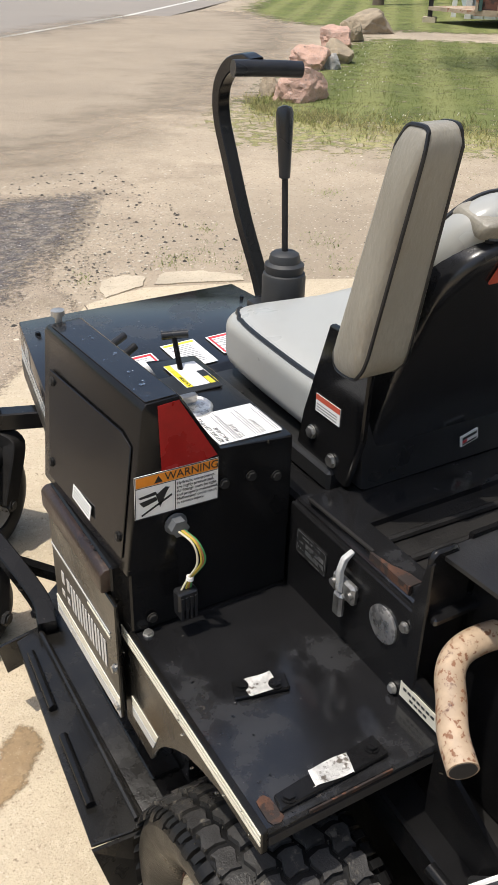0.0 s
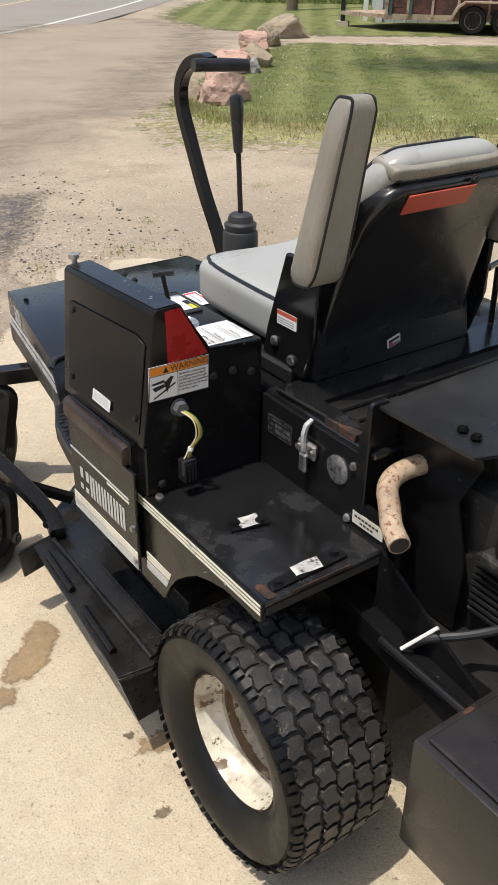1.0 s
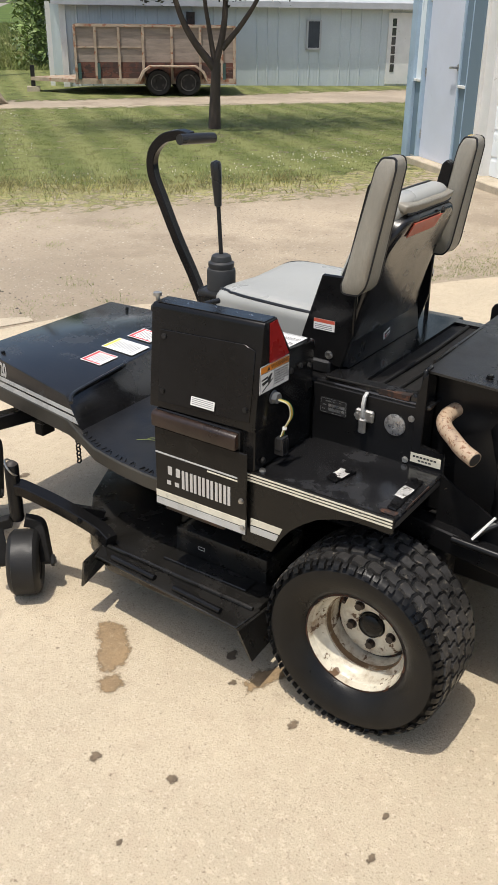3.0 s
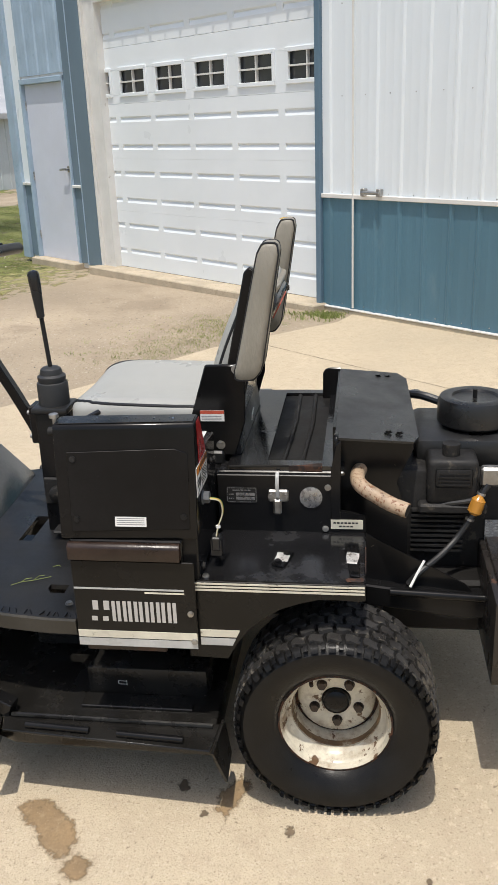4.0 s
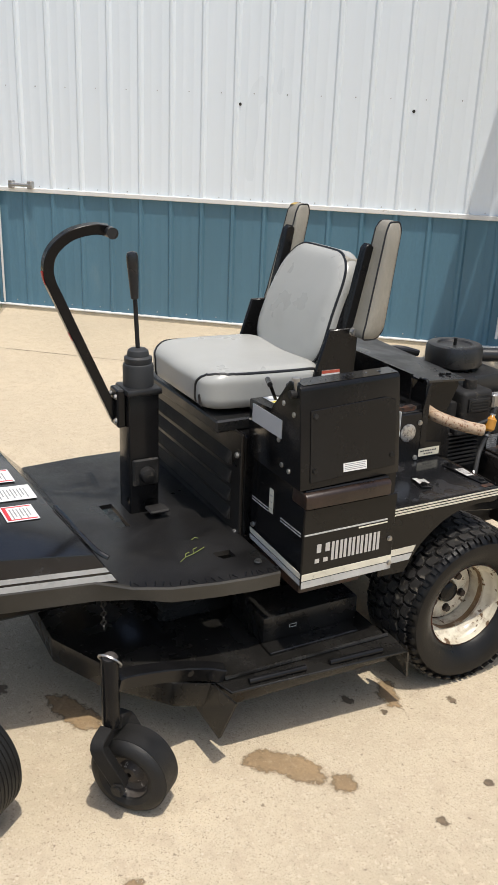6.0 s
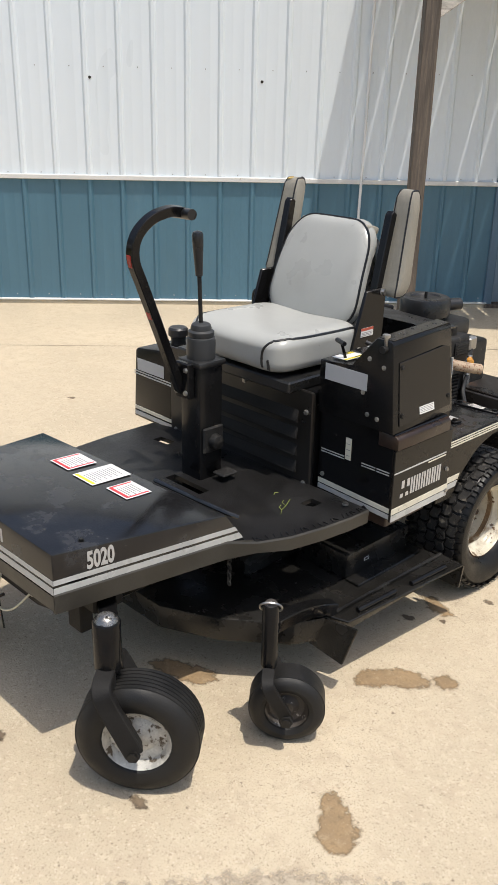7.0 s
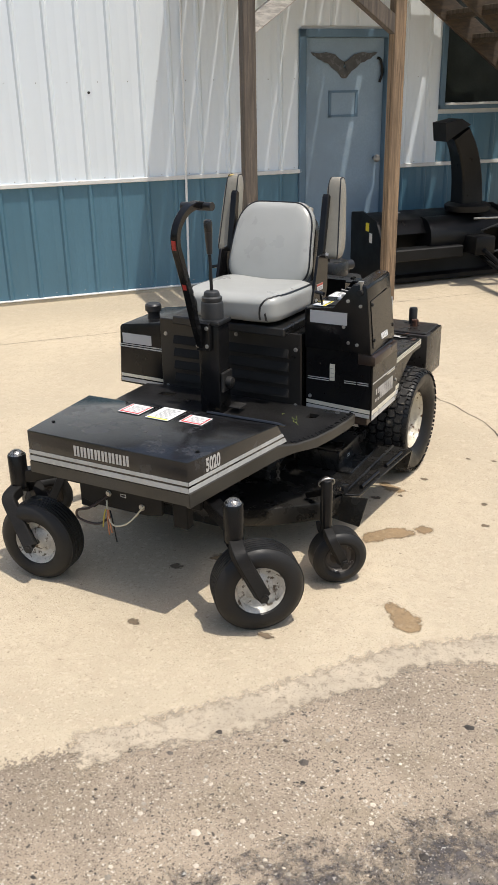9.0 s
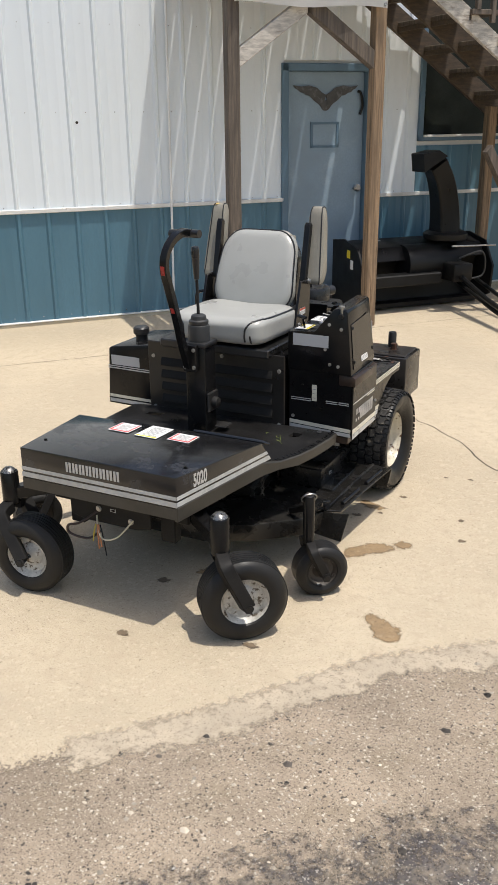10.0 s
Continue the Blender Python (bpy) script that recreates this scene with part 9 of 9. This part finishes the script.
mp("frame_rail", tube(bmesh.new(), [(1.21, 0.62, 0.46), (1.21, 0.30, 0.42), (1.19, 0.0, 0.42)], 0.028, square=True, up=(0, 0, 1)), BLACK)
mp("frame_brace", loft([(0.607, 0.545, 0.60), (0.607, 0.30, 0.466), (0.607, 0.26, 0.42), (0.607, 0.545, 0.42)], [(0.614, 0.545, 0.60), (0.614, 0.30, 0.466), (0.614, 0.26, 0.42), (0.614, 0.545, 0.42)]), BLACK)
mp("brace_tube", cyl(bmesh.new(), (0.57, 0.485, 0.462), (0.575, 0.255, 0.449), 0.010, seg=12), BLACK)
mp("axle", cyl(bmesh.new(), (0.45, 0.612, 0.2345), (1.36, 0.612, 0.2345), 0.04, seg=16), CAST)
mp("transaxle", box(0.62, 1.19, 0.50, 0.74, 0.18, 0.40, bev=0.03, seg=2), CAST)
mp("mid_frame", box(0.64, 0.74, 0.74, 1.95, 0.34, 0.43, bev=0.01), BLACK)
mp("mid_frame", box(1.07, 1.17, 0.74, 1.95, 0.235, 0.295, bev=0.01), BLACK)
mp("cross_member", box(0.74, 1.17, 0.74, 1.20, 0.34, 0.43, bev=0.01), BLACK)
mp("cross_member", box(0.74, 1.17, 1.70, 1.95, 0.34, 0.43, bev=0.01), BLACK)
rt = mp("rear_tank", box(0.411, 1.40, 0.02, 0.258, 0.315, 0.530, bev=0.006, seg=2), TANK_SIDE, "black rear box with a scuffed lid and pale dusty side", angle=30)
mp("tank_lid", box(0.425, 1.385, 0.035, 0.243, 0.530, 0.538, bev=0.003), TANK_LID, "scuffed lid with rust patches", rt)
mp("filler_post", lathe(bmesh.new(), [(0.004, 0.078), (0.018, 0.078), (0.021, 0.070), (0.021, 0.0)], (0.545, 0.075, 0.538), (0, 0, 1), 18), PLASTIC, "black capped post on the rear box", rt)
mp("rust_bolt", hexbolt(bmesh.new(), (0.52, 0.12, 0.538), (0, 0, 1), 0.018, 0.03), RUST, "", rt)

# cutting deck
DECK = [(0.335, 0.895), (0.345, 1.40), (0.40, 1.52), (0.56, 1.66), (0.72, 1.74), (1.09, 1.74), (1.25, 1.66), (1.41, 1.52), (1.465, 1.40), (1.475, 0.895)]
deck = mp("deck_shell", prism(bmesh.new(), DECK, "z", 0.135, 0.208, 0.006, 2), DECK_BLACK, "oily black cutting deck", angle=30)
mp("deck_edge_plate", prism(bmesh.new(), [(0.263, 0.895), (0.300, 1.405), (0.36, 1.425), (0.36, 0.885)], "z", 0.203, 0.211, 0.002), DECK_BLACK, "flat outer edge of the deck", deck)
mp("deck_edge_lip", tube(bmesh.new(), [(0.345, 0.90, 0.216), (0.352, 1.40, 0.216)], 0.006, 8), DECK_BLACK, "", deck)
for y0, y1, x in ((0.96, 1.12, 0.288), (1.19, 1.35, 0.304)):
    mp("hinge_tube", cyl(bmesh.new(), (x, y0, 0.218), (x + 0.010, y1, 0.218), 0.0085, seg=12), BLACK, "", deck)
mp("front_flap", loft([(0.262, 1.408, 0.205), (0.400, 1.435, 0.205), (0.395, 1.452, 0.120), (0.281, 1.442, 0.100)], [(0.262, 1.415, 0.205), (0.400, 1.442, 0.205), (0.395, 1.459, 0.120), (0.281, 1.449, 0.100)]), DECK_BLACK, "pointed black steel flap at the front of the deck", deck)
mp("rear_flap", loft([(0.262, 0.893, 0.205), (0.385, 0.885, 0.205), (0.385, 0.872, 0.110), (0.285, 0.867, 0.106)], [(0.262, 0.886, 0.205), (0.385, 0.878, 0.205), (0.385, 0.865, 0.110), (0.285, 0.860, 0.106)]), DECK_BLACK, "pointed black steel flap at the rear of the deck", deck)
mp("belt_cover", box(0.453, 0.64, 0.93, 1.235, 0.208, 0.290, bev=0.006, seg=2), DECK_BLACK, "black belt cover on the deck", deck)
mp("belt_cover", box(1.17, 1.34, 0.93, 1.245, 0.208, 0.300, bev=0.006, seg=2), DECK_BLACK, "", deck)
mp("spindle_cover", box(0.66, 1.15, 1.0, 1.45, 0.208, 0.27, bev=0.01), DECK_BLACK, "", deck)
mp("deck_tread", box(0.40, 0.453, 0.96, 1.24, 0.208, 0.216, bev=0.002), DECK_BLACK, "", deck)
mp("deck_arm", tube(bmesh.new(), curve_pts([(0.365, 1.40, 0.225), (0.372, 1.46, 0.245), (0.345, 1.57, 0.29), (0.315, 1.68, 0.325), (0.304, 1.708, 0.33)], 5), 0.019, square=True, up=(0, 0, 1)), BLACK, "bent arm to the deck caster", deck)
mp("deck_strut", tube(bmesh.new(), [(0.345, 1.57, 0.29), (0.46, 1.52, 0.23)], 0.012, square=True, up=(0, 0, 1)), BLACK, "", deck)
mp("deck_arm", tube(bmesh.new(), curve_pts([(1.445, 1.40, 0.225), (1.438, 1.46, 0.245), (1.465, 1.57, 0.29), (1.492, 1.66, 0.325), (1.501, 1.69, 0.33)], 5), 0.019, square=True, up=(0, 0, 1)), BLACK, "", deck)
bolts([(0.352, 1.44, 0.235), (0.345, 1.50, 0.268)], (-1, 0, 0), deck, 0.008, BLACK)
for p, a in (((0.452, 1.155, 0.245), (0, -1, 0)), ((0.469, 1.437, 0.2085), (-0.7, 0.7, 0))):
    # small outlined arrow transfers
    m = face_pose(p, a, (0, 0, 1) if p[2] > 0.22 else (0.7, 0.7, 0))
    bars("arrow_decal", m, [(0, 0.0, 0.022, 0.0012), (0, 0.009, 0.022, 0.0012), (0.0, 0.0, 0.0012, 0.010), (0.021, -0.002, 0.0012, 0.014)], WHITE, deck, z=0.002)
ch = mp("lift_chain", lathe(bmesh.new(), [(0.005, -0.002), (0.008, -0.002), (0.008, 0.002), (0.005, 0.002)], (0.515, 1.66, 0.42), (1, 0.2, 0), 10, close=True), CAST, "short lift chain under the foot plate")
for k in range(1, 7):
    mp("chain_link", lathe(bmesh.new(), [(0.005, -0.002), (0.0085, -0.002), (0.0085, 0.002), (0.005, 0.002)], (0.515, 1.66, 0.42 - k * 0.013), (1, 0.2, 0) if k % 2 else (0.2, 1, 0), 10, close=True), CAST, "", ch)
